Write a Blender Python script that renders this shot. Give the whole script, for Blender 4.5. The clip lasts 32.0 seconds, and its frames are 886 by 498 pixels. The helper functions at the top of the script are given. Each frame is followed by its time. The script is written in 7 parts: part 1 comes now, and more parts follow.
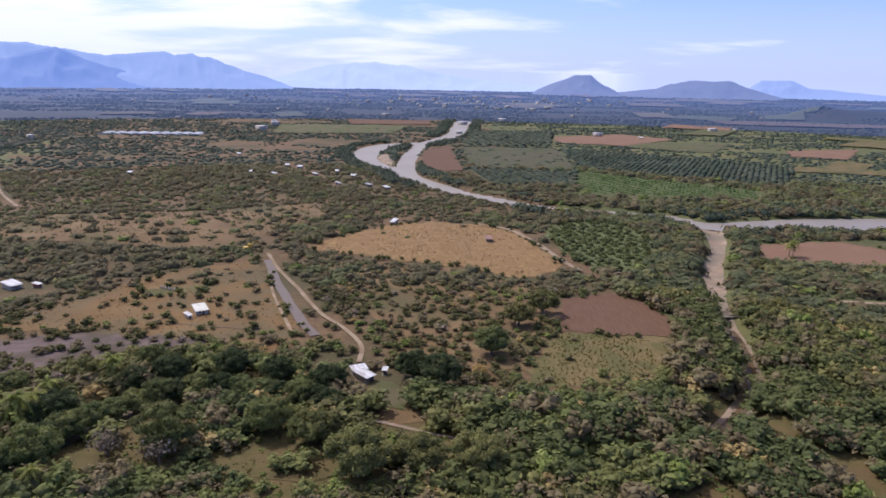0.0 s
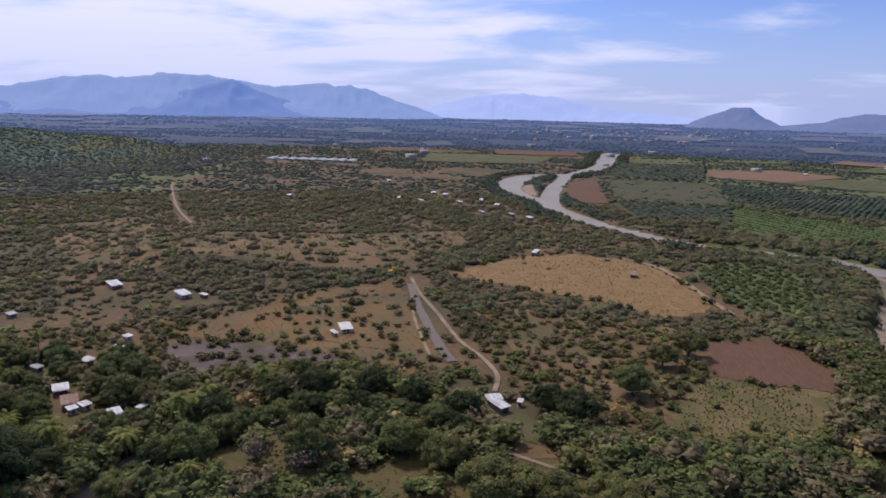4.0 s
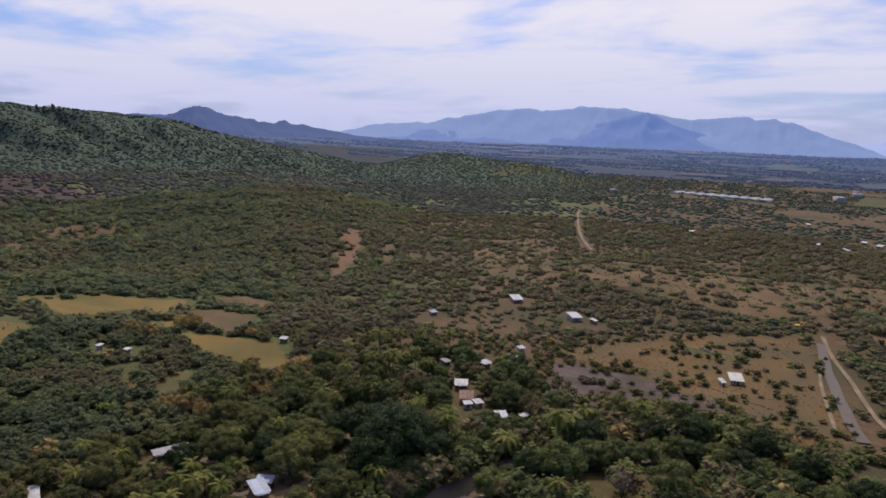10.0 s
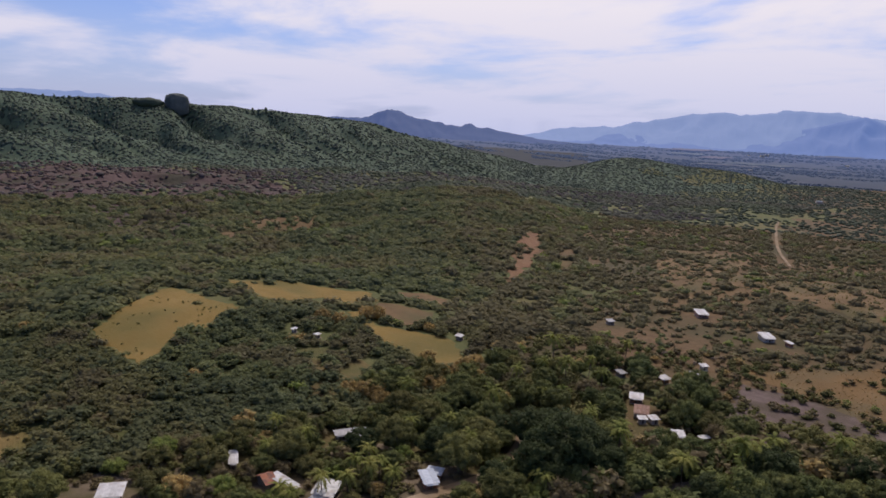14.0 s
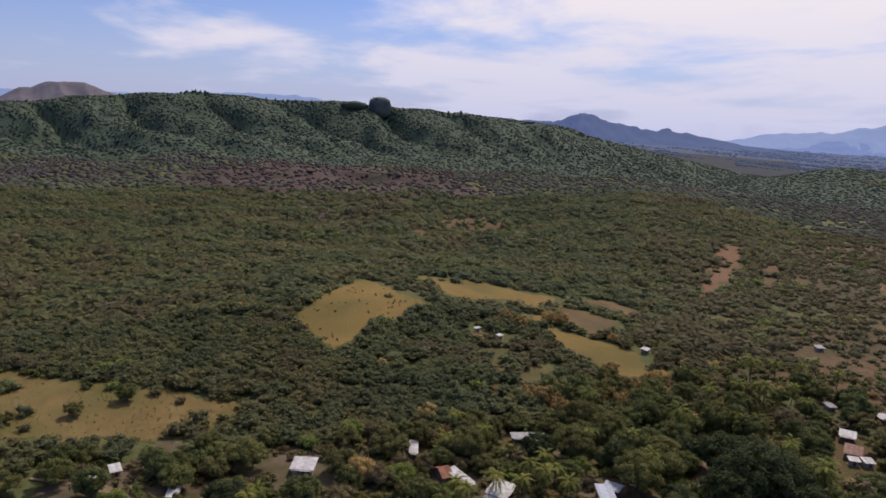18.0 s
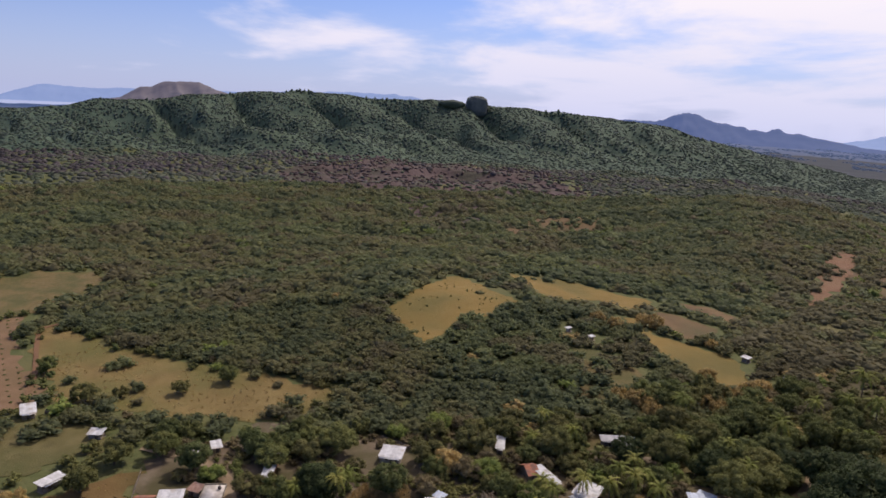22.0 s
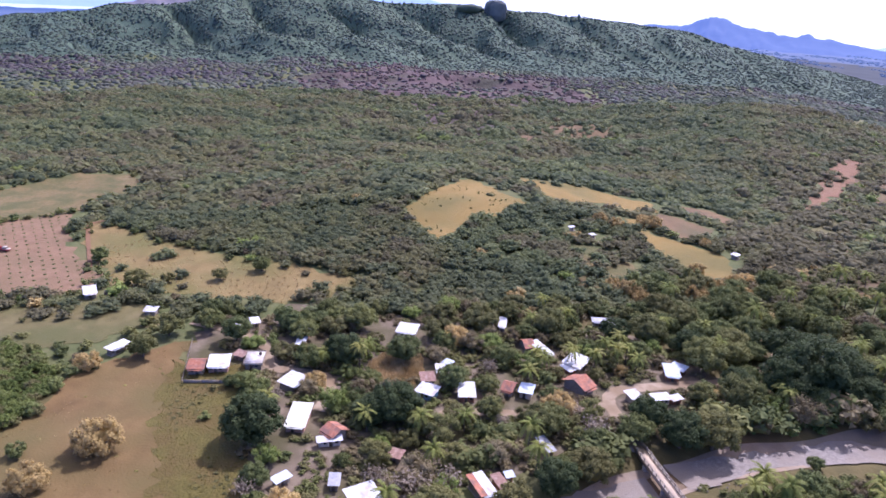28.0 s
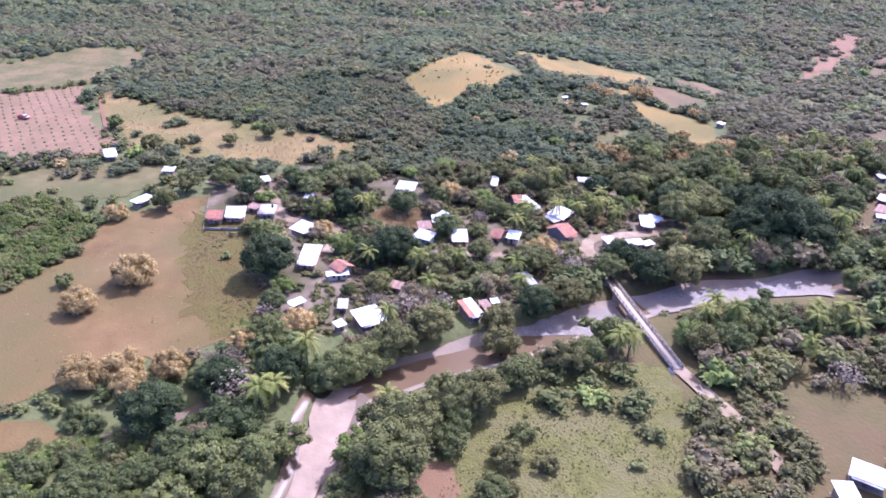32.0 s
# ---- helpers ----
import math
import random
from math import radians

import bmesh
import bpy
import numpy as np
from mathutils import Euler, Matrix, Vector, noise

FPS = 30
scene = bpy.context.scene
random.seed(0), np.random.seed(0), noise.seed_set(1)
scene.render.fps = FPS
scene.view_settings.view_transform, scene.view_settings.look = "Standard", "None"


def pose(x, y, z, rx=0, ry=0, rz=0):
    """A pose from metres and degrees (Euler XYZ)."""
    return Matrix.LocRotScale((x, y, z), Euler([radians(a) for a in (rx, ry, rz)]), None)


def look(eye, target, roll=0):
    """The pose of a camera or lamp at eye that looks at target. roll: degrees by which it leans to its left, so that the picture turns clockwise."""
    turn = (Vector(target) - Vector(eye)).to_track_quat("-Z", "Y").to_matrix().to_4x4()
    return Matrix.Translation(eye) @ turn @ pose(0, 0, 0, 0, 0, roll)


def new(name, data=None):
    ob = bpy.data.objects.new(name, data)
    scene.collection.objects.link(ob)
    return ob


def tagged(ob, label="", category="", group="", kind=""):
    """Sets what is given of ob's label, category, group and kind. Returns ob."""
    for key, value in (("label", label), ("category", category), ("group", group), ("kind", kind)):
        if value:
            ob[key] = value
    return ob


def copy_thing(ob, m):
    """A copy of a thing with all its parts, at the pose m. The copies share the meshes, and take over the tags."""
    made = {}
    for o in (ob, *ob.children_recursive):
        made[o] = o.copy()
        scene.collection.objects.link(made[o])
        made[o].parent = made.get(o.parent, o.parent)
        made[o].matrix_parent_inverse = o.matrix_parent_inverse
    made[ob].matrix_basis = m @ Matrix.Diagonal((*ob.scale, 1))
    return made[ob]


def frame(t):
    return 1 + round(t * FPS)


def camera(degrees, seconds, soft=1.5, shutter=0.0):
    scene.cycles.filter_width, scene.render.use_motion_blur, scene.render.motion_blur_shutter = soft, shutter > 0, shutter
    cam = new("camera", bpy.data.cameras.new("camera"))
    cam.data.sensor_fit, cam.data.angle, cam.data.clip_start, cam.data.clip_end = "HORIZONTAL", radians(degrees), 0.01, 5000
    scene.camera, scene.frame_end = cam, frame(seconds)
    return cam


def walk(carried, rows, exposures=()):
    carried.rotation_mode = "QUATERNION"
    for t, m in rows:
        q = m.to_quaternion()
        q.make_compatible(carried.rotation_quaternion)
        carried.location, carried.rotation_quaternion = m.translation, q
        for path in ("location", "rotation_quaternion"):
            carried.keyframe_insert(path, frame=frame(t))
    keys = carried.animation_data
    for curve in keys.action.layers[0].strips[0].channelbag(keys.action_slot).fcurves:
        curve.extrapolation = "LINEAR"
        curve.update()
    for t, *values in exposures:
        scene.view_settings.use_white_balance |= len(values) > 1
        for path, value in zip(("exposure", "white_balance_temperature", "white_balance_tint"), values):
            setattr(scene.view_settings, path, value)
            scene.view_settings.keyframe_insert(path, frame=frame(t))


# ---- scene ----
cam = camera(63.7, 32.0, soft=1.65)
# seconds, eye in metres, heading to the left of north and pitch in degrees
ROWS = [
    (0.0, 0.2, -0.3, 111.9, -0.44, -13.93),
    (0.5, 0.1, -0.3, 112.0, -0.27, -13.42),
    (1.0, 0.1, -0.3, 112.1, -0.23, -12.74),
    (1.5, 0.1, -0.3, 112.1, -0.21, -12.02),
    (2.0, -0.0, -0.3, 112.0, 0.01, -11.90),
    (2.5, -0.2, -0.3, 111.9, 2.42, -11.93),
    (3.0, -0.4, -0.3, 111.8, 5.87, -11.94),
    (3.5, -0.5, -0.4, 111.9, 9.05, -11.99),
    (5.5, 0.0, -0.5, 112.1, 16.06, -10.30),
    (6.0, 0.2, -0.5, 112.1, 19.42, -9.81),
    (6.5, 0.3, -0.5, 112.1, 22.84, -9.74),
    (7.0, 0.4, -0.4, 112.1, 26.12, -9.79),
    (7.5, 0.5, -0.2, 112.2, 29.04, -9.87),
    (8.0, 0.6, 0.0, 112.3, 31.75, -9.95),
    (8.5, 0.7, 0.2, 112.3, 34.46, -9.99),
    (9.0, 0.7, 0.2, 112.3, 37.86, -10.05),
    (9.5, 0.6, 0.2, 112.2, 40.73, -10.10),
    (10.0, 0.5, 0.3, 112.2, 42.86, -10.15),
    (10.5, 0.5, 0.3, 112.2, 44.58, -10.19),
    (11.0, 0.5, 0.4, 112.1, 46.31, -10.22),
    (11.5, 0.5, 0.4, 112.1, 48.06, -10.27),
    (12.0, 0.5, 0.3, 112.1, 50.43, -10.31),
    (12.5, 0.5, 0.3, 112.1, 52.58, -10.38),
    (13.0, 0.5, 0.4, 112.1, 53.76, -10.40),
    (13.5, 0.5, 0.3, 112.1, 55.30, -10.39),
    (14.0, 0.4, 0.2, 112.0, 57.32, -10.40),
    (14.5, 0.2, 0.1, 111.9, 59.17, -10.45),
    (16.5, -0.4, -0.1, 111.7, 66.19, -10.56),
    (17.0, -0.6, -0.1, 111.7, 68.25, -10.65),
    (17.5, -0.7, 0.1, 111.8, 70.32, -10.71),
    (18.0, -0.9, 0.1, 111.8, 72.36, -10.77),
    (18.5, -1.0, 0.1, 111.7, 74.36, -10.81),
    (19.0, -1.2, 0.2, 111.7, 76.10, -10.84),
    (19.5, -1.4, 0.3, 111.5, 77.60, -10.86),
    (20.0, -1.7, 0.5, 111.2, 78.68, -10.87),
    (20.5, -1.9, 0.9, 111.0, 79.28, -10.83),
    (21.0, -1.7, 0.8, 110.8, 79.68, -10.78),
    (21.5, -1.0, 0.5, 110.7, 79.89, -10.79),
    (22.0, -0.0, 0.2, 110.7, 79.95, -11.18),
    (22.5, 1.3, 0.1, 110.8, 80.43, -11.77),
    (23.0, 2.9, 0.1, 111.0, 80.72, -12.36),
    (23.5, 4.9, 0.0, 111.1, 80.81, -12.95),
    (24.0, 7.2, -0.3, 111.3, 80.86, -13.54),
    (24.5, 9.6, -0.6, 111.5, 80.95, -14.10),
    (25.0, 11.8, -0.8, 111.6, 81.00, -14.68),
    (25.5, 14.2, -0.8, 111.8, 81.05, -15.26),
    (27.5, 24.5, -1.5, 113.1, 81.02, -17.80),
    (28.0, 27.3, -1.4, 113.1, 81.08, -18.47),
    (28.5, 30.2, -1.4, 113.1, 81.07, -19.33),
    (29.0, 33.2, -1.4, 112.9, 81.03, -20.53),
    (29.5, 36.2, -1.5, 112.7, 81.02, -21.76),
    (30.0, 39.2, -1.6, 112.4, 80.99, -22.93),
    (30.5, 42.3, -1.6, 112.1, 81.01, -24.08),
    (31.0, 45.4, -1.7, 111.6, 80.97, -25.21),
    (31.5, 48.6, -1.9, 111.1, 80.92, -26.31),
    (32.0, 51.8, -2.1, 110.5, 80.85, -27.31),
]
ROLL, ROLL_GAIN = 1.096, 0.0217
EXPOSURES = [(0.0, 0.16, 6050, 22), (2.0, 0.0, 6050, 23), (6.0, -0.44, 6200, 19), (14.0, -0.45, 6650, 20), (21.0, -0.31, 6850, 20), (23.0, -0.16, 6650, 22), (25.0, 0.14, 6250, 26), (28.0, 0.9, 5500, 35), (32.0, 1.46, 5150, 41)]
walk(cam, [(t, pose(x, y, z, 90 + p, 0, h) @ pose(0, 0, 0, 0, 0, ROLL + ROLL_GAIN * h)) for t, x, y, z, h, p in ROWS], EXPOSURES)

# ---- light ----
SUN_AZ, SUN_EL = 47.0, 50.0     # left of north, above the horizon
world = bpy.data.worlds.new("world")
scene.world = world
world.use_nodes = True
wn, wl = world.node_tree.nodes, world.node_tree.links
wn.clear()
w_out = wn.new("ShaderNodeOutputWorld")
w_bg = wn.new("ShaderNodeBackground")
sky = wn.new("ShaderNodeTexSky")
sky.sky_type, sky.sun_disc = "NISHITA", False
sky.sun_elevation, sky.sun_rotation = radians(SUN_EL), radians(-SUN_AZ)
sky.air_density, sky.dust_density, sky.ozone_density = 1.0, 0.6, 3.0
w_bg.inputs["Strength"].default_value = 0.12


def wmath(op, a, b=None, c=None):
    n = wn.new("ShaderNodeMath")
    n.operation = op
    for i, v in enumerate((a, b, c)):
        if v is None:
            continue
        if hasattr(v, "links"):
            wl.new(v, n.inputs[i])
        else:
            n.inputs[i].default_value = v
    return n.outputs[0]


# high streaked cloud: noise on a flat layer far overhead
tc = wn.new("ShaderNodeTexCoord")
sep = wn.new("ShaderNodeSeparateXYZ")
wl.new(tc.outputs["Generated"], sep.inputs[0])
zc = wmath("ADD", wmath("MAXIMUM", sep.outputs[2], 0.0), 0.12)
comb = wn.new("ShaderNodeCombineXYZ")
wl.new(wmath("DIVIDE", sep.outputs[0], zc), comb.inputs[0])
wl.new(wmath("DIVIDE", sep.outputs[1], zc), comb.inputs[1])
cmap = wn.new("ShaderNodeMapping")
wl.new(comb.outputs[0], cmap.inputs[0])
cmap.inputs["Rotation"].default_value = (0, 0, radians(38))
cmap.inputs["Scale"].default_value = (0.75, 0.95, 1.0)
cmap.inputs["Location"].default_value = (3.1, 1.7, 0.0)
cn1 = wn.new("ShaderNodeTexNoise")
wl.new(cmap.outputs[0], cn1.inputs["Vector"])
for key, val in (("Scale", 0.8), ("Detail", 10.0), ("Roughness", 0.54), ("Distortion", 0.25)):
    cn1.inputs[key].default_value = val
# the cloud bank thickens round the sun's quarter of the sky and thins away from it; the cover overhead is unseen, added
# to whiten the fill light
bank = wmath("ADD", wmath("MULTIPLY", sep.outputs[0], -0.67), wmath("MULTIPLY", sep.outputs[1], 0.74))
over = wn.new("ShaderNodeMapRange")
wl.new(sep.outputs[2], over.inputs[0])
for i, v in ((1, 0.33), (2, 0.65), (3, 0.0), (4, 0.55)):
    over.inputs[i].default_value = v
cover = wmath("ADD", wmath("MULTIPLY_ADD", bank, 0.44, -0.345), over.outputs[0])
cl = wmath("ADD", cn1.outputs["Fac"], cover)
ramp = wn.new("ShaderNodeMapRange")
ramp.interpolation_type = "SMOOTHSTEP"
wl.new(cl, ramp.inputs[0])
for i, v in ((1, 0.41), (2, 0.62), (3, 0.0), (4, 0.95)):
    ramp.inputs[i].default_value = v
wmix = wn.new("ShaderNodeMix")
wmix.data_type = "RGBA"
wl.new(ramp.outputs[0], wmix.inputs["Factor"])
tint = wn.new("ShaderNodeMix")
tint.data_type, tint.blend_type = "RGBA", "MULTIPLY"
tint.inputs["Factor"].default_value = 1.0
wl.new(sky.outputs[0], tint.inputs["A"])
tint.inputs["B"].default_value = (0.63, 0.77, 1.16, 1)
wl.new(tint.outputs["Result"], wmix.inputs["A"])
# bright thin cloud low down; the dimmer grey veil overhead is unseen, added to hold down the fill light
veil = wn.new("ShaderNodeMix")
veil.data_type = "RGBA"
vf = wn.new("ShaderNodeMapRange")
wl.new(sep.outputs[2], vf.inputs[0])
for i, v in ((1, 0.3), (2, 0.62), (3, 0.0), (4, 1.0)):
    vf.inputs[i].default_value = v
wl.new(vf.outputs[0], veil.inputs["Factor"])
veil.inputs["A"].default_value = (9.3, 9.3, 9.7, 1)
veil.inputs["B"].default_value = (5.0, 4.8, 4.6, 1)
wl.new(veil.outputs["Result"], wmix.inputs["B"])
# milky horizon
hz = wn.new("ShaderNodeMapRange")
wl.new(sep.outputs[2], hz.inputs[0])
for i, v in ((1, -0.02), (2, 0.15), (3, 0.78), (4, 0.0)):
    hz.inputs[i].default_value = v
wmix2 = wn.new("ShaderNodeMix")
wmix2.data_type = "RGBA"
wl.new(hz.outputs[0], wmix2.inputs["Factor"])
wl.new(wmix.outputs["Result"], wmix2.inputs["A"])
wmix2.inputs["B"].default_value = (4.9, 5.9, 8.9, 1)
wl.new(wmix2.outputs["Result"], w_bg.inputs["Color"])
wl.new(w_bg.outputs[0], w_out.inputs["Surface"])

sun_data = bpy.data.lights.new("sun", "SUN")
sun_data.energy, sun_data.angle, sun_data.color = 3.3, radians(0.6), (1.0, 0.955, 0.88)
sun = new("sun", sun_data)
_a, _e = radians(SUN_AZ), radians(SUN_EL)
SUN_DIR = Vector((-math.sin(_a) * math.cos(_e), math.cos(_a) * math.cos(_e), math.sin(_e)))
sun.matrix_world = look(SUN_DIR * 300, (0, 0, 0))

# ---- materials ----


def material(name, stops, scale=0.5, rough=0.9, bump=0.0, bump_scale=8.0, detail=6.0, second=None, second_scale=0.03,
             second_at=(0.42, 0.62), metal=0.0, rnd=0.0, emit=None, stretch=(1, 1, 1), spec=0.25):
    """Noise ramp over the colours in stops; a second colour in larger stains; rnd: brightness spread from object to object."""
    m = bpy.data.materials.new(name)
    m.use_nodes = True
    n, l = m.node_tree.nodes, m.node_tree.links
    b = n["Principled BSDF"]
    geo = n.new("ShaderNodeNewGeometry")
    mp = n.new("ShaderNodeMapping")
    l.new(geo.outputs["Position"], mp.inputs[0])
    mp.inputs["Scale"].default_value = stretch
    t = n.new("ShaderNodeTexNoise")
    l.new(mp.outputs[0], t.inputs["Vector"])
    t.inputs["Scale"].default_value, t.inputs["Detail"].default_value = scale, detail
    t.inputs["Roughness"].default_value = 0.62
    r = n.new("ShaderNodeValToRGB")
    l.new(t.outputs["Fac"], r.inputs[0])
    el = r.color_ramp.elements
    while len(el) < len(stops):
        el.new(0.5)
    for i, c in enumerate(stops):
        el[i].position = 0.3 + 0.4 * i / max(1, len(stops) - 1)
        el[i].color = (*c, 1)
    col = r.outputs[0]
    if second:
        t2 = n.new("ShaderNodeTexNoise")
        l.new(mp.outputs[0], t2.inputs["Vector"])
        t2.inputs["Scale"].default_value, t2.inputs["Detail"].default_value = second_scale, 5.0
        mr = n.new("ShaderNodeMapRange")
        l.new(t2.outputs["Fac"], mr.inputs[0])
        mr.inputs[1].default_value, mr.inputs[2].default_value = second_at
        mx = n.new("ShaderNodeMix")
        mx.data_type = "RGBA"
        l.new(mr.outputs[0], mx.inputs["Factor"])
        l.new(col, mx.inputs["A"])
        mx.inputs["B"].default_value = (*second, 1)
        col = mx.outputs["Result"]
    if rnd:
        oi = n.new("ShaderNodeObjectInfo")
        mr2 = n.new("ShaderNodeMapRange")
        l.new(oi.outputs["Random"], mr2.inputs[0])
        mr2.inputs[3].default_value, mr2.inputs[4].default_value = 1 - rnd, 1 + rnd
        hs = n.new("ShaderNodeHueSaturation")
        l.new(mr2.outputs[0], hs.inputs["Value"])
        l.new(col, hs.inputs["Color"])
        col = hs.outputs[0]
    l.new(col, b.inputs["Base Color"])
    b.inputs["Roughness"].default_value, b.inputs["Metallic"].default_value = rough, metal
    b.inputs["Specular IOR Level"].default_value = spec
    if bump:
        t3 = n.new("ShaderNodeTexNoise")
        l.new(mp.outputs[0], t3.inputs["Vector"])
        t3.inputs["Scale"].default_value, t3.inputs["Detail"].default_value = bump_scale, 4.0
        bp = n.new("ShaderNodeBump")
        bp.inputs["Strength"].default_value, bp.inputs["Distance"].default_value = 0.8, bump
        l.new(t3.outputs["Fac"], bp.inputs["Height"])
        l.new(bp.outputs[0], b.inputs["Normal"])
    if emit:
        b.inputs["Emission Color"].default_value = (*emit[0], 1)
        b.inputs["Emission Strength"].default_value = emit[1]
    return m


def leaves(name, stops, rnd=0.0, scale=0.12, through_share=0.25, second=None):
    """Foliage: tints change from clump to clump and from leaf to leaf, and light shines through the leaves."""
    m = material(name, stops, scale=scale, rough=0.75, detail=2.0, rnd=rnd, spec=0.15, second=second, second_scale=0.009, second_at=(0.42, 0.6))
    n, l = m.node_tree.nodes, m.node_tree.links
    b = n["Principled BSDF"]
    col = b.inputs["Base Color"].links[0].from_socket
    geo = [x for x in n if x.bl_idname == "ShaderNodeNewGeometry"][0]
    mr = n.new("ShaderNodeMapRange")
    l.new(geo.outputs["Random Per Island"], mr.inputs[0])
    mr.inputs[3].default_value, mr.inputs[4].default_value = 0.86, 1.14
    hs = n.new("ShaderNodeHueSaturation")
    l.new(mr.outputs[0], hs.inputs["Value"])
    l.new(col, hs.inputs["Color"])
    l.new(hs.outputs[0], b.inputs["Base Color"])
    hs2 = n.new("ShaderNodeHueSaturation")
    hs2.inputs["Value"].default_value, hs2.inputs["Hue"].default_value = 1.4, 0.495
    l.new(hs.outputs[0], hs2.inputs["Color"])
    tr = n.new("ShaderNodeBsdfTranslucent")
    l.new(hs2.outputs[0], tr.inputs["Color"])
    mix = n.new("ShaderNodeMixShader")
    mix.inputs[0].default_value = through_share
    l.new(b.outputs[0], mix.inputs[1])
    l.new(tr.outputs[0], mix.inputs[2])
    out = [x for x in n if x.bl_idname == "ShaderNodeOutputMaterial"][0]
    l.new(mix.outputs[0], out.inputs["Surface"])
    return m


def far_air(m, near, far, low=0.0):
    """Backdrop only: haze put into the emission, more with distance over the plain."""
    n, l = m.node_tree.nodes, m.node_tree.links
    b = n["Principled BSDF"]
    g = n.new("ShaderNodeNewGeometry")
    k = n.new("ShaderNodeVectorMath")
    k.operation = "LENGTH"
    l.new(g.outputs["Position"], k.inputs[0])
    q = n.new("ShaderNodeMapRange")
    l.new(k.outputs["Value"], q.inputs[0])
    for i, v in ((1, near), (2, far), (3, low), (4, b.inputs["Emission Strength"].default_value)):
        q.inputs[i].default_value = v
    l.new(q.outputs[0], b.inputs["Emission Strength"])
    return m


M_GROUND = material("scrub_soil", [(0.0938, 0.0573, 0.0279), (0.139, 0.0878, 0.0418), (0.18, 0.114, 0.0558)], scale=0.25, bump=0.3, bump_scale=0.6,
                    second=(0.082, 0.068, 0.03), second_scale=0.015, second_at=(0.45, 0.58))
M_FLOOR = material("woodland_floor", [(0.0767, 0.0912, 0.0309), (0.103, 0.114, 0.0393), (0.127, 0.129, 0.0506)], scale=0.2, bump=0.4, bump_scale=0.6,
                   second=(0.143, 0.129, 0.0496), second_scale=0.012, second_at=(0.5, 0.62))
M_LUSHFLOOR = material("damp_grass", [(0.0797, 0.0662, 0.0229), (0.104, 0.0839, 0.0286), (0.129, 0.0984, 0.0382)], scale=0.12, bump=0.3, bump_scale=0.8, second=(0.118, 0.078, 0.0325), second_scale=0.03, second_at=(0.5, 0.64))
# both plains: blue haze put into the emission over a darkened base
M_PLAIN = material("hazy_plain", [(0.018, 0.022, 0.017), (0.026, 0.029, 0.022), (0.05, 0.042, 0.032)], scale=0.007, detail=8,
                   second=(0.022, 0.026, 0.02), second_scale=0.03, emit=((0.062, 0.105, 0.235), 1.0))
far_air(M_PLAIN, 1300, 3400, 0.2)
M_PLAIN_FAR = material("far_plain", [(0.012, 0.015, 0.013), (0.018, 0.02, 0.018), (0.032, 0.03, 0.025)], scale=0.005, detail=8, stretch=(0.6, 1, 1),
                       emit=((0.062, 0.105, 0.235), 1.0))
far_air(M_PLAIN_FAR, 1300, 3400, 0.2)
# canopy under the ridge trees, its base colour blued for haze like theirs
M_CANOPY = material("ridge_canopy_haze", [(0.0641, 0.0988, 0.065), (0.0778, 0.12, 0.0782), (0.0997, 0.143, 0.09)], scale=0.09, detail=3, second=(0.0778, 0.115, 0.0698), second_scale=0.008, bump=1.0, bump_scale=0.16)
# far canopy: haze put in as a faint blue emission
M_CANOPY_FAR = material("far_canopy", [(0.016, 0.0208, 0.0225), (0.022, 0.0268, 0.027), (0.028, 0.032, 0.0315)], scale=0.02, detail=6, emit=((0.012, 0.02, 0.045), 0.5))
M_TAN = material("dry_stubble", [(0.206, 0.122, 0.0452), (0.274, 0.169, 0.0679), (0.336, 0.226, 0.0984)], scale=0.12, second=(0.191, 0.113, 0.0452), second_scale=0.5, bump=0.15)
M_BROWN = material("dry_grass", [(0.119, 0.0752, 0.0346), (0.168, 0.107, 0.0485), (0.21, 0.144, 0.0694)], scale=0.05, detail=8, second=(0.105, 0.086, 0.0346), second_scale=0.02,
                   second_at=(0.5, 0.62), bump=0.3, bump_scale=0.8)
M_ORANGE = material("burnt_grass", [(0.138, 0.0823, 0.0294), (0.188, 0.112, 0.0422), (0.208, 0.142, 0.0675)], scale=0.06, detail=8, second=(0.118, 0.0898, 0.0422), second_scale=0.03, bump=0.3, bump_scale=0.8)
M_PURPLE = material("bare_stony_soil", [(0.105, 0.0732, 0.0662), (0.139, 0.101, 0.0909), (0.174, 0.133, 0.115)], scale=0.2, detail=8, second=(0.0909, 0.0697, 0.0488), second_scale=0.06, bump=0.3, bump_scale=1.0)
M_BENCH = material("dark_stony_slope", [(0.0802, 0.0502, 0.0465), (0.106, 0.069, 0.0645), (0.134, 0.0904, 0.0832)], scale=0.03, detail=9, second=(0.0668, 0.0595, 0.0399), second_scale=0.02, bump=1.5, bump_scale=0.1)
M_YARD = material("village_earth", [(0.119, 0.0877, 0.0558), (0.168, 0.129, 0.0864), (0.231, 0.181, 0.124)], scale=0.15, detail=8, second=(0.0845, 0.0732, 0.031), second_scale=0.06, bump=0.1)
M_MAROON = material("ploughed_soil", [(0.107, 0.0554, 0.0304), (0.13, 0.0713, 0.0405), (0.153, 0.0871, 0.0506)], scale=0.3, stretch=(2.55, 0.352, 0.75), bump=0.2, bump_scale=0.5)
M_RED = material("red_soil", [(0.182, 0.0988, 0.0576), (0.215, 0.12, 0.072), (0.24, 0.142, 0.0864)], scale=0.04, second=(0.199, 0.12, 0.072), second_scale=0.3, bump=0.1)
M_DRYCROP = material("dry_crop", [(0.119, 0.0891, 0.0337), (0.167, 0.125, 0.0486), (0.198, 0.145, 0.0673)], scale=0.5, second=(0.0954, 0.0929, 0.0299), second_scale=0.06, bump=0.4, bump_scale=1.2)
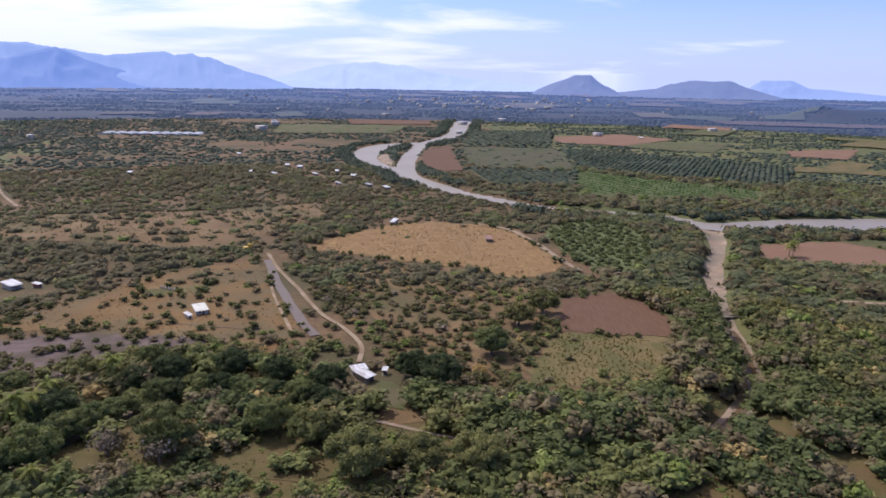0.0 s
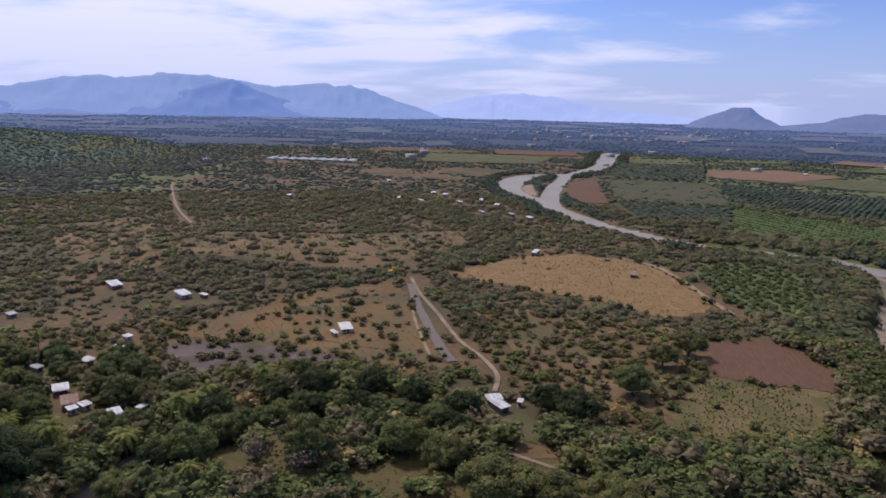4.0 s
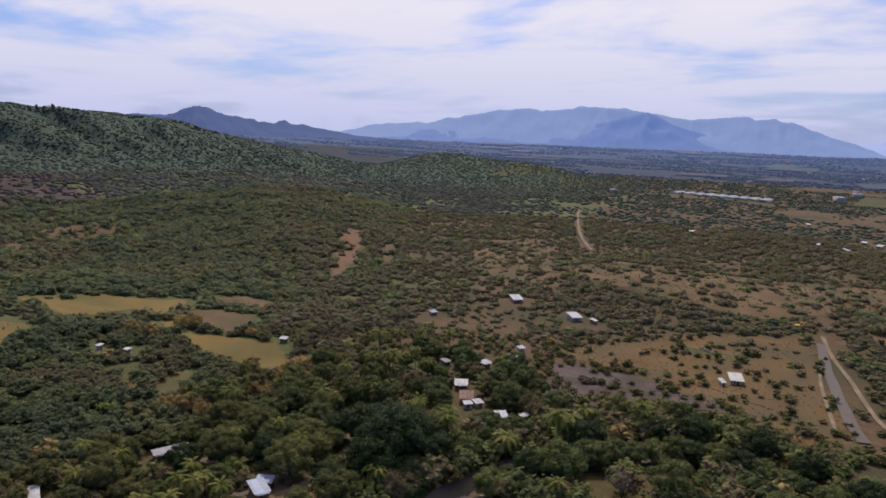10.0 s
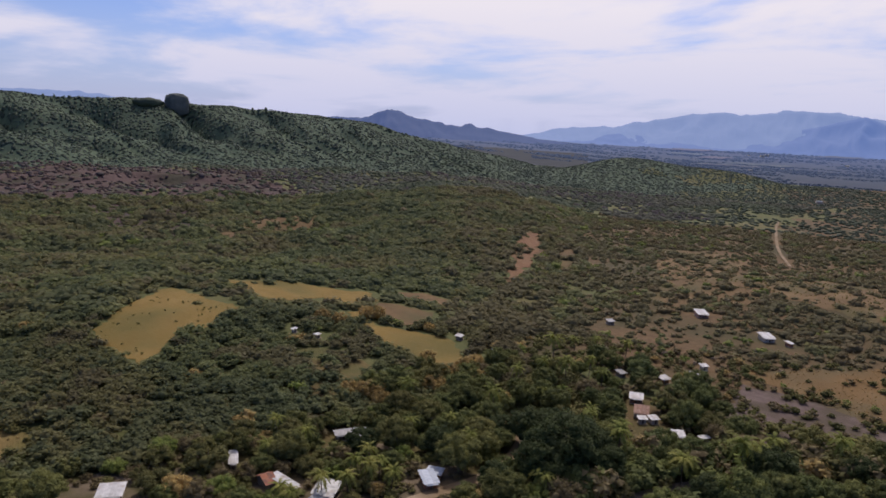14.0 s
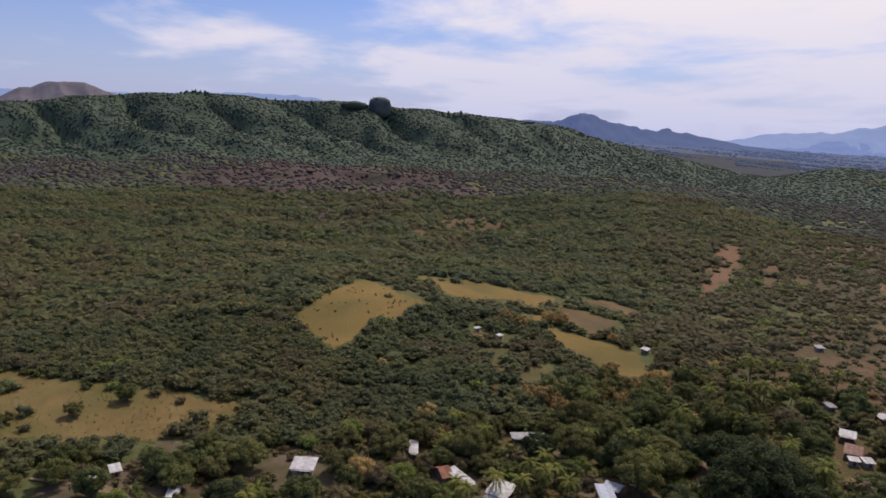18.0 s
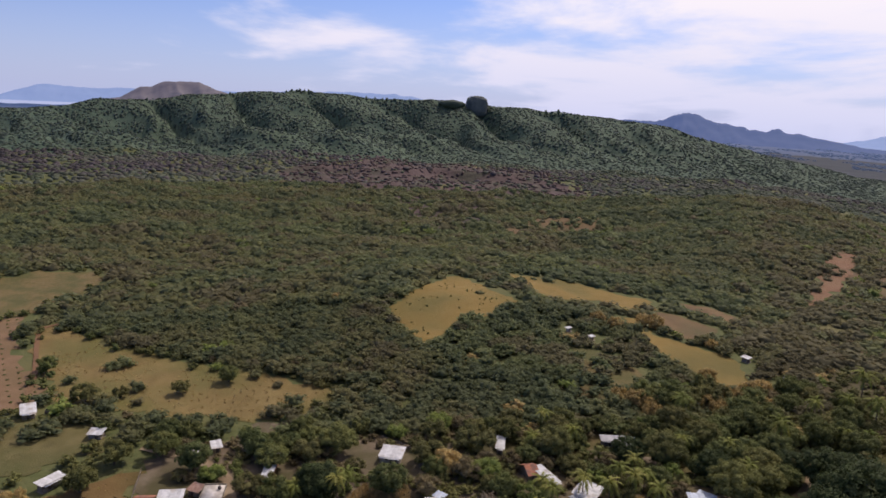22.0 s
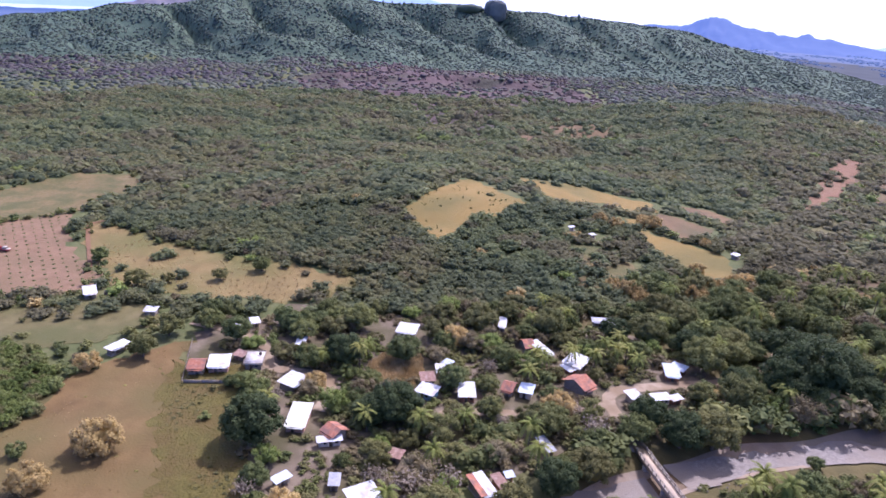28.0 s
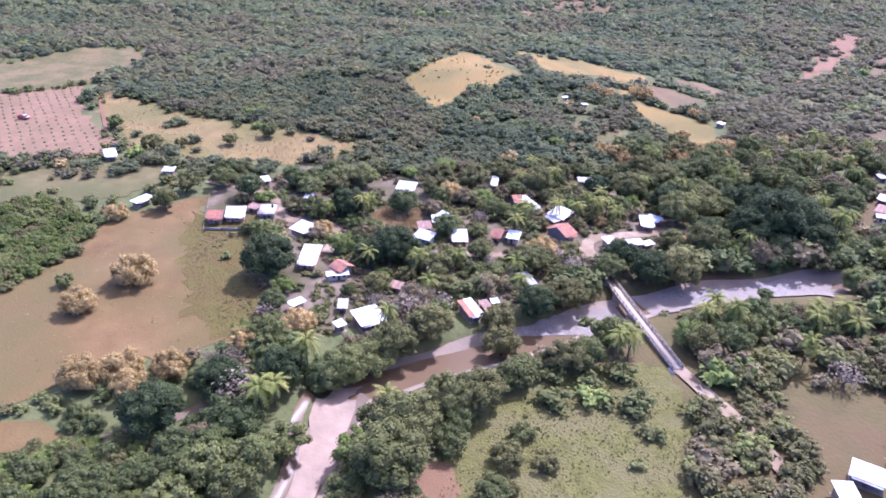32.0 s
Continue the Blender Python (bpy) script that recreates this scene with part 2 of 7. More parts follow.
M_PASTURE = material("yellow_pasture", [(0.199, 0.135, 0.0349), (0.246, 0.166, 0.0465), (0.285, 0.198, 0.064)], scale=0.06, detail=8, second=(0.157, 0.126, 0.0349), second_scale=0.03, bump=0.2)
M_GOLDM = material("golden_meadow", [(0.162, 0.114, 0.0389), (0.209, 0.148, 0.0528), (0.256, 0.188, 0.0722)], scale=0.09, detail=9, second=(0.147, 0.13, 0.0389), second_scale=0.03, second_at=(0.42, 0.62), bump=0.2)
M_SAPLING = material("pale_red_soil", [(0.186, 0.112, 0.0602), (0.224, 0.138, 0.0757), (0.254, 0.158, 0.0883)], scale=0.15, detail=8, second=(0.186, 0.122, 0.0622), second_scale=0.05, bump=0.1)
M_CLEAR = material("trodden_meadow", [(0.107, 0.0646, 0.0217), (0.159, 0.098, 0.0361), (0.21, 0.136, 0.0528)], scale=0.07, detail=9, second=(0.122, 0.0922, 0.0299), second_scale=0.028,
                   second_at=(0.42, 0.62), bump=0.15, bump_scale=1.5)
M_WEEDS = material("weedy_grass", [(0.0789, 0.0752, 0.0179), (0.112, 0.108, 0.0256), (0.152, 0.143, 0.041)], scale=0.4, second=(0.132, 0.118, 0.041), second_scale=0.12, bump=0.5, bump_scale=1.6)
M_PADDOCK = material("paddock_grass", [(0.118, 0.1, 0.038), (0.155, 0.13, 0.05), (0.19, 0.155, 0.066)], scale=0.15, detail=8, second=(0.115, 0.112, 0.038), second_scale=0.05, bump=0.3)
M_WEEDPATCH = material("rank_weeds", [(0.0773, 0.0628, 0.0131), (0.102, 0.0842, 0.0182), (0.128, 0.105, 0.0242)], scale=0.5, detail=9, second=(0.105, 0.0743, 0.0202), second_scale=0.1, bump=0.4, bump_scale=1.6)
M_GREENF = material("green_pasture", [(0.0598, 0.0754, 0.0223), (0.084, 0.0974, 0.0286), (0.12, 0.126, 0.0508)], scale=0.08, second=(0.12, 0.101, 0.0508), second_scale=0.04, bump=0.3)
M_ORCHFLOOR = material("orchard_grass", [(0.05, 0.058, 0.024), (0.068, 0.076, 0.031), (0.092, 0.092, 0.042)], scale=0.06, detail=8, second=(0.09, 0.08, 0.042), second_scale=0.02, bump=0.3)
M_CLAY = material("red_clay", [(0.18, 0.095, 0.0504), (0.223, 0.121, 0.0648), (0.266, 0.154, 0.085)], scale=0.06, detail=8, second=(0.19, 0.114, 0.0576), second_scale=0.03, bump=0.2)
M_LIME = material("lime_grass", [(0.0886, 0.107, 0.0379), (0.114, 0.133, 0.0488)], scale=0.05)
M_DIRT = material("dirt_track", [(0.248, 0.181, 0.116), (0.31, 0.235, 0.155), (0.364, 0.287, 0.202)], scale=0.3, second=(0.224, 0.159, 0.0935), second_scale=0.1, bump=0.06, bump_scale=2)
M_SAND = material("river_sand", [(0.22, 0.16, 0.11), (0.29, 0.215, 0.15), (0.37, 0.285, 0.21)], scale=0.12, detail=8, second=(0.2, 0.165, 0.12), second_scale=0.05, bump=0.12, bump_scale=1.2)
M_SANDBANK = material("bright_sand", [(0.268, 0.194, 0.137), (0.34, 0.251, 0.181), (0.397, 0.302, 0.222)], scale=0.15, detail=8, second=(0.243, 0.186, 0.133), second_scale=0.09, bump=0.1, bump_scale=1.2)
M_WETSAND = material("wet_sand", [(0.15, 0.108, 0.075), (0.19, 0.14, 0.1)], scale=0.3, rough=0.5, detail=8, second=(0.13, 0.095, 0.065), second_scale=0.15)
M_GRAVEL = material("river_gravel", [(0.176, 0.154, 0.133), (0.24, 0.212, 0.185), (0.32, 0.285, 0.252)], scale=0.8, detail=8, second=(0.24, 0.2, 0.163), second_scale=0.07, bump=0.25, bump_scale=2.5)
M_WATER = material("silty_water", [(0.121, 0.0792, 0.0422), (0.154, 0.102, 0.0553)], scale=0.05, rough=0.32, bump=0.02, bump_scale=1.5, spec=0.12)
M_BIGWATER = material("river_water", [(0.247, 0.217, 0.18), (0.292, 0.259, 0.217)], scale=0.02, rough=0.5, bump=0.03, bump_scale=0.8, spec=0.5)
M_DARKWATER = material("ditch_water", [(0.13, 0.1, 0.08), (0.16, 0.125, 0.1)], scale=0.1, rough=0.5, bump=0.02)
M_FAR_ORDER = ["distant tan field", "distant green field", "distant dry field", "distant yellow field", "distant olive field"]
# far fields: the same haze glow put into their emission
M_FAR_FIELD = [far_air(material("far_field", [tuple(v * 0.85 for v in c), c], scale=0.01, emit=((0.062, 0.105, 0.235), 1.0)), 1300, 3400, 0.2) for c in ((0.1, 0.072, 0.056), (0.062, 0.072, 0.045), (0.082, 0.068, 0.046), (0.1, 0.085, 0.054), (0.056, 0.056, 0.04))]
M_BARK = material("bark", [(0.10, 0.08, 0.06), (0.16, 0.13, 0.1)], scale=3.0, bump=0.03)
M_LEAF_GREEN = leaves("leaf_green", [(0.11, 0.135, 0.0403), (0.148, 0.17, 0.0527), (0.2, 0.215, 0.0742)], rnd=0.22, second=(0.173, 0.161, 0.0559))
M_LEAF_DARK = leaves("leaf_dark", [(0.0834, 0.107, 0.038), (0.111, 0.136, 0.0474), (0.15, 0.17, 0.0634)], rnd=0.2, second=(0.134, 0.148, 0.0474))
M_LEAF_MANGO = leaves("leaf_mango", [(0.042, 0.06, 0.022), (0.057, 0.078, 0.028), (0.08, 0.1, 0.04)])
M_LEAF_OLIVE = leaves("leaf_olive", [(0.122, 0.116, 0.0447), (0.162, 0.15, 0.0578), (0.207, 0.188, 0.0764)], rnd=0.2, second=(0.137, 0.137, 0.0474))
M_LEAF_LIME = leaves("leaf_lime", [(0.139, 0.177, 0.0418), (0.19, 0.233, 0.0592), (0.248, 0.281, 0.0834)], rnd=0.2)
M_LEAF_FRESH = leaves("leaf_fresh", [(0.107, 0.139, 0.0337), (0.143, 0.175, 0.0438), (0.188, 0.215, 0.0606)])
M_LEAF_BROWN = leaves("leaf_brown", [(0.137, 0.108, 0.0538), (0.189, 0.152, 0.078), (0.24, 0.202, 0.108)], rnd=0.2)
M_LEAF_DRY = leaves("leaf_dry", [(0.354, 0.255, 0.0954), (0.452, 0.332, 0.129), (0.538, 0.408, 0.175)], rnd=0.2)
M_LEAF_GREY = leaves("leaf_grey", [(0.193, 0.155, 0.11), (0.263, 0.213, 0.151), (0.334, 0.274, 0.199)], rnd=0.2)
# hill and ridge leaves: distance haze put into the base colour as extra blue
M_LEAF_HILL = leaves("leaf_hill_haze", [(0.105, 0.13, 0.0778), (0.137, 0.166, 0.102), (0.184, 0.21, 0.139)], scale=0.02, second=(0.167, 0.17, 0.127), through_share=0.42)
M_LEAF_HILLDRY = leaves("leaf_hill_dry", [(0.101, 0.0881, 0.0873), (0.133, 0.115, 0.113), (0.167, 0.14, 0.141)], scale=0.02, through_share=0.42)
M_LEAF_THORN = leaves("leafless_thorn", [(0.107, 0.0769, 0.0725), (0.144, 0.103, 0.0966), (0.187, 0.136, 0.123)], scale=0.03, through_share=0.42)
M_LEAF_RIDGE = leaves("leaf_ridge_haze", [(0.0741, 0.103, 0.0792), (0.0907, 0.121, 0.0922), (0.113, 0.143, 0.107)], scale=0.012, through_share=0.42)
# orchard and plain trees: the haze of the distance is a bluer base colour
M_LEAF_ORCH = leaves("leaf_orchard", [(0.0619, 0.0851, 0.0559), (0.0851, 0.108, 0.0688), (0.113, 0.131, 0.0903)], scale=0.02)
M_LEAF_YOUNG = leaves("leaf_young", [(0.086, 0.146, 0.043), (0.112, 0.172, 0.0516), (0.138, 0.198, 0.0688)], scale=0.05)
# distant trees glow blue too, for the haze in front of them
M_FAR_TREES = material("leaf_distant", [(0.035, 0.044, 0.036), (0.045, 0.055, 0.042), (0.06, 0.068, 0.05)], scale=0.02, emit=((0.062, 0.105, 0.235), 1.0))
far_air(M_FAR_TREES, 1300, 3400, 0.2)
M_PALM = leaves("leaf_palm", [(0.135, 0.163, 0.038), (0.203, 0.219, 0.0522), (0.297, 0.281, 0.076)], rnd=0.2)

# ---- ground ----


def sstep(a, b, x):
    t = np.clip((x - a) / (b - a), 0, 1)
    return t * t * (3 - 2 * t)


def wave(x, y, s, seed):
    """Smooth value noise from sines, about -1 to 1, at wavelength s."""
    rg = np.random.RandomState(seed)
    out = 0
    for _ in range(5):
        a, p, f = rg.rand() * 6.283, rg.rand() * 6.283, (0.7 + 0.8 * rg.rand()) * 6.283 / s
        out = out + np.sin((x * np.cos(a) + y * np.sin(a)) * f + p)
    return out / 3.0


_TAB = np.random.RandomState(99).rand(256, 256)


def vnoise(x, y, seed=0):
    """Value noise, 0 to 1, on a unit lattice."""
    x, y = np.asarray(x, float) + seed * 17.3, np.asarray(y, float) + seed * 9.1
    i, j = np.floor(x).astype(int), np.floor(y).astype(int)
    u, v = x - i, y - j
    u, v = u * u * (3 - 2 * u), v * v * (3 - 2 * v)
    a, b = _TAB[i % 256, j % 256], _TAB[(i + 1) % 256, j % 256]
    c, d = _TAB[i % 256, (j + 1) % 256], _TAB[(i + 1) % 256, (j + 1) % 256]
    return (a * (1 - u) + b * u) * (1 - v) + (c * (1 - u) + d * u) * v


def fbm(x, y, seed=0, octaves=4, ridged=False):
    out, amp, tot = 0, 1.0, 0.0
    for o in range(octaves):
        n = vnoise(x * 2 ** o, y * 2 ** o, seed + o * 3)
        out = out + amp * ((1 - np.abs(2 * n - 1)) if ridged else n)
        tot += amp
        amp *= 0.5
    return out / tot


# small river: centre line from the south, under the bridge, round the north of the village to the big river
CREEK = np.array([(-10, -70), (-30, -32), (-50, -14), (-64, -9), (-81, -2), (-92, 8), (-100, 28), (-108, 52), (-117, 72), (-126, 100), (-131, 135), (-130, 168), (-116, 205),
                  (-92, 232), (-68, 236), (-42, 227), (-16, 214), (18, 201), (52, 196), (92, 214), (120, 248), (134, 292), (140, 325), (153, 370), (168, 417), (196, 484), (214, 548)], float)
POOL = np.array([(-91, -3), (-93, 8), (-97, 19), (-100, 29), (-104, 41)], float)
BIG = np.array([(700, 575), (480, 566), (360, 562), (275, 556), (238, 546), (218, 546), (204, 554), (191, 578), (168, 588), (134, 595), (113, 605), (89, 612), (66, 634), (43, 661), (24, 680), (9, 704),
                (-7, 735), (-24, 767), (-37, 810), (-41, 893), (-41, 971), (-36, 1055), (-27, 1161), (-3, 1238), (29, 1358), (45, 1572), (59, 1740)], float)
BIG_W = [58, 58, 60, 61, 62, 50, 34, 26, 22, 22, 22, 22, 22, 26, 26, 24, 22, 22, 18, 22, 30, 34, 34, 38, 34, 46, 34]
SIDE = np.array([(-30, 1175), (-74, 1141), (-95, 1091), (-102, 1028), (-100, 974), (-86, 916), (-68, 869), (-49, 833), (-30, 785)], float)
SIDE_W = [36, 38, 44, 44, 36, 24, 24, 26, 18]


def along(line, x, y):
    """Distance from the polyline, and how far along it (0 to 1)."""
    best = np.full(np.shape(x), 1e9)
    where = np.zeros(np.shape(x))
    n = len(line) - 1
    for i in range(n):
        a, b = line[i], line[i + 1]
        d = b - a
        t = np.clip(((x - a[0]) * d[0] + (y - a[1]) * d[1]) / (d @ d), 0, 1)
        q = np.hypot(x - a[0] - t * d[0], y - a[1] - t * d[1])
        m = q < best
        best, where = np.where(m, q, best), np.where(m, (i + t) / n, where)
    return best, where


def refine(line, step):
    """The polyline as a smooth curve, in steps."""
    p = np.vstack([2 * line[0] - line[1], line, 2 * line[-1] - line[-2]])
    out = []
    for i in range(1, len(p) - 2):
        a, b, c, d = p[i - 1], p[i], p[i + 1], p[i + 2]
        for t in np.arange(0, 1, min(0.5, step / max(1e-6, np.linalg.norm(c - b)))):
            out.append(0.5 * (2 * b + (c - a) * t + (2 * a - 5 * b + 4 * c - d) * t * t + (3 * b - a - 3 * c + d) * t ** 3))
    return np.array(out + [p[-2]])


CREEK_F, BIG_F, SIDE_F = refine(CREEK, 12), refine(BIG, 30), refine(SIDE, 30)
CREEK_HALF = 5.0
CREST = 1650
RIDGE_AZ = [40, 50, 54, 57, 61, 64, 70, 74, 76, 81, 85, 89, 92, 97, 102, 105, 109, 113, 120, 140, 180]
RIDGE_EL = [-3.2, -2.8, -2.25, -1.92, -1.14, -0.35, 0.09, 0.33, 0.33, 0.63, 0.51, 0.67, 0.81, 0.37, -0.2, -0.5, -1.07, -1.74, -2.2, -2.6, -2.8]


def inside(poly, x, y):
    poly = np.asarray(poly, float)
    c = np.zeros(np.shape(x), bool)
    j = len(poly) - 1
    for i in range(len(poly)):
        xi, yi, xj, yj = *poly[i], *poly[j]
        if yi != yj:
            c ^= ((yi > y) != (yj > y)) & (x < (xj - xi) * (y - yi) / (yj - yi) + xi)
        j = i
    return c


# bare rocky bench under the ridge
BENCH = ([(-1006, -60), (-1127, 52), (-1208, 190), (-1016, 278), (-905, 350), (-760, 302), (-749, 207), (-781, 138), (-822, 52), (-831, -24)], [(-800, 80), (-770, 165), (-700, 170), (-606, 140), (-615, 92), (-700, 88)])
# well-watered ground: thick trees
LUSH = [(-262, 60), (-262, 190), (-215, 215), (-120, 262), (-60, 255), (0, 232), (60, 225), (150, 260), (150, 150), (60, 80), (-60, 60), (-130, 60)]


def height(x, y):
    x, y = np.asarray(x, float), np.asarray(y, float)
    r = np.hypot(x, y)
    az = np.degrees(np.arctan2(-x, y))
    dcreek, _ = along(CREEK_F, x, y)
    z = 0.5 * wave(x, y, 90, 3) * sstep(60, 160, r) * sstep(14, 40, dcreek)
    # foot of the mountain
    west = sstep(42, 62, az) * (1 - sstep(140, 175, az))
    z = z + west * (18 * sstep(300, 1300, r) + 2.2 * wave(x, y, 170, 5) * sstep(330, 520, r) + 3.2 * wave(x, y, 100, 6) * sstep(430, 640, r))
    # wooded ridge: rounded spurs run down to the right from a crest, with a terrace in front of its south end
    crest = 112 + CREST * np.tan(np.radians(np.interp(az, RIDGE_AZ, RIDGE_EL))) - 4
    south = sstep(80, 90, az) * (1 - sstep(118, 130, az))
    foot = 1235 - 45 * south
    up = np.clip((r - foot) / (CREST - foot), 0, 1)
    warp = fbm(x / 260, y / 260, 5, 3) - 0.5
    turn_ = (az + 9.0 * (1 - up)) / 6.0 + 1.3 * warp + 0.5 * (fbm(az / 3.0, r / 700, 25, 2) - 0.5)
    rib = np.abs(np.sin(np.pi * turn_))
    small = np.abs(np.sin(np.pi * (turn_ * 2.7 + 2.2 * warp + 0.3)))
    deep = (0.5 + 0.42 * fbm(az / 6.0, r / 3000, 15, 2)) * (4 * up * (1 - up)) ** 0.55
    face = (0.85 * up + 0.15 * up ** 3) * (1 - south) + south * (0.36 * sstep(0.0, 0.3, up) + 0.1 * up + 0.54 * sstep(0.48, 1.0, up))
    body = np.maximum(crest - 18, 0) * face * (1 - deep * (1 - rib ** 0.7)) - 8 * (1 - small) * 4 * up * (1 - up) * (crest > 40)
    body = body - south * 34 * np.exp(-((az + 9 * (1 - up) - 106) / 2.4) ** 2) * 4 * up * (1 - up)
    body = body + 9 * (fbm(x / 60, y / 60, 4, 3) - 0.5) * np.minimum(1, 3 * up) * (crest > 40)
    back = 1 - 0.9 * sstep(CREST + 10, CREST + 420, r)
    ridge_in = sstep(42, 55, az) * (1 - sstep(140, 175, az))
    sight = 112 + r * np.tan(np.radians(np.interp(az, RIDGE_AZ, RIDGE_EL))) - 22
    z = z + ridge_in * np.clip(body, -8, np.maximum(sight, 0)) * back
    # rocky bench
    z = z + 11 * np.exp(-((az - 79) / 9) ** 2) * sstep(978, 1004, r + 30 * wave(x, y, 140, 8)) * (1 - sstep(1010, 1230, r))
    z = z + 3 * np.exp(-((az - 84) / 9) ** 2) * sstep(900, 915, r + 30 * wave(x, y, 120, 28)) * (1 - sstep(915, 1000, r))
    # green hill and the low one behind it
    hx, hy = 860 * np.sin(radians(55)), 860 * np.cos(radians(55))
    u, v = (x + hx) * math.sin(radians(55)) * -1 + (y - hy) * math.cos(radians(55)), (x + hx) * math.cos(radians(55)) + (y - hy) * math.sin(radians(55))
    z = z + 19 * np.exp(-(u / 190) ** 2 - (v / 120) ** 2)
    hx, hy = 1500 * np.sin(radians(43)), 1500 * np.cos(radians(43))
    z = z + 46 * np.exp(-((x + hx) ** 2 + (y - hy) ** 2) / 125 ** 2) + 26 * np.exp(-((x + hx - 120) ** 2 + (y - hy - 150) ** 2) / 110 ** 2)
    # hillocks on the far east of the plain
    for a, d, h, w in ((-27.6, 2300, 30, 70), (-30.2, 2360, 26, 95), (-34, 2400, 22, 110)):
        z = z + h * np.exp(-((x + d * math.sin(radians(a))) ** 2 + (y - d * math.cos(radians(a))) ** 2) / w ** 2)
    # rise behind the village
    z = z + 14 * np.exp(-((x + 400) / 110) ** 2 - ((y - 75) / 95) ** 2)
    # knoll with the brown grass
    z = z + 7 * np.exp(-((x + 230) / 120) ** 2 - ((y - 470) / 75) ** 2)
    # river beds
    loop = inside(LUSH, x, y) & (y > 172) & (x < 40)
    z = z - np.where(loop, 0.8, 3.2) * (1 - sstep(CREEK_HALF - 2, CREEK_HALF + 6, dcreek))
    dp, _ = along(POOL, x, y)
    z = np.minimum(z, -3.1 + 3.1 * sstep(5.0, 9.5, dp) + 9999 * (dp > 9.5))
    for line, w in ((BIG_F, BIG_W), (SIDE_F, SIDE_W)):
        d, s = along(line, x, y)
        half = np.interp(s, np.linspace(0, 1, len(w)), w) / 2
        z = np.minimum(z, z * 0 - 3.0 + 3.4 * sstep(half * 0.8, half + 5, d) + 9999 * (d > half + 5))
    return z


def mesh_of(name, verts, faces, mat, smooth=False):
    """A mesh from arrays; faces all with the same number of corners."""
    verts, faces = np.asarray(verts, np.float32), np.asarray(faces, np.int32)
    me = bpy.data.meshes.new(name)
    k = faces.shape[1]
    me.vertices.add(len(verts))
    me.vertices.foreach_set("co", verts.ravel())
    me.loops.add(faces.size)
    me.loops.foreach_set("vertex_index", faces.ravel())
    me.polygons.add(len(faces))
    me.polygons.foreach_set("loop_start", np.arange(0, faces.size, k, dtype=np.int32))
    me.polygons.foreach_set("loop_total", np.full(len(faces), k, np.int32))
    if smooth:
        me.polygons.foreach_set("use_smooth", np.ones(len(faces), bool))
    for m in (mat if isinstance(mat, (list, tuple)) else [mat]):
        me.materials.append(m)
    me.update(calc_edges=True)
    me.validate()
    return me


def polar_sheet(name, r0, r1, ratio, mat, label, fine=0.6):
    """A ring of the ground, fine in the quarter that the flight looks at."""
    az = np.concatenate([np.arange(-45, 130, fine), np.arange(130, 315, 3.0)])
    rr = r0 * ratio ** np.arange(0, int(math.log(r1 / r0) / math.log(ratio)) + 2)
    rr[-1] = r1
    if r0 < 10:
        rr = np.concatenate([[0.05], rr])
    A, R = np.meshgrid(np.radians(az), rr)
    X, Y = -R * np.sin(A), R * np.cos(A)
    V = np.stack([X, Y, height(X, Y)], -1).reshape(-1, 3)
    n, m = len(rr), len(az)
    i, j = np.meshgrid(np.arange(n - 1), np.arange(m), indexing="ij")
    j2 = (j + 1) % m
    F = np.stack([i * m + j, (i + 1) * m + j, (i + 1) * m + j2, i * m + j2], -1).reshape(-1, 4)[:, ::-1]
    me = mesh_of(name, V, F, mat, True)
    if isinstance(mat, list):
        c = V[F].mean(1)
        a, q = np.degrees(np.arctan2(-c[:, 0], c[:, 1])), np.hypot(c[:, 0], c[:, 1])
        n = fbm(c[:, 0] / 60, c[:, 1] / 60, 2, 3) - 0.5
        ridge_side = (a + 22 * n > 37) & (a < 150) & (q > 1180 + 120 * n)
        wood = (a + 30 * n > 47) | (a + 14 * n > 30) & (q > 900) | (c[:, 0] + 120 * n > 95) | inside(LUSH, c[:, 0], c[:, 1])
        rocky = (inside(BENCH[0], c[:, 0] + 90 * n, c[:, 1] - 90 * n) | inside(BENCH[1], c[:, 0] + 50 * n, c[:, 1])) & (fbm(c[:, 0] / 35, c[:, 1] / 35, 71, 3) > 0.24)
        if len(mat) > 3:
            me.polygons.foreach_set("material_index", np.where(rocky, 4, np.where(ridge_side, 2, np.where(inside(LUSH, c[:, 0], c[:, 1]), 3, wood))).astype(np.int32))
        else:
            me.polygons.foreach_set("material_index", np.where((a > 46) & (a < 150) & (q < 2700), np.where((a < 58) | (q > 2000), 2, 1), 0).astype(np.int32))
    return tagged(new(name, me), label, name.split("_")[0], kind="structure")


COVER = [M_GROUND, M_FLOOR, M_CANOPY, M_LUSHFLOOR, M_BENCH]
polar_sheet("ground", 6, 700, 1.016, COVER, "dry brown scrubland soil with patches of olive grass")
polar_sheet("ground_slopes", 700, 1720, 1.0085, COVER, "wooded slopes and rocky bench rising to the ridge", 0.3)
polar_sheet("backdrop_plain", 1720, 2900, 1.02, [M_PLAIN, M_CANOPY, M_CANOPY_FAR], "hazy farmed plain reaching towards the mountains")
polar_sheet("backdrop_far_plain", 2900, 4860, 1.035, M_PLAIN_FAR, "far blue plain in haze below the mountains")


FIELDS = []      # polygon, share of bushes that may stand on it


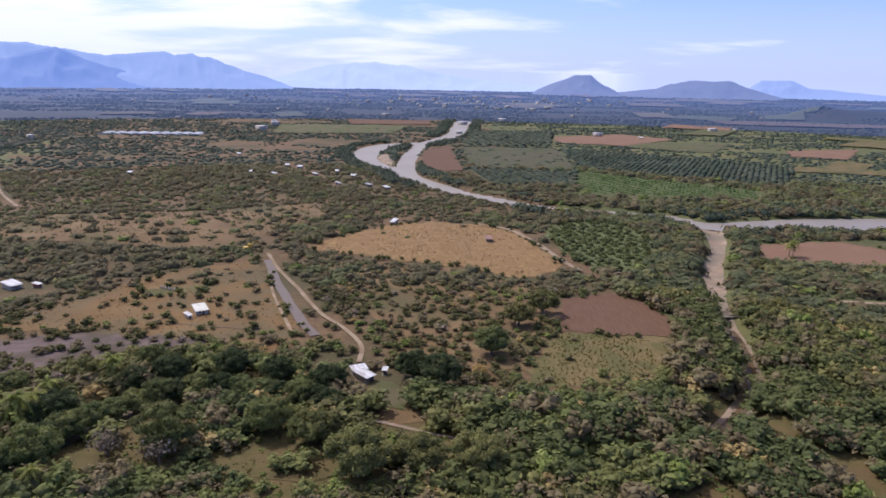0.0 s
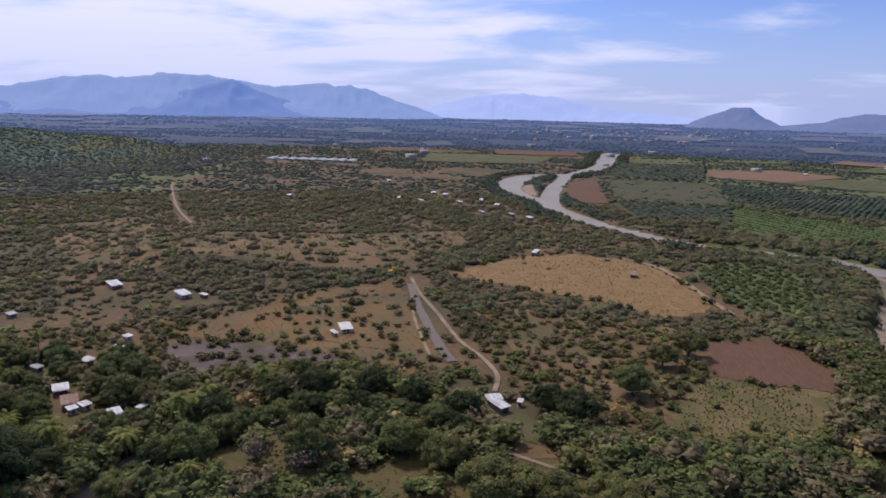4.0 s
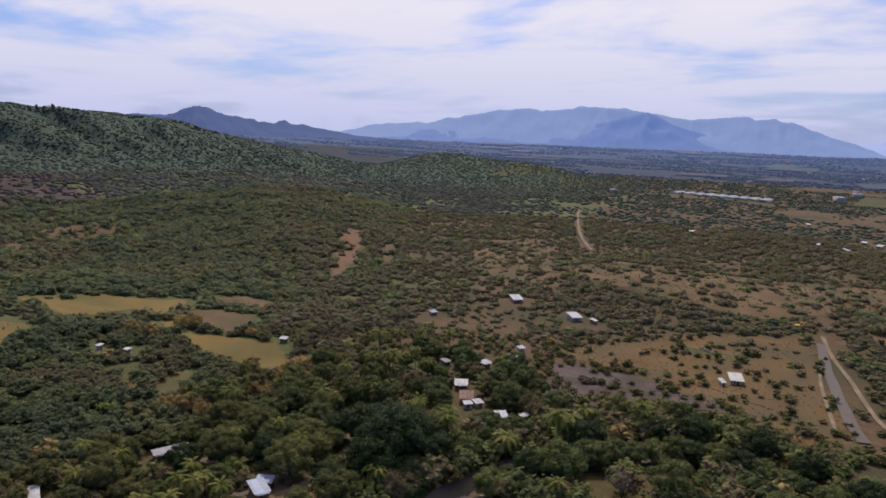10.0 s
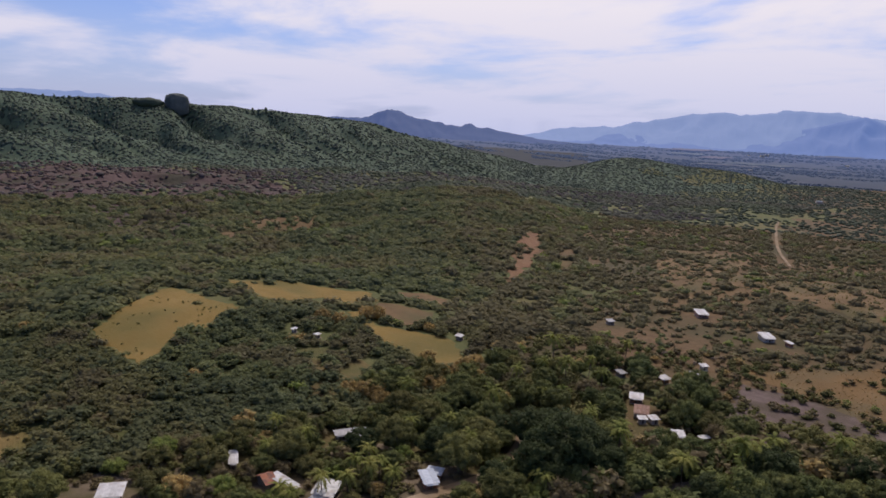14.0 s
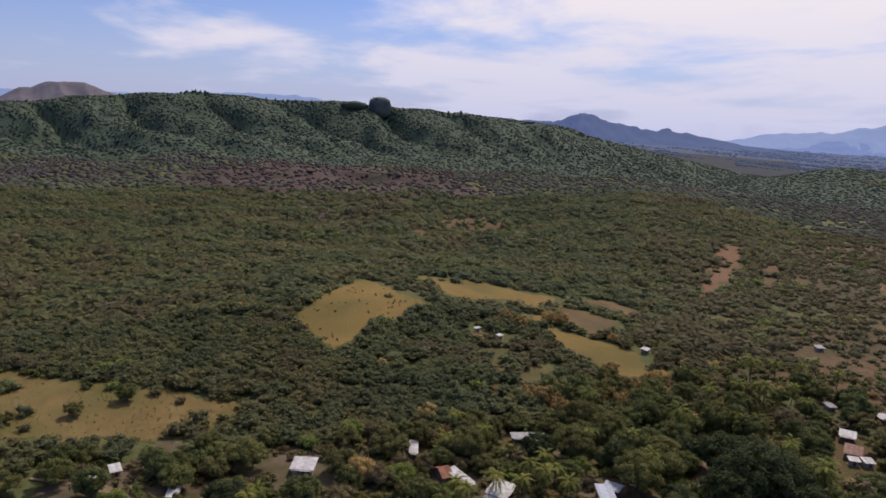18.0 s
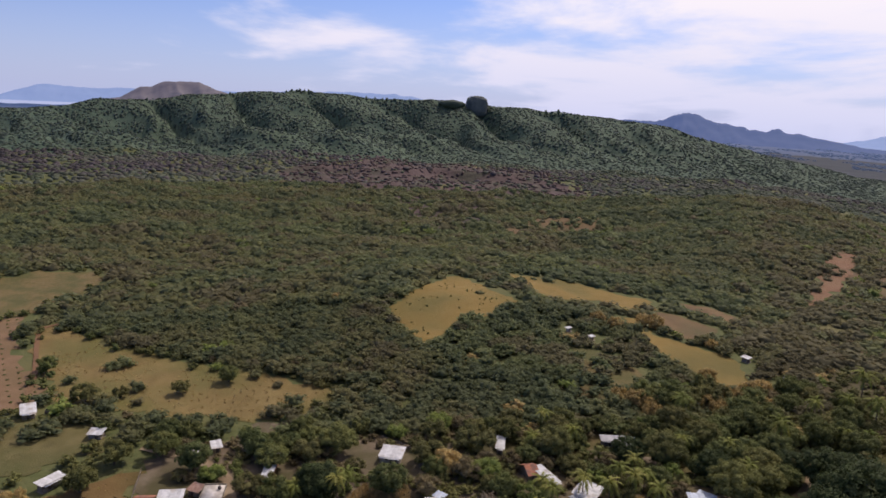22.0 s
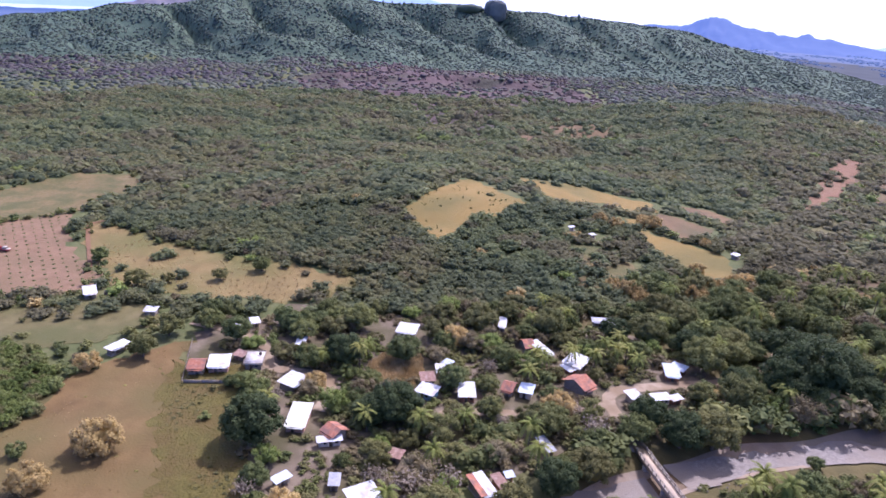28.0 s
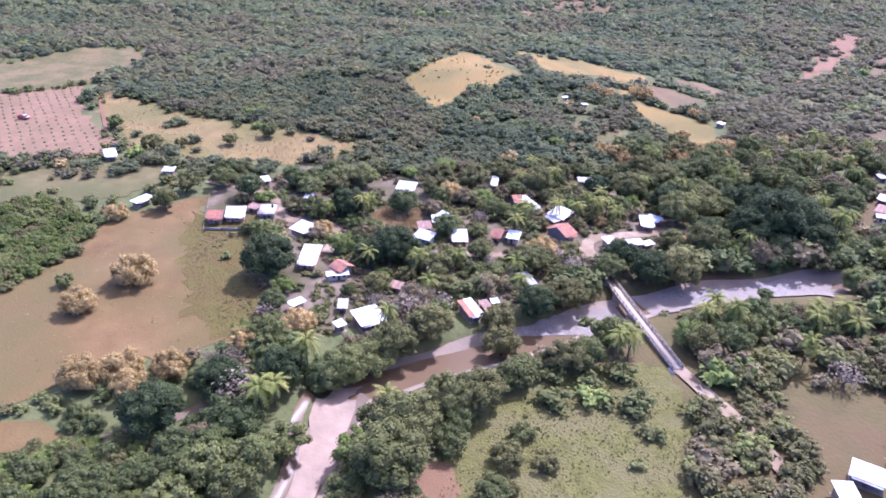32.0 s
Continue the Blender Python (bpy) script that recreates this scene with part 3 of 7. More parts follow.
def field(name, poly, mat, label, bushes=0.0, category="field", cell=None, lift=0.0, ragged=1.0):
    """A patch of ground cover, laid over the ground with an uneven edge."""
    p = np.asarray(poly, float)
    size = max(np.ptp(p[:, 0]), np.ptp(p[:, 1]))
    far = np.hypot(*p.mean(0))
    pts, n = [], len(p)
    rg = random.Random(name + str(int(p.sum())))
    for i in range(n):
        a, b = p[i], p[(i + 1) % n]
        k = max(2, int(np.linalg.norm(b - a) / max(3.0, size / 40)))
        for t in range(k):
            q = a + (b - a) * t / k
            w = ragged * min(3.0, size / 45)
            pts.append((q[0] + rg.uniform(-w, w), q[1] + rg.uniform(-w, w)))
    bm = bmesh.new()
    bmesh.ops.triangle_fill(bm, edges=[bm.edges.new((u, v)) for u, v in (lambda vs: zip(vs, vs[1:] + vs[:1]))([bm.verts.new((x, y, 0)) for x, y in pts])], use_beauty=True)
    cell = cell or max(4.0, size / 30)
    for _ in range(7):
        long = [e for e in bm.edges if e.calc_length() > cell]
        if not long or len(bm.verts) > 6000:
            break
        bmesh.ops.subdivide_edges(bm, edges=long, cuts=1)
        bmesh.ops.triangulate(bm, faces=[f for f in bm.faces if len(f.verts) > 4])
    xy = np.array([v.co[:2] for v in bm.verts])
    zz = height(xy[:, 0], xy[:, 1]) + 0.1 + far * 0.00025 + max(0.0, far - 700) * 0.001 + lift
    for v, z in zip(bm.verts, zz):
        v.co.z = z
    bmesh.ops.recalc_face_normals(bm, faces=bm.faces)
    if bm.faces and sum(f.normal.z for f in bm.faces) < 0:
        bmesh.ops.reverse_faces(bm, faces=bm.faces)
    me = bpy.data.meshes.new(name)
    bm.to_mesh(me)
    bm.free()
    me.materials.append(mat)
    for f in me.polygons:
        f.use_smooth = True
    FIELDS.append((p, bushes))
    return tagged(new(name, me), label, category, kind="structure")


PATHS = []


def strip(name, line, width, mat, label, category="road", lift=0.2, step=4.0, level=None):
    """A band along a line: a track, or a flat sheet of water at the given level."""
    line = refine(np.asarray(line, float), step)
    d = np.gradient(line, axis=0)
    d /= np.linalg.norm(d, axis=1)[:, None] + 1e-9
    nrm = np.stack([-d[:, 1], d[:, 0]], 1)
    w = np.asarray(width, float)
    w = np.interp(np.linspace(0, 1, len(line)), np.linspace(0, 1, w.size), w.ravel()) if w.size > 1 else np.full(len(line), float(w))
    cols = 5
    P = np.stack([line + nrm * ((c / (cols - 1) - 0.5) * w * (1 + 0.12 * wave(line[:, 0], line[:, 1], 30, c)))[:, None] for c in range(cols)], 1)
    z = height(P[..., 0], P[..., 1]) + lift + np.hypot(P[..., 0], P[..., 1]) * 0.0007 if level is None else np.full(P.shape[:2], level)
    V = np.concatenate([P, z[..., None]], -1).reshape(-1, 3)
    i, j = np.meshgrid(np.arange(len(line) - 1), np.arange(cols - 1), indexing="ij")
    F = np.stack([i * cols + j, (i + 1) * cols + j, (i + 1) * cols + j + 1, i * cols + j + 1], -1).reshape(-1, 4)[:, ::-1]
    PATHS.append((line, w / 2))
    return tagged(new(name, mesh_of(name, V, F, mat, True)), label, category, kind="structure")


strip("riverbed", CREEK, [8, 8, 10, 14, 15, 13, 12, 13, 16, 18, 19, 13, 3, 1.5, 1.5, 3, 7, 9, 7, 8, 8, 10, 12, 10, 10, 14, 26], M_SAND, "pale sandy bed of the small river", "riverbed", lift=0.1)
strip("water", CREEK, [5, 5, 5, 6, 7, 9, 8, 4, 3, 3, 3, 3, 2, 1, 0.8, 1.5, 3, 4, 4, 5, 6, 8, 9, 7, 6, 5, 8], M_WATER, "shallow brown water of the small river", "river", level=-2.86)
strip("pool", POOL, [8, 13, 14, 12, 5], M_WATER, "still brown pool in the river bend", "river", level=-2.72)
strip("big_river_water", BIG, [w * 1.12 for w in BIG_W], M_BIGWATER, "broad grey-brown river winding through the plain", "river", level=-1.9, step=20)
strip("side_channel_water", SIDE, [w * 1.12 for w in SIDE_W], M_BIGWATER, "grey side channel round a low island", "river", level=-1.92, step=20)
field("river_island", [(-88, 998), (-73, 1062), (-58, 1080), (-58, 984), (-55, 900), (-52, 870), (-64, 886), (-76, 925)], M_GREENF, "low wooded island in the broad river", 0.5, "island")
field("river_sandbar", [(-84, 960), (-72, 1000), (-64, 960), (-57, 880), (-54, 856), (-66, 880), (-78, 925)], M_SAND, "pale sandbar beside the island", 0.0, "sandbar", lift=0.3)
# ---- fields ----
field("stubble_field", [(-36, 520), (-6, 533), (41, 527), (60, 490), (75, 422), (72, 403), (47, 384), (6, 411), (-29, 421), (-80, 438), (-74, 470)], M_TAN, "large tan stubble field with a dirt edge", 0.01)
field("maroon_field", [(64, 349), (89, 360), (106, 347), (112, 318), (105, 296), (79, 296), (57, 302)], M_MAROON, "dark reddish-brown ploughed field", 0.0)
field("dry_crop_field", [(55, 301), (79, 295), (105, 295), (96, 262), (67, 245), (35, 241), (36, 256)], M_DRYCROP, "olive-brown dry crop field", 0.02)
field("red_field", [(220, 478), (286, 492), (302, 473), (330, 440), (271, 421), (205, 435)], M_RED, "bare reddish field beside the river", 0.0)
field("green_strip_field", [(302, 474), (286, 493), (340, 498), (380, 470), (331, 441)], M_GREENF, "green strip of crop beside a red field", 0.0)
field("point_field", [(-22, 896), (-22, 1050), (16, 1115), (24, 932), (30, 838), (-4, 819)], M_MAROON, "reddish ploughed field in the bend of the river", 0.0)
field("orchard_floor", [(167, 844), (324, 717), (302, 666), (150, 680), (147, 752)], M_LIME, "bright green orchard floor", 0.0, cell=12)
field("bean_field", [(20, 690), (150, 680), (302, 664), (300, 630), (140, 640), (60, 670)], M_GREENF, "green verge along the river", 0.35, cell=12)
field("dark_orchard_floor", [(58, 1396), (223, 1435), (180, 1146), (38, 1119)], M_ORCHFLOOR, "shaded grass of a dense orchard", 0.0, cell=14)
field("small_orchard_floor", [(30, 849), (164, 843), (143, 732), (55, 733)], M_ORCHFLOOR, "shaded grass of a small orchard", 0.0, cell=12)
field("wide_orchard_floor", [(186, 1104), (459, 912), (368, 748), (176, 870)], M_ORCHFLOOR, "shaded grass of a wide orchard", 0.0, cell=14)
field("mixed_crop_field", [(34, 1105), (180, 1110), (168, 862), (40, 862)], M_ORCHFLOOR, "yellow-green crop between orchards", 0.12, cell=14)
field("grove_floor", [(76, 496), (102, 543), (135, 542), (153, 503), (133, 432), (104, 397), (86, 424)], M_LIME, "yellow-green grass between young fruit trees", 0.0)
field("far_tan_field", [(204, 1304), (356, 1399), (420, 1290), (299, 1169), (202, 1197)], M_RED, "far tan ploughed field", 0.0, cell=16)
field("far_pale_field", [(301, 1225), (501, 1240), (414, 1080), (311, 1144)], M_GREENF, "far pale green field", 0.0, cell=16)
field("far_red_field", [(547, 1128), (693, 1179), (587, 1022), (517, 1046)], M_RED, "far reddish field", 0.0, cell=16)
field("far_brown_field", [(-218, 1690), (-22, 1700), (-22, 1560), (-188, 1540)], M_MAROON, "far brown ploughed field", 0.0, cell=16)
field("far_meadow", [(-330, 1500), (-60, 1540), (-90, 1330), (-300, 1290)], M_GREENF, "far green meadow", 0.04, cell=20)
field("dry_knoll", [(-292, 527), (-214, 546), (-174, 561), (-110, 606), (-83, 558), (-95, 524), (-116, 467), (-136, 434), (-200, 425), (-280, 438), (-345, 425), (-340, 478), (-320, 503)], M_BROWN, "dry brown grass on a low knoll", 0.2, cell=5, ragged=1.1)
field("ochre_slope", [(-345, 425), (-280, 438), (-262, 413), (-292, 357), (-327, 369)], M_BROWN, "ochre grass on a slope", 0.3, ragged=1.1)
field("burnt_slope", [(-390, 470), (-340, 478), (-350, 540), (-410, 560), (-440, 520)], M_BROWN, "reddish-brown grass slope", 0.45, ragged=1.1)
field("orange_grass", [(-194, 297), (-168, 349), (-140, 394), (-105, 409), (-81, 345), (-60, 297), (-69, 271), (-102, 284), (-140, 290), (-186, 288)], M_ORANGE, "orange dry grass round a farm house", 0.2, cell=5, ragged=1.1)
field("stony_ground", [(-183, 279), (-152, 289), (-105, 293), (-96, 282), (-98, 268), (-112, 258), (-124, 240), (-128, 230), (-156, 230)], M_PURPLE, "bare purple-grey stony ground", 0.3)
field("brown_scrub_floor", [(-28, 418), (6, 408), (46, 382), (62, 352), (52, 300), (34, 258), (-8, 252), (-20, 300), (-50, 345), (-76, 400)], M_BROWN, "dry brown grass under open scrub", 0.72)
field("cactus_plot", [(-150, 350), (-120, 365), (-118, 352), (-148, 338)], M_DRYCROP, "pale weedy plot beside the farm house", 0.05)
field("pasture", [(-347, 36), (-373, 52), (-401, 80), (-370, 98), (-357, 107), (-336, 84), (-328, 68), (-311, 56), (-304, 48), (-327, 39)], M_PASTURE, "yellow-brown pasture dotted with cattle-cropped tussocks", 0.02)
field("narrow_pasture", [(-419, 113), (-414, 129), (-414, 153), (-399, 168), (-389, 180), (-384, 194), (-364, 189), (-358, 168), (-374, 159), (-372, 137), (-373, 124), (-393, 120)], M_PASTURE, "narrow yellow pasture along a tree line", 0.05)
field("valley_meadow", [(-344, 161), (-341, 169), (-321, 166), (-311, 177), (-301, 186), (-293, 192), (-276, 190), (-264, 182), (-258, 172), (-261, 165), (-281, 164), (-285, 157), (-306, 159), (-324, 159)], M_PASTURE, "olive-yellow meadow beside the village", 0.01)
field("small_meadow", [(-299, 115), (-296, 127), (-279, 136), (-262, 142), (-247, 144), (-247, 133), (-260, 121), (-280, 113)], M_DRYCROP, "dry meadow between trees", 0.1)
field("brown_plot", [(-360, 187), (-357, 197), (-346, 205), (-336, 211), (-318, 199), (-315, 184), (-323, 177), (-329, 175)], M_BROWN, "brown ploughed plot", 0.02)
field("brown_plot", [(-382, 214), (-379, 230), (-358, 237), (-348, 228), (-361, 218), (-368, 210)], M_BROWN, "brown ploughed plot behind a hedge", 0.02)
field("bare_slope", [(-490, 394), (-527, 439), (-507, 433), (-460, 393), (-422, 353), (-398, 323), (-372, 298), (-386, 303), (-431, 342)], M_CLAY, "bare reddish clearing on the green hillside", 0.07)
field("bare_slope", [(-457, 418), (-458, 432), (-400, 373), (-402, 366)], M_BROWN, "bare strip on the green hillside", 0.1)
field("upper_field", [(-417, -199), (-452, -163), (-458, -133), (-424, -122), (-388, -137), (-367, -142), (-347, -170), (-346, -201), (-398, -226)], M_DRYCROP, "olive-brown fallow field", 0.0)
field("sapling_field", [(-348, -173), (-368, -142), (-342, -137), (-308, -124), (-285, -110), (-264, -95), (-252, -107), (-250, -150), (-258, -210), (-346, -225)], M_SAPLING, "reddish field planted with saplings", 0.0)
field("tan_meadow", [(-352, -128), (-326, -97), (-304, -66), (-288, -39), (-277, -16), (-262, 9), (-244, -1), (-238, -22), (-248, -57), (-256, -91), (-282, -104), (-308, -118)], M_GOLDM, "dry golden meadow beside the sapling field", 0.04)
field("clearing", [(-138, -105), (-155, -93), (-178, -88), (-199, -68), (-209, -52), (-181, -49), (-167, -36), (-141, -30), (-114, -31), (-108, -37), (-98, -60), (-84, -88), (-80, -130), (-120, -140)], M_CLEAR, "trodden beige meadow beside the village", 0.0, cell=4)
field("weed_patch", [(-195, -54), (-191, -46), (-187, -27), (-163, -26), (-151, -31), (-133, -25), (-121, -24), (-113, -25), (-111, -30), (-113, -35), (-123, -44), (-141, -49), (-168, -53)], M_WEEDPATCH, "yellow-green weeds at the edge of the meadow", 0.02, lift=0.06, cell=4, ragged=1.7)
field("green_paddock", [(-246, -100), (-238, -70), (-224, -62), (-206, -86), (-196, -130), (-230, -140)], M_PADDOCK, "olive-yellow paddock with scattered bushes", 0.22)
field("green_thicket_floor", [(-193, -127), (-206, -113), (-197, -98), (-186, -89), (-171, -84), (-155, -89), (-143, -96), (-135, -104)], M_LUSHFLOOR, "damp grass under a green thicket", 0.0)
field("riverside_pasture", [(-46, 10), (-68, 20), (-84, 44), (-94, 68), (-90, 80), (-70, 80), (-40, 60), (-20, 30)], M_WEEDS, "green pasture above the river", 0.14)
field("village_floor", [(-225, -50), (-222, 0), (-226, 40), (-210, 70), (-205, 110), (-160, 130), (-146, 88), (-128, 50), (-112, 10), (-112, -28), (-140, -29), (-166, -35), (-180, -48)], M_YARD, "swept earth between the village houses", 0.42)
field("garden_plot", [(-200, 6), (-219, 9), (-225, 21), (-217, 28), (-199, 34), (-192, 30), (-194, 22), (-200, 20)], M_YARD, "bare swept plot in front of a white house", 0.0, lift=0.06, cell=3)
field("garden_plot", [(-228, -25), (-235, -23), (-238, -20), (-236, -11), (-229, -12)], M_YARD, "bare pale earth behind the houses", 0.0, lift=0.06, cell=3)
field("gravel_bar", [(-111, 46), (-116, 54), (-123, 72), (-124, 80), (-113, 81), (-108, 81), (-109, 68)], M_GRAVEL, "grey gravel bar under the bridge", 0.0, lift=0.3, cell=3)
field("gravel_bar", [(-128, 88), (-130, 97), (-131, 107), (-134, 125), (-136, 150), (-132, 158), (-121, 150), (-125, 130), (-125, 117), (-121, 106), (-118, 97), (-117, 89)], M_GRAVEL, "grey gravel bar beside the shallow river", 0.0, lift=0.3, cell=3)
field("sandbank", [(-92, -4), (-90, 11), (-84, 9), (-75, 3), (-68, -4), (-59, -7), (-52, -10), (-54, -14), (-66, -13), (-75, -11), (-85, -9)], M_SANDBANK, "pale sandbank in the river bend", 0.0, lift=0.35, cell=3)
field("wet_sand", [(-90, 2), (-87, 4), (-76, 0), (-67, -3), (-68, -5), (-79, -1)], M_WETSAND, "wet brown streak across the sandbank", 0.0, "sandbar", lift=0.45, cell=3)
strip("side_stream", [(-92, -4), (-91, -8), (-80, -12.5), (-66, -14), (-57, -16), (-44, -22)], 2.6, M_WATER, "narrow brown stream beside the sandbank", "river", lift=0.5, step=3)
strip("dirt_path", [(-71, -64), (-73, -58), (-76, -50), (-79.5, -41), (-85, -33)], [1.5, 2.2, 2.6, 3.0], M_YARD, "bare earth path through bank bushes", "path", lift=0.12, step=3)
field("bare_patch", [(-82, -78), (-82, -69), (-76, -63), (-73, -66), (-72, -75)], M_CLEAR, "bare trampled patch at the meadow's edge", 0.0, lift=0.08, cell=3)
field("bare_patch", [(-57, 8), (-62, 14), (-60, 20), (-52, 21), (-46, 14)], M_CLAY, "bare reddish patch in the pasture", 0.0, lift=0.08)
field("dry_glade", [(-647, 169), (-685, 226), (-664, 277), (-579, 213), (-585, 164)], M_BROWN, "dry brown glade in the woodland", 0.4)
field("dry_glade", [(-407, 472), (-413, 546), (-354, 528), (-312, 443), (-351, 421)], M_BROWN, "reddish-brown glade above the knoll", 0.5)
field("stream_meadow", [(-62, 182), (-59, 192), (-48, 199), (-30, 196), (-20, 184), (-36, 176)], M_LUSHFLOOR, "light green meadow beside the stream", 0.05)
field("stream_meadow", [(-112, 180), (-110, 192), (-102, 197), (-92, 185), (-98, 179)], M_LUSHFLOOR, "light green meadow among trees", 0.05)
field("house_garden", [(-26, 247), (-16, 244), (-7, 233), (-11, 222), (-19, 226)], M_GREENF, "green garden in front of a white house", 0.1)
field("garden_plot", [(-19, 223), (-3, 220), (0, 216), (-16, 212)], M_BROWN, "bare brown garden plot by the stream", 0.0)
field("distant_field", [(700, 1900), (905, 1860), (1160, 1790), (1120, 1680), (880, 1700), (690, 1740)], M_FAR_FIELD[0], "distant tan field below low hills", 0.0, cell=50, lift=1.0)
rf = random.Random(11)
for i in range(64):
    a, q = rf.uniform(-36, 40), rf.uniform(950, 3900) ** 1.0
    w, d, turn = rf.uniform(50, 170) * (q / 1800) ** 0.5, rf.uniform(70, 240) * (q / 1800) ** 0.8, radians(a + rf.uniform(-20, 20))
    cx, cy = -q * math.sin(radians(a)), q * math.cos(radians(a))
    if q < 1750 and (a > 22 or abs(cx) < 480 and cx > -130 or abs(along(BIG_F, np.array([cx]), np.array([cy]))[0][0]) < 150):
        continue
    c_, s_ = math.cos(turn), math.sin(turn)
    quad = [(cx + u * w * c_ - v * d * s_, cy + u * w * s_ + v * d * c_) for u, v in ((-0.5, -0.5), (0.5, -0.42), (0.45, 0.5), (-0.5, 0.46))]
    m_, words = rf.choice(((M_RED, "distant tan field"), (M_GREENF, "distant green field"), (M_DRYCROP, "distant dry field"), (M_DRYCROP, "distant yellow field"), (M_WEEDS, "distant olive field")))
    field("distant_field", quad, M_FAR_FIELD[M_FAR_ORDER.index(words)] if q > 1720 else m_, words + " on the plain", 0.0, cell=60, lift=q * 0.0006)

# ---- tracks and ditch ----
strip("dirt_road", [(-104, 424), (-90, 392), (-76, 365), (-55, 320), (-40, 298), (-31, 279), (-30, 262)], 2.2, M_DIRT, "sandy track beside a ditch")
strip("dirt_road", [(-97, 396), (-84, 350), (-70, 312), (-62, 292)], 1.5, M_DIRT, "narrow sandy track along a ditch")
strip("ditch", [(-101, 410), (-81, 356), (-63, 312), (-52, 290)], 4.6, M_DARKWATER, "straight ditch with grey water", "ditch", lift=0.25)
strip("dirt_road", [(-520, 830), (-482, 767), (-401, 645), (-337, 563)], 2.8, M_DIRT, "pale track through the scrub")
strip("dirt_road", [(30, 532), (52, 512), (66, 470), (77, 424), (84, 400)], 4, M_DIRT, "reddish track along the stubble field")
strip("dirt_road", [(210, 350), (260, 345), (330, 330)], 4, M_DIRT, "pale track near the small river")
strip("dirt_road", [(-135, 82), (-146, 82), (-157, 82), (-164, 87), (-166, 104), (-168, 129), (-182, 153), (-196, 160)], [4, 4, 5.5, 5, 4, 3.6, 3], M_DIRT, "pale village street leading to the bridge")
strip("village_lane", [(-157, 83), (-153, 60), (-154, 44), (-154, 30), (-145, 28), (-132, 24)], 3.4, M_DIRT, "pale earth lane between the houses")
strip("village_lane", [(-222, -54), (-212, -36), (-200, -26), (-186, -22), (-180, -6), (-168, -4), (-158, -7)], 4.2, M_DIRT, "pale earth lane between the houses")
strip("village_lane", [(-352, -121), (-342, -126), (-317, -119), (-290, -110), (-266, -104)], 2.0, M_CLAY, "track beside the sapling field")

# ---- trees ----
RNG = np.random.RandomState(7)


def ico(seed, n=1, rough=0.18):
    """A rough lump: verts and triangles."""
    bm = bmesh.new()
    bmesh.ops.create_icosphere(bm, subdivisions=n, radius=1)
    rg = np.random.RandomState(seed)
    V = np.array([v.co for v in bm.verts]) * (1 + rough * (rg.rand(len(bm.verts), 1) - 0.5) * 2)
    F = np.array([[v.index for v in f.verts] for f in bm.faces])
    bm.free()
    return V, F


def join(parts):
    V, F, n = [], [], 0
    for v, f in parts:
        V.append(v)
        F.append(f + n)
        n += len(v)
    return np.vstack(V), np.vstack(F)


def leaf_tris(centres, radii, n, size, rg):
    """Loose leaf sprays: triangles set about the lobes, lying outwards and up."""
    pick = rg.randint(0, len(centres), n)
    d = rg.randn(n, 3)
    d[:, 2] = np.abs(d[:, 2]) * 0.95 - 0.4
    d /= np.linalg.norm(d, axis=1)[:, None]
    c = centres[pick] + d * radii[pick] * (0.7 + 0.55 * rg.rand(n, 1))
    m = 0.6 * d + (0, 0, 0.45) + 0.33 * rg.randn(n, 3)
    u = np.cross(m, rg.randn(n, 3))
    u /= np.linalg.norm(u, axis=1)[:, None]
    w = np.cross(m, u)
    w /= np.linalg.norm(w, axis=1)[:, None]
    s = size * (0.6 + 0.8 * rg.rand(n, 1))
    V = np.stack([c - u * s * 0.6 - w * s * 0.4, c + u * s * 0.6 - w * s * 0.4, c + w * s * 0.75], 1).reshape(-1, 3)
    return V, np.arange(n * 3).reshape(-1, 3)


def crown(seed, lobes=7, n=240, size=0.2, spread=0.62, flat=0.62, sub=1, solid=1.0):
    """A crown about 2 across and 1.3 high, from z 0.1 up: leafy clumps of uneven size set round a dim core."""
    rg = np.random.RandomState(seed)
    k = np.arange(lobes) + 0.5
    up = np.clip(1 - 1.5 * k / lobes + 0.1 * rg.randn(lobes), -0.7, 0.98)
    a = k * 2.4 + 0.9 * rg.rand(lobes)
    q = np.sqrt(1 - up ** 2)
    R = np.clip(0.95 / math.sqrt(lobes), 0.17, 0.46) * rg.uniform(0.7, 1.3, lobes)[:, None] * np.array([[1, 1, 0.88]]) * solid
    far = (1.02 - 0.9 * R[:, 0]) * rg.uniform(0.8, 1.08, lobes) * spread / 0.62
    C = np.stack([q * np.cos(a) * far, q * np.sin(a) * far, up * far * flat * 0.95 + flat + 0.06], 1)
    parts = [(lambda v, f: (v * (0.55 * solid * spread / 0.62, 0.55 * solid * spread / 0.62, 0.45 * solid * flat) + (0, 0, flat * 0.8), f))(*ico(seed + 7, sub, 0.15))]
    parts += [(lambda v, f, c, r: (v * r * 0.66 + c, f))(*ico(seed * 31 + i, sub, 0.35), C[i], R[i]) for i in range(lobes)]
    if n:
        parts.append(leaf_tris(C, R, n, size, rg))
    return join(parts)


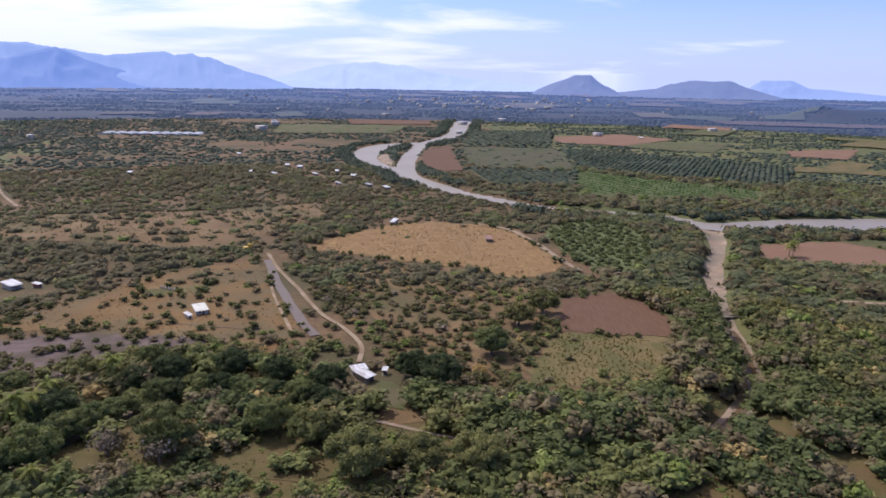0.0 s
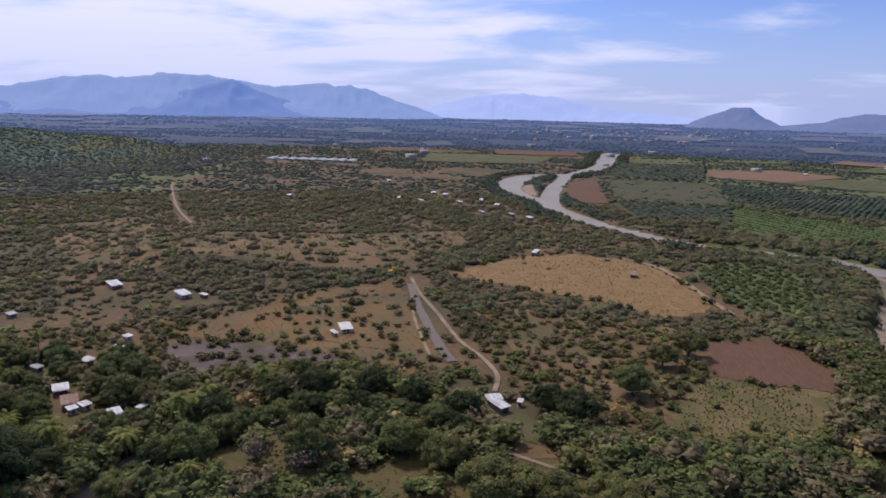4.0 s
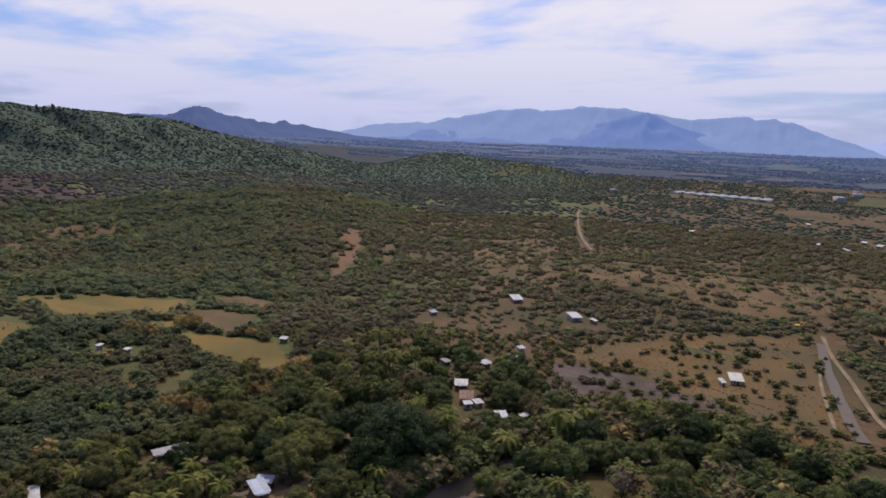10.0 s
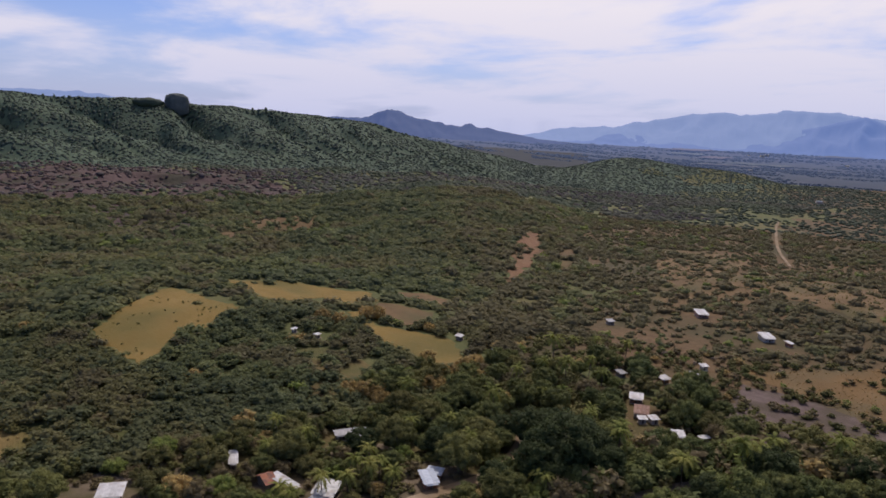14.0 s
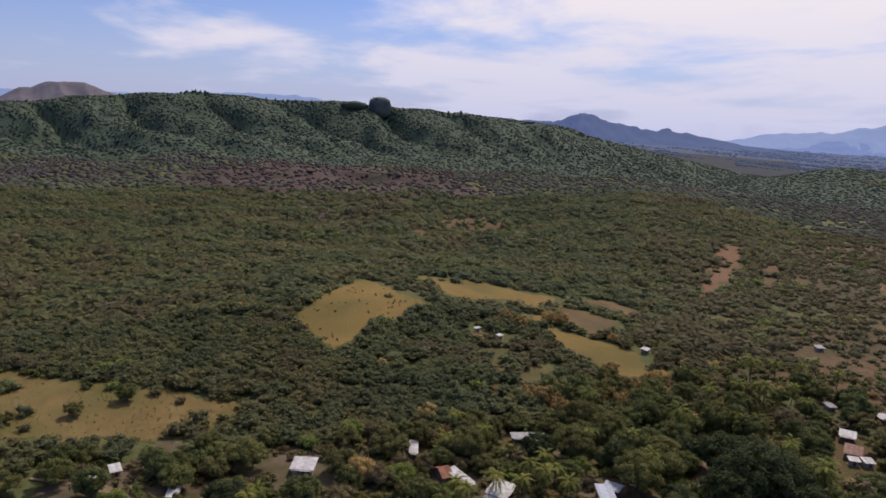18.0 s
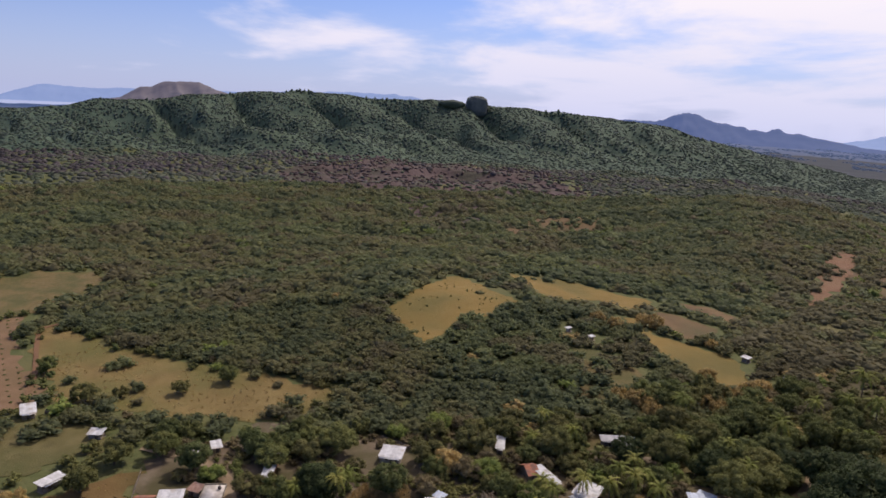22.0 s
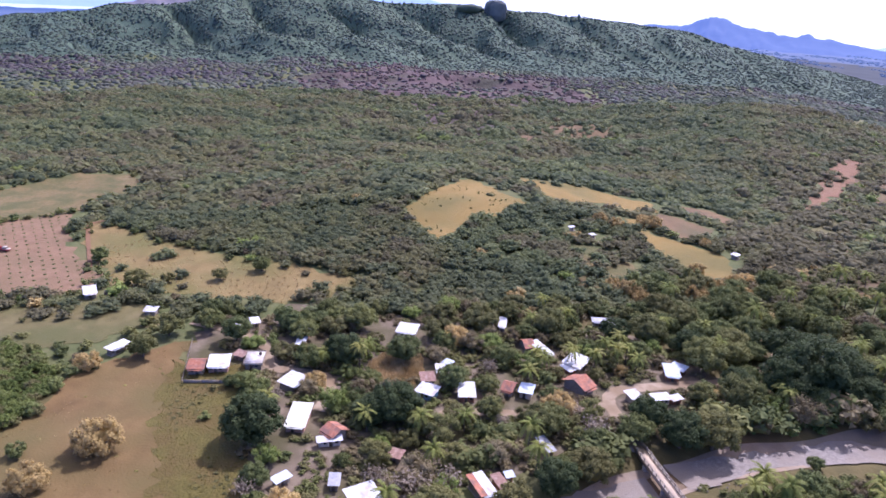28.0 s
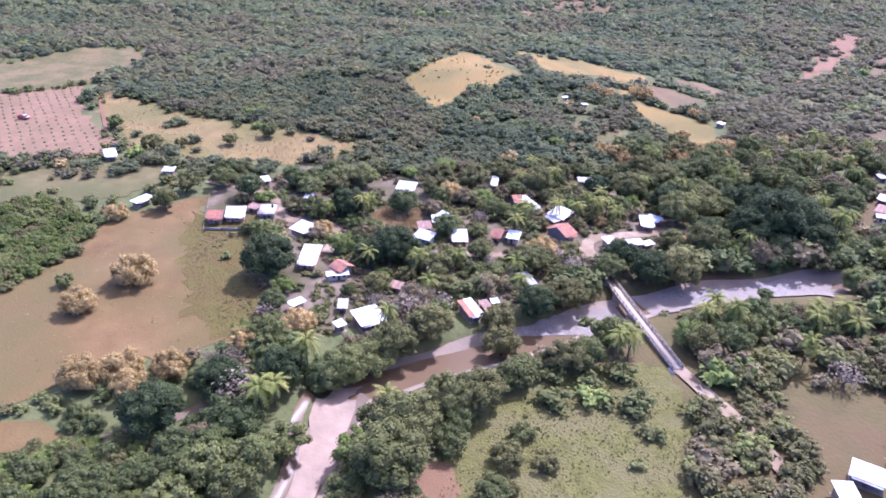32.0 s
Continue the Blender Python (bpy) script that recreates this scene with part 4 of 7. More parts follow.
def scatter(name, places, sizes, templates, mat, label, category, squash=(0.8, 1.15), sink=0.1, lean=False):
    """Many plants in one mesh; with lean their feet follow the slope."""
    places, sizes = np.asarray(places, float), np.asarray(sizes, float)
    if not len(places):
        return None
    kind = RNG.randint(0, len(templates), len(places))
    Vs, Fs, base = [], [], 0
    for k, (tv, tf) in enumerate(templates):
        m = np.where(kind == k)[0]
        if not len(m):
            continue
        a = RNG.rand(len(m)) * 6.283
        c, s = np.cos(a)[:, None], np.sin(a)[:, None]
        z = height(places[m, 0], places[m, 1])[:, None]
        sc = sizes[m][:, None]
        sz = sc * RNG.uniform(*squash, (len(m), 1))
        dx, dy, dz = (tv[None, :, 0] * c - tv[None, :, 1] * s) * sc, (tv[None, :, 0] * s + tv[None, :, 1] * c) * sc, (tv[None, :, 2] - sink) * sz
        if lean:
            dz = dz + dx * (height(places[m, 0] + 3, places[m, 1])[:, None] - z) / 3 + dy * (height(places[m, 0], places[m, 1] + 3)[:, None] - z) / 3
        V = np.stack([dx + places[m, :1], dy + places[m, 1:2], dz + z], -1)
        F = tf[None] + (np.arange(len(m)) * len(tv))[:, None, None] + base
        base += len(m) * len(tv)
        Vs.append(V.reshape(-1, 3))
        Fs.append(F.reshape(-1, 3))
    ob = new(name, mesh_of(name, np.vstack(Vs), np.vstack(Fs), mat, True))
    return tagged(ob, label, category, kind="stuff")


def jitter(x0, x1, y0, y1, s):
    gx, gy = np.meshgrid(np.arange(x0, x1, s), np.arange(y0, y1, s))
    return (gx + RNG.uniform(-0.55, 0.55, gx.shape) * s).ravel(), (gy + RNG.uniform(-0.55, 0.55, gy.shape) * s).ravel()


HOUSE_SPOTS = []     # x, y, clear radius; filled before planting


def plant_density(x, y):
    """How much of the ground the scrub covers, and the share kept by fields, tracks and rivers."""
    r = np.hypot(x, y)
    az = np.degrees(np.arctan2(-x, y))
    patch = 0.5 + 0.5 * wave(x, y, 120, 21) + 0.35 * wave(x, y, 45, 22)
    west = sstep(44, 60, az)
    dens = np.clip(0.46 + 0.5 * patch, 0, 1) * (1 - west) + west * np.clip(0.86 + 0.14 * patch, 0, 1)
    dens = np.maximum(dens, 0.93 * ((x > 120) & (y < 560)))
    dens = np.maximum(dens, 0.95 * (np.hypot(x + 890, y - 1090) < 300))
    lush = inside(LUSH, x, y)
    dens = np.where(lush, np.where((x > -110) & (y > 105), 0.9 * sstep(0.33, 0.45, fbm(x / 22, y / 22, 33, 2)), 0.86), dens)
    rock = fbm(x / 35, y / 35, 71, 3) > 0.3
    dens = np.where((inside(BENCH[0], x, y) | inside(BENCH[1], x, y)) & rock, 0.55, dens)
    for p, keep in FIELDS:
        lo, hi = p.min(0), p.max(0)
        m = (x > lo[0]) & (x < hi[0]) & (y > lo[1]) & (y < hi[1])
        if m.any():
            idx = np.where(m)[0]
            hit = inside(p, x[idx], y[idx])
            dens[idx[hit]] = keep
    for line, half in PATHS:
        lo, hi = line.min(0) - half.max() - 4, line.max(0) + half.max() + 4
        m = (x > lo[0]) & (x < hi[0]) & (y > lo[1]) & (y < hi[1])
        if m.any():
            idx = np.where(m)[0]
            d, at = along(line, x[idx], y[idx])
            free = np.where(inside(LUSH, x[idx], y[idx]) & (y[idx] > 172), 0.2, 0.9)
            dens[idx[d < np.interp(at, np.linspace(0, 1, len(half)), half) * 0.86 + free]] = 0
    for hx, hy, hr in HOUSE_SPOTS:
        dens[(x - hx) ** 2 + (y - hy) ** 2 < hr * hr] = 0
    return dens


def clear_density(x, y, reach):
    """Density for wide crowns: they keep their spread off open ground."""
    d = plant_density(x, y)
    for u, v in ((reach, 0), (-reach, 0), (0, reach), (0, -reach)):
        e = plant_density(x + u, y + v)
        d = np.where(e < 0.12, np.minimum(d, e), d)
    return d


def in_view(x, y):
    """The country that the flight looks at, from its first and last stand, with a margin."""
    az = np.degrees(np.arctan2(-x, y))
    az2 = np.degrees(np.arctan2(-(x - 60), y))
    return (az > -40) & (az < 116) | (az2 > 40) & (az2 < 122)
# ---- where the houses and the single trees stand ----
# x, y, turn, width, depth, look
HOUSES = [
    (-186, -45.5, 86, 5.6, 7.4, "red"),
    (-187, -39, 90, 7.0, 7.5, "white"),
    (-189, -28, 87, 6.2, 9.4, "flat"),
    (-174, -15, 148, 8.3, 6.1, "white"),
    (-203, -13, 80, 3.4, 11.7, "white"),
    (-152, -12, 79, 6.0, 11.2, "pale"),
    (-144, -2, 39, 5.8, 6.0, "red"),
    (-125, -15, 128, 5.0, 3.0, "blue"),
    (-123, -2, 85, 3.0, 4.7, "grey"),
    (-116, 5, 113, 8.0, 7.7, "white"),
    (-113, -3, 123, 3.1, 3.0, "white"),
    (-133, 14, 63, 4.0, 3.9, "rust"),
    (-118, 34, 108, 4.6, 8.1, "redwhite"),
    (-208, 24, 70, 7.5, 7.0, "white"),
    (-164, 26, 56, 6.6, 5.7, "bluewall"),
    (-172, 27, 91, 4.9, 5.5, "rust"),
    (-163, 38, 84, 5.5, 8.1, "white"),
    (-165, 52, 59, 4.1, 6.8, "red"),
    (-178, 32, 87, 3.4, 5.3, "white"),
    (-182, 35, 41, 3.5, 3.1, "blue"),
    (-211, 60, 74, 3.0, 7.8, "white"),
    (-194, 65, 98, 4.1, 7.6, "red"),
    (-190, 69, 112, 4.0, 10.0, "white"),
    (-181, 79, 139, 10.0, 6.8, "white"),
    (-166, 75, 123, 6.1, 9.6, "red"),
    (-134, 55, 107, 3.0, 6.7, "grey"),
    (-158, 90, 103, 4.5, 4.9, "white"),
    (-156, 98, 94, 6.2, 3.8, "white"),
    (-156, 103, 108, 4.5, 3.0, "white"),
    (-172, 109, 75, 5.1, 7.9, "blue"),
    (-140.6, -3.4, 96, 7.0, 2.8, "white"),
    (-163, 57, 66, 4.6, 5.6, "blue"),
    (-119.5, 39, 108, 3.0, 5.4, "rust"),
    (-122, 42, 98, 2.6, 2.6, "blue"),
    (-177, 75, 118, 4.2, 5.0, "white"),
    (-193, -33, 60, 4.4, 4.0, "rust"),
    (-214, -38, 109, 4.3, 5.5, "white"),
    (-218, -31, 106, 3.5, 4.8, "white"),
    (-201, -74, 146, 8.0, 3.5, "white"),
    (-248, -97, 111, 5.0, 7.7, "white"),
    (-230, -70, 83, 4.9, 4.4, "white"),
    (-309, 129, 111, 4.6, 3.6, "white"),
    (-319, 121, 115, 5.0, 3.0, "white"),
    (-289, 198, 125, 6.5, 5.0, "white"),
    (-179, 211, 41, 8.0, 9.9, "rust"),
    (-174, 206, 60, 5.0, 4.5, "white"),
    (-213, 99, 79, 9.0, 5.4, "grey"),
    (-190, 220, 42, 7.9, 7.9, "white"),
    (-172, 210, 70, 5.2, 5.4, "white"),
    (-157, 206, 53, 6.5, 6.8, "white"),
    (-151, 213, 78, 5.9, 3.7, "white"),
    (-214, 236, 83, 5.1, 6.4, "grey"),
    (-200, 248, 86, 7.6, 5.6, "white"),
    (-198, 267, 64, 5.5, 7.0, "white"),
    (-204, 281, 67, 5.3, 5.1, "white"),
    (-266, 358, 56, 8.7, 12.0, "white"),
    (-218, 351, 60, 8.5, 11.4, "white"),
    (-206, 353, 76, 4.1, 5.9, "white"),
    (-278, 294, 72, 5.6, 5.6, "grey"),
    (-265, 202, 58, 3.2, 3.0, "grey"),
    (-210, 104, 67, 6.9, 9.2, "grey"),
    (-175, 113, 40, 7.4, 6.1, "blue"),
    (-26, 246, 50, 6.8, 9.5, "white"),
    (-29, 252, 25, 8.6, 6.0, "white"),
    (-19, 252, 353, 3.0, 4.5, "white"),
    (-111, 319, 31, 8.4, 12.0, "pale"),
    (-114, 311, 49, 3.3, 6.6, "white"),
    (-33, 527, 344, 5.4, 12.0, "white"),
    (35, 478, 7, 7.0, 10.3, "rust"),
    (-265, 948, 28, 8.8, 12.0, "white"),
    (-180, 846, 2, 9.3, 12.0, "white"),
    (-162, 830, 351, 10.3, 12.0, "white"),
    (-207, 783, 4, 5.4, 12.0, "white"),
    (-179, 772, 56, 7.5, 12.0, "white"),
    (-135, 775, 49, 6.3, 12.0, "white"),
    (-114, 798, 5, 7.5, 12.0, "white"),
    (-92, 764, 357, 8.5, 12.0, "white"),
    (-101, 711, 50, 5.2, 11.4, "white"),
    (-51, 691, 37, 9.2, 12.0, "white"),
    (-70, 705, 42, 8.4, 12.0, "grey"),
    (-330, 760, 5, 8.1, 12.0, "white"),
    (370, 1321, 16, 16.0, 12.0, "white"),
    (-47, 108, 49, 7.2, 5.5, "white"),
    (-43, 100, 80, 4.6, 4.8, "pale"),
]
# x, y, crown radius
TREES = {
"yellow": [(-331, 172, 5), (-334, 167, 4), (-236, 150, 5), (-244, 160, 5), (-229, 151, 4.5), (-240, 163, 5), (-248, 174, 5), (-252, 182, 4.5), (-236, 171, 4.5), (-246, 116, 4), (-243, 122, 4.5), (-239, 127, 4), (-306, 190, 3), (-334, 142, 4), (-326, 148, 4), (-142, -63, 6.2), (-127, -74, 4.6), (-190, -80, 4), (-113, -14, 4.5), (-94, -64, 5), (-97, -55, 5), (-96, -44, 4.5), (-90, -52, 4), (-106, -28, 4), (-173, -8, 3.5), (-198, 40, 5), (-152, 64, 5), (17, 253, 3), (-267, 166, 4), (-232, 124, 4)],
"green": [(-141, -82, 2.6), (-98, 5, 6), (-94, -2, 6), (-102, 11, 6), (-108, 21, 6), (-205, -13, 5), (-185, -10, 5), (-213, 7, 6), (-212, -60, 5), (-197, -65, 5), (-259, -82, 4.5), (-291, -106, 4), (-262, -71, 3), (-264, -50, 3.5), (-216, -47, 5), (-140, 27, 5), (-144, 22, 5), (-152, 43, 4), (-143, 58, 6), (-134, 104, 7), (-152, 122, 7), (-175, 122, 7), (-198, 111, 7), (-205, 76, 6), (-102, 120, 4.5), (-101, 112, 4), (-99, 131, 4.5), (-95, 94, 5), (-122, 63, 6), (-112, 41, 5), (-91, 54, 5), (-102, 40, 5), (-78, 29, 6), (-77, 22, 6), (-69, 11, 7), (-58, 7, 8), (-68, -15, 5), (-62, -21, 5), (-60, -29, 5), (-55, -24, 4.5), (-53, -36, 4.5), (-64, -34, 3.5), (-37, 199, 7), (-21, 180, 9), (-53, 206, 7), (-81, 196, 9), (-114, 182, 8), (-126, 240, 6), (13, 184, 8), (-4, 183, 8), (51, 325, 7), (38, 308, 7)],
"brown": [(-122, 18, 5.5), (-168, -10, 3.5), (-211, 5, 3.5), (-199, 53, 4)],
"olive": [(-204, 35, 5.5), (-192, -19, 4), (-210, -2, 5), (-202, 12, 3), (-201, -39, 2.5), (-211, 52, 6), (-65, 232, 2.5), (-178, 227, 6), (-156, 225, 5), (-195, 233, 5)],
"bare": [(-150, 68, 4), (-116, 16, 6), (-123, 8, 4), (-85, -27, 6), (-100, -35, 3), (-78, 124, 5), (-138, 70, 5), (-96, 189, 6), (-80, 187, 6)],
"dark": [(-144, -24, 8.5), (-151, 15, 8), (-150, 8, 6), (-188, 1, 7), (-158, 151, 12), (-156, 140, 9), (-158, 163, 9), (-92, 60, 5), (-188, 21, 5.5), (-168, 34, 4.5), (-91, -7, 5), (-274, -34, 4), (-206, -36, 5), (-143, 88, 6), (-134, 94, 7), (-137, 82, 5), (-200, 100, 6), (-99, 140, 4.5), (-93, 101, 5), (-117, 53, 6), (-77, -44, 7), (-89, -31, 6), (-90, -17, 6), (2, 242, 8), (-8, 249, 7), (23, 273, 7), (-38, 235, 7), (-121, 207, 8), (-96, 241, 7), (-75, 247, 7), (-58, 244, 6), (-163, 157, 12), (-179, 156, 9), (-150, 161, 8)],
"palm": [(-104, 106, 4.5), (-103, 131, 4.5), (-93, 72, 4.5), (-93, 68, 4), (-150, 135, 4.5), (-101, 138, 4.5), (-146, 7, 4), (-142, 21, 4), (-79, -21, 4.5), (-82, -18, 4.5), (-96, -11, 4.5), (-125, 50, 4), (-134, 50, 4), (-183, 6, 4), (-190, 9, 4), (-180, 77, 4), (-177, 84, 4), (-185, 90, 4), (-180, 92, 4), (-182, 97, 4), (-174, 97, 4), (-190, 97, 4), (-182, 65, 4), (-175, 66, 4), (-168, 58, 4), (-106, 99, 4.5), (-110, 105, 4.5), (-103, 106, 4), (-98, 128, 4), (-97, 74, 4), (-88, 119, 4), (-148, 135, 4), (-96, 138, 4), (-156, -21, 4), (-179, 184, 4), (-166, 186, 4), (-151, 139, 4), (-160, 145, 4), (-220, 222, 4), (-206, 216, 4), (-251, 242, 4), (-243, 249, 4), (-232, 258, 4), (227, 445, 5), (230, 446, 5)],
}
HOUSE_SPOTS += [(h[0], h[1], 0.5 * max(h[3], h[4]) + (3.0 if h[1] < 130 else 1.0)) for h in HOUSES]
HOUSE_SPOTS += [(t[0], t[1], t[2] * 0.85) for key in TREES for t in TREES[key]]
# the view down to the houses stays open on the side of the river
HOUSE_SPOTS += [(h[0] + 6.5, h[1], 4.5) for h in HOUSES if -220 < h[0] < -100 and h[1] < 130]

HOUSE_SPOTS += [(h[0] * (1 - 8 / math.hypot(h[0], h[1])), h[1] * (1 - 8 / math.hypot(h[0], h[1])), 5.5) for h in HOUSES if 130 < h[1] < 420]
# swept yards
HOUSE_SPOTS += [(-195, -45, 9), (-208, -45, 8), (-210, 13, 6), (-203, 33, 5), (-158, 84, 7)]
# bridge and open water
HOUSE_SPOTS += [(-115, 95 + 12 * i, 7) for i in range(6)] + [(-14, 204, 6), (0, 198, 6), (12, 194, 5)]
HOUSE_SPOTS += [(-92, 77, 6), (-98, 77, 5), (-84, 79, 5), (-183, 17, 8), (-172, 16, 5), (-212, 13, 8), (-204, 25, 7), (-195, 28, 4), (-194, 16, 5), (-232, -18, 7), (-222, -16, 5), (-135, 83, 6), (-126, 83, 7), (-116, 83, 8), (-106, 84, 8), (-96, 84, 7), (-86, 86, 5), (-78, 87, 5), (-91, 23, 8), (-94, 35, 7), (-86, 12, 7), (-100, 60, 7)]

# ---- scrub and woodland ----
T_NEAR = [crown(s, 5, 110, 0.2) for s in range(1, 9)]
def dome(seed):
    """A rough half lump for far crowns."""
    v, f = ico(seed, 1, 0.3)
    f = f[v[f].mean(1)[:, 2] > -0.35]
    return v * (1, 1, 0.62) + (0, 0, 0.34), f


T_FAR = [dome(s) for s in range(21, 27)]
T_MID = []
for s_ in range(11, 18):
    rg_ = np.random.RandomState(s_)
    c_ = np.array([(0.0, 0.0, 0.3), (0.4, 0.1, 0.12), (-0.28, 0.32, 0.14), (-0.2, -0.38, 0.1)]) + 0.08 * rg_.randn(4, 3)
    T_MID.append(join([(dome(s_)[0] * 0.8, dome(s_)[1]), leaf_tris(c_ + (0, 0, 0.2), np.array([(0.6, 0.6, 0.5), (0.5, 0.5, 0.4), (0.5, 0.5, 0.4), (0.5, 0.5, 0.4)]), 30, 0.36, rg_)]))
T_NEAR_BARE = [crown(s, 4, 120, 0.12, spread=0.55) for s in range(31, 35)]


def species(x, y):
    """0 green, 1 dark, 2 olive, 3 dry, 4 grey."""
    n = len(x)
    az = np.degrees(np.arctan2(-x, y))
    mix = wave(x, y, 70, 31) + 0.7 * wave(x, y, 28, 32) + RNG.randn(n) * 0.3
    dc, _ = along(CREEK_F, x, y)
    lush = sstep(70, 15, dc) * 1.2 + (1 - sstep(42, 60, az)) * -1.0 + sstep(60, 130, x) * 1.0 + inside(LUSH, x, y) * 0.6
    lush = lush + 0.55 * sstep(50, 60, az) + 0.7 * np.exp(-((x + 640) ** 2 + (y - 450) ** 2) / 230 ** 2) - 0.5 * (az > 50) * sstep(0.52, 0.66, fbm(x / 110, y / 110, 47, 3))
    k = np.where(mix + lush > 0.75, 1, np.where(mix + lush > -0.25, 0, 2))
    rare = RNG.rand(n)
    far_west = (az > 50) & (x < -225)
    gold = np.where(far_west, 0.002, 0.02) + np.where(far_west, 0.02, 0.1) * sstep(0.56, 0.74, fbm(x / 60, y / 60, 41, 2)) * (np.hypot(x, y) < 520) * (az > 50)
    gold = np.where((x > -100) & (y > -20) & (y < 110), 0, gold)
    k = np.where(rare < gold, 3, k)
    k = np.where((rare > 0.975) & (lush < 0.5) & ~far_west & (np.hypot(x, y) < 370), 4, k)
    k = np.where((rare > 0.9) & (rare < np.where(far_west, 0.908, 0.935)), 5, k)
    return np.where((rare > np.where(az < 44, 0.68, 0.865)) & (rare < np.where(far_west, 0.87, 0.9)), 6, k)


# slope leaves: the near greens again, with haze put in as extra blue
M_SLOPE_GREEN = leaves("slope_green_haze", [(0.124, 0.146, 0.0651), (0.166, 0.19, 0.0826), (0.222, 0.243, 0.111)], second=(0.185, 0.177, 0.0813), through_share=0.42)
M_SLOPE_DARK = leaves("slope_dark_haze", [(0.0926, 0.116, 0.0585), (0.124, 0.15, 0.0728), (0.164, 0.189, 0.0943)], second=(0.136, 0.151, 0.0743), through_share=0.42)
M_SLOPE_OLIVE = leaves("slope_olive_haze", [(0.136, 0.13, 0.067), (0.176, 0.165, 0.0843), (0.217, 0.2, 0.109)], second=(0.162, 0.146, 0.0785), through_share=0.42)
KINDS = [("green_scrub", M_LEAF_GREEN, "green thorn scrub covering the slopes"), ("dark_scrub", M_LEAF_DARK, "dark green trees along the river and gullies"),
         ("olive_scrub", M_LEAF_OLIVE, "olive-brown half-dry scrub"), ("flowering_scrub", M_LEAF_DRY, "straw-yellow dry trees in the scrub"),
         ("bare_scrub", M_LEAF_GREY, "grey leafless bushes in the scrub"),
         ("lime_scrub", M_LEAF_LIME, "fresh yellow-green bushes in the scrub"), ("brown_scrub", M_LEAF_BROWN, "brown half-bare bushes in the scrub")]

# near belt
x, y = jitter(-420, 330, -250, 420, 4.0)
r = np.hypot(x, y)
keep = in_view(x, y) & (r > np.where(x < -25, 40, 150)) & (r < 370)
x, y = x[keep], y[keep]
keep = (RNG.rand(len(x)) < clear_density(x, y, 2.2) * 0.9) & ((x < 60) | (along(CREEK_F, x, y)[0] > np.where(y < 280, 6, 7.5)))
x, y = x[keep], y[keep]
k = species(x, y)
dc, _ = along(CREEK_F, x, y)
az = np.degrees(np.arctan2(-x, y))
size = RNG.uniform(1.5, 3.1, len(x)) * (1 + 0.8 * sstep(55, 20, dc)) * np.where((az > 50) & (x < -225), 1.7, np.where(x > 95, 1.55, np.where(inside(LUSH, x, y), 1.45, 1)))
close = (np.hypot(x - 52, y) < 150) & (y > -80) & (y < 45)
T_CLOSE = [crown(s, 14, 1500, 0.085) for s in range(41, 47)]
for i, (nm, mt, lb) in enumerate(KINDS):
    m = (k == i) & close
    scatter(nm, np.stack([x[m], y[m]], 1), size[m], T_CLOSE if i != 4 else T_NEAR_BARE, mt, lb, "scrub")
for i, (nm, mt, lb) in enumerate(KINDS):
    for wood in (True, False):
        m = (k == i) & ~close & (((az > 50) & (x < -225)) == wood)
        mt = (M_SLOPE_GREEN, M_SLOPE_DARK, M_SLOPE_OLIVE)[i] if wood and i < 3 else KINDS[i][1]
        scatter(nm, np.stack([x[m], y[m]], 1), size[m], T_NEAR if i != 4 else T_NEAR_BARE, mt, lb, "scrub", squash=(0.6, 0.9) if wood else (0.6, 0.95))


def hedge(poly, gap, low, high, share=0.75):
    """Trees and bushes along the edge of a field."""
    p = np.asarray(poly, float)
    pts = np.vstack([a + (b - a) * np.arange(0, 1, gap / max(gap, np.linalg.norm(b - a)))[:, None] for a, b in zip(p, np.roll(p, -1, 0))])
    pts = pts + RNG.randn(*pts.shape) * gap * 0.35
    pts = pts[(RNG.rand(len(pts)) < share) & (fbm(pts[:, 0] / 25, pts[:, 1] / 25, 61, 2) > 0.38)]
    pick = RNG.rand(len(pts))
    for m, nm, mt in ((pick < 0.45, "hedge_scrub", M_LEAF_GREEN), ((pick >= 0.45) & (pick < 0.75), "hedge_trees", M_LEAF_DARK), (pick >= 0.75, "dry_hedge", M_LEAF_OLIVE)):
        scatter(nm, pts[m], RNG.uniform(low, high, m.sum()), T_NEAR, mt, "uneven hedge of bushes along a field edge", "hedge")


for p_, keep_ in FIELDS:
    c_ = np.mean(p_, 0)
    if keep_ < 0.3 and 230 < np.hypot(*c_) < 540 and not inside(LUSH, c_[:1], c_[1:])[0] and not (c_[0] < -240 and 0 < c_[1] < 260):
        hedge(p_, 5.5, 1.1, 2.9)

# middle belt
x, y = jitter(-900, 800, -420, 900, 4.5)
r = np.hypot(x, y)
keep = in_view(x, y) & (r >= 370) & (r < 880)
x, y = x[keep], y[keep]
keep = (RNG.rand(len(x)) < clear_density(x, y, 4.6)) & ((x < 60) | (along(CREEK_F, x, y)[0] > 8.5))
x, y = x[keep], y[keep]
k = species(x, y)
size = (1.6 + 3.2 * RNG.rand(len(x)) ** 2.0) * np.where(np.degrees(np.arctan2(-x, y)) > 46, 1.48, np.where(x > 95, 1.75, 0.5 + 1.25 * fbm(x / 55, y / 55, 81, 3)))
for i, (nm, mt, lb) in enumerate(KINDS):
    m = k == i
    mt = (M_SLOPE_GREEN, M_SLOPE_DARK, M_SLOPE_OLIVE, M_LEAF_OLIVE)[i] if i < 4 else mt
    scatter(nm, np.stack([x[m], y[m]], 1), size[m], T_MID, mt, lb, "scrub", squash=(0.65, 0.95), lean=True)

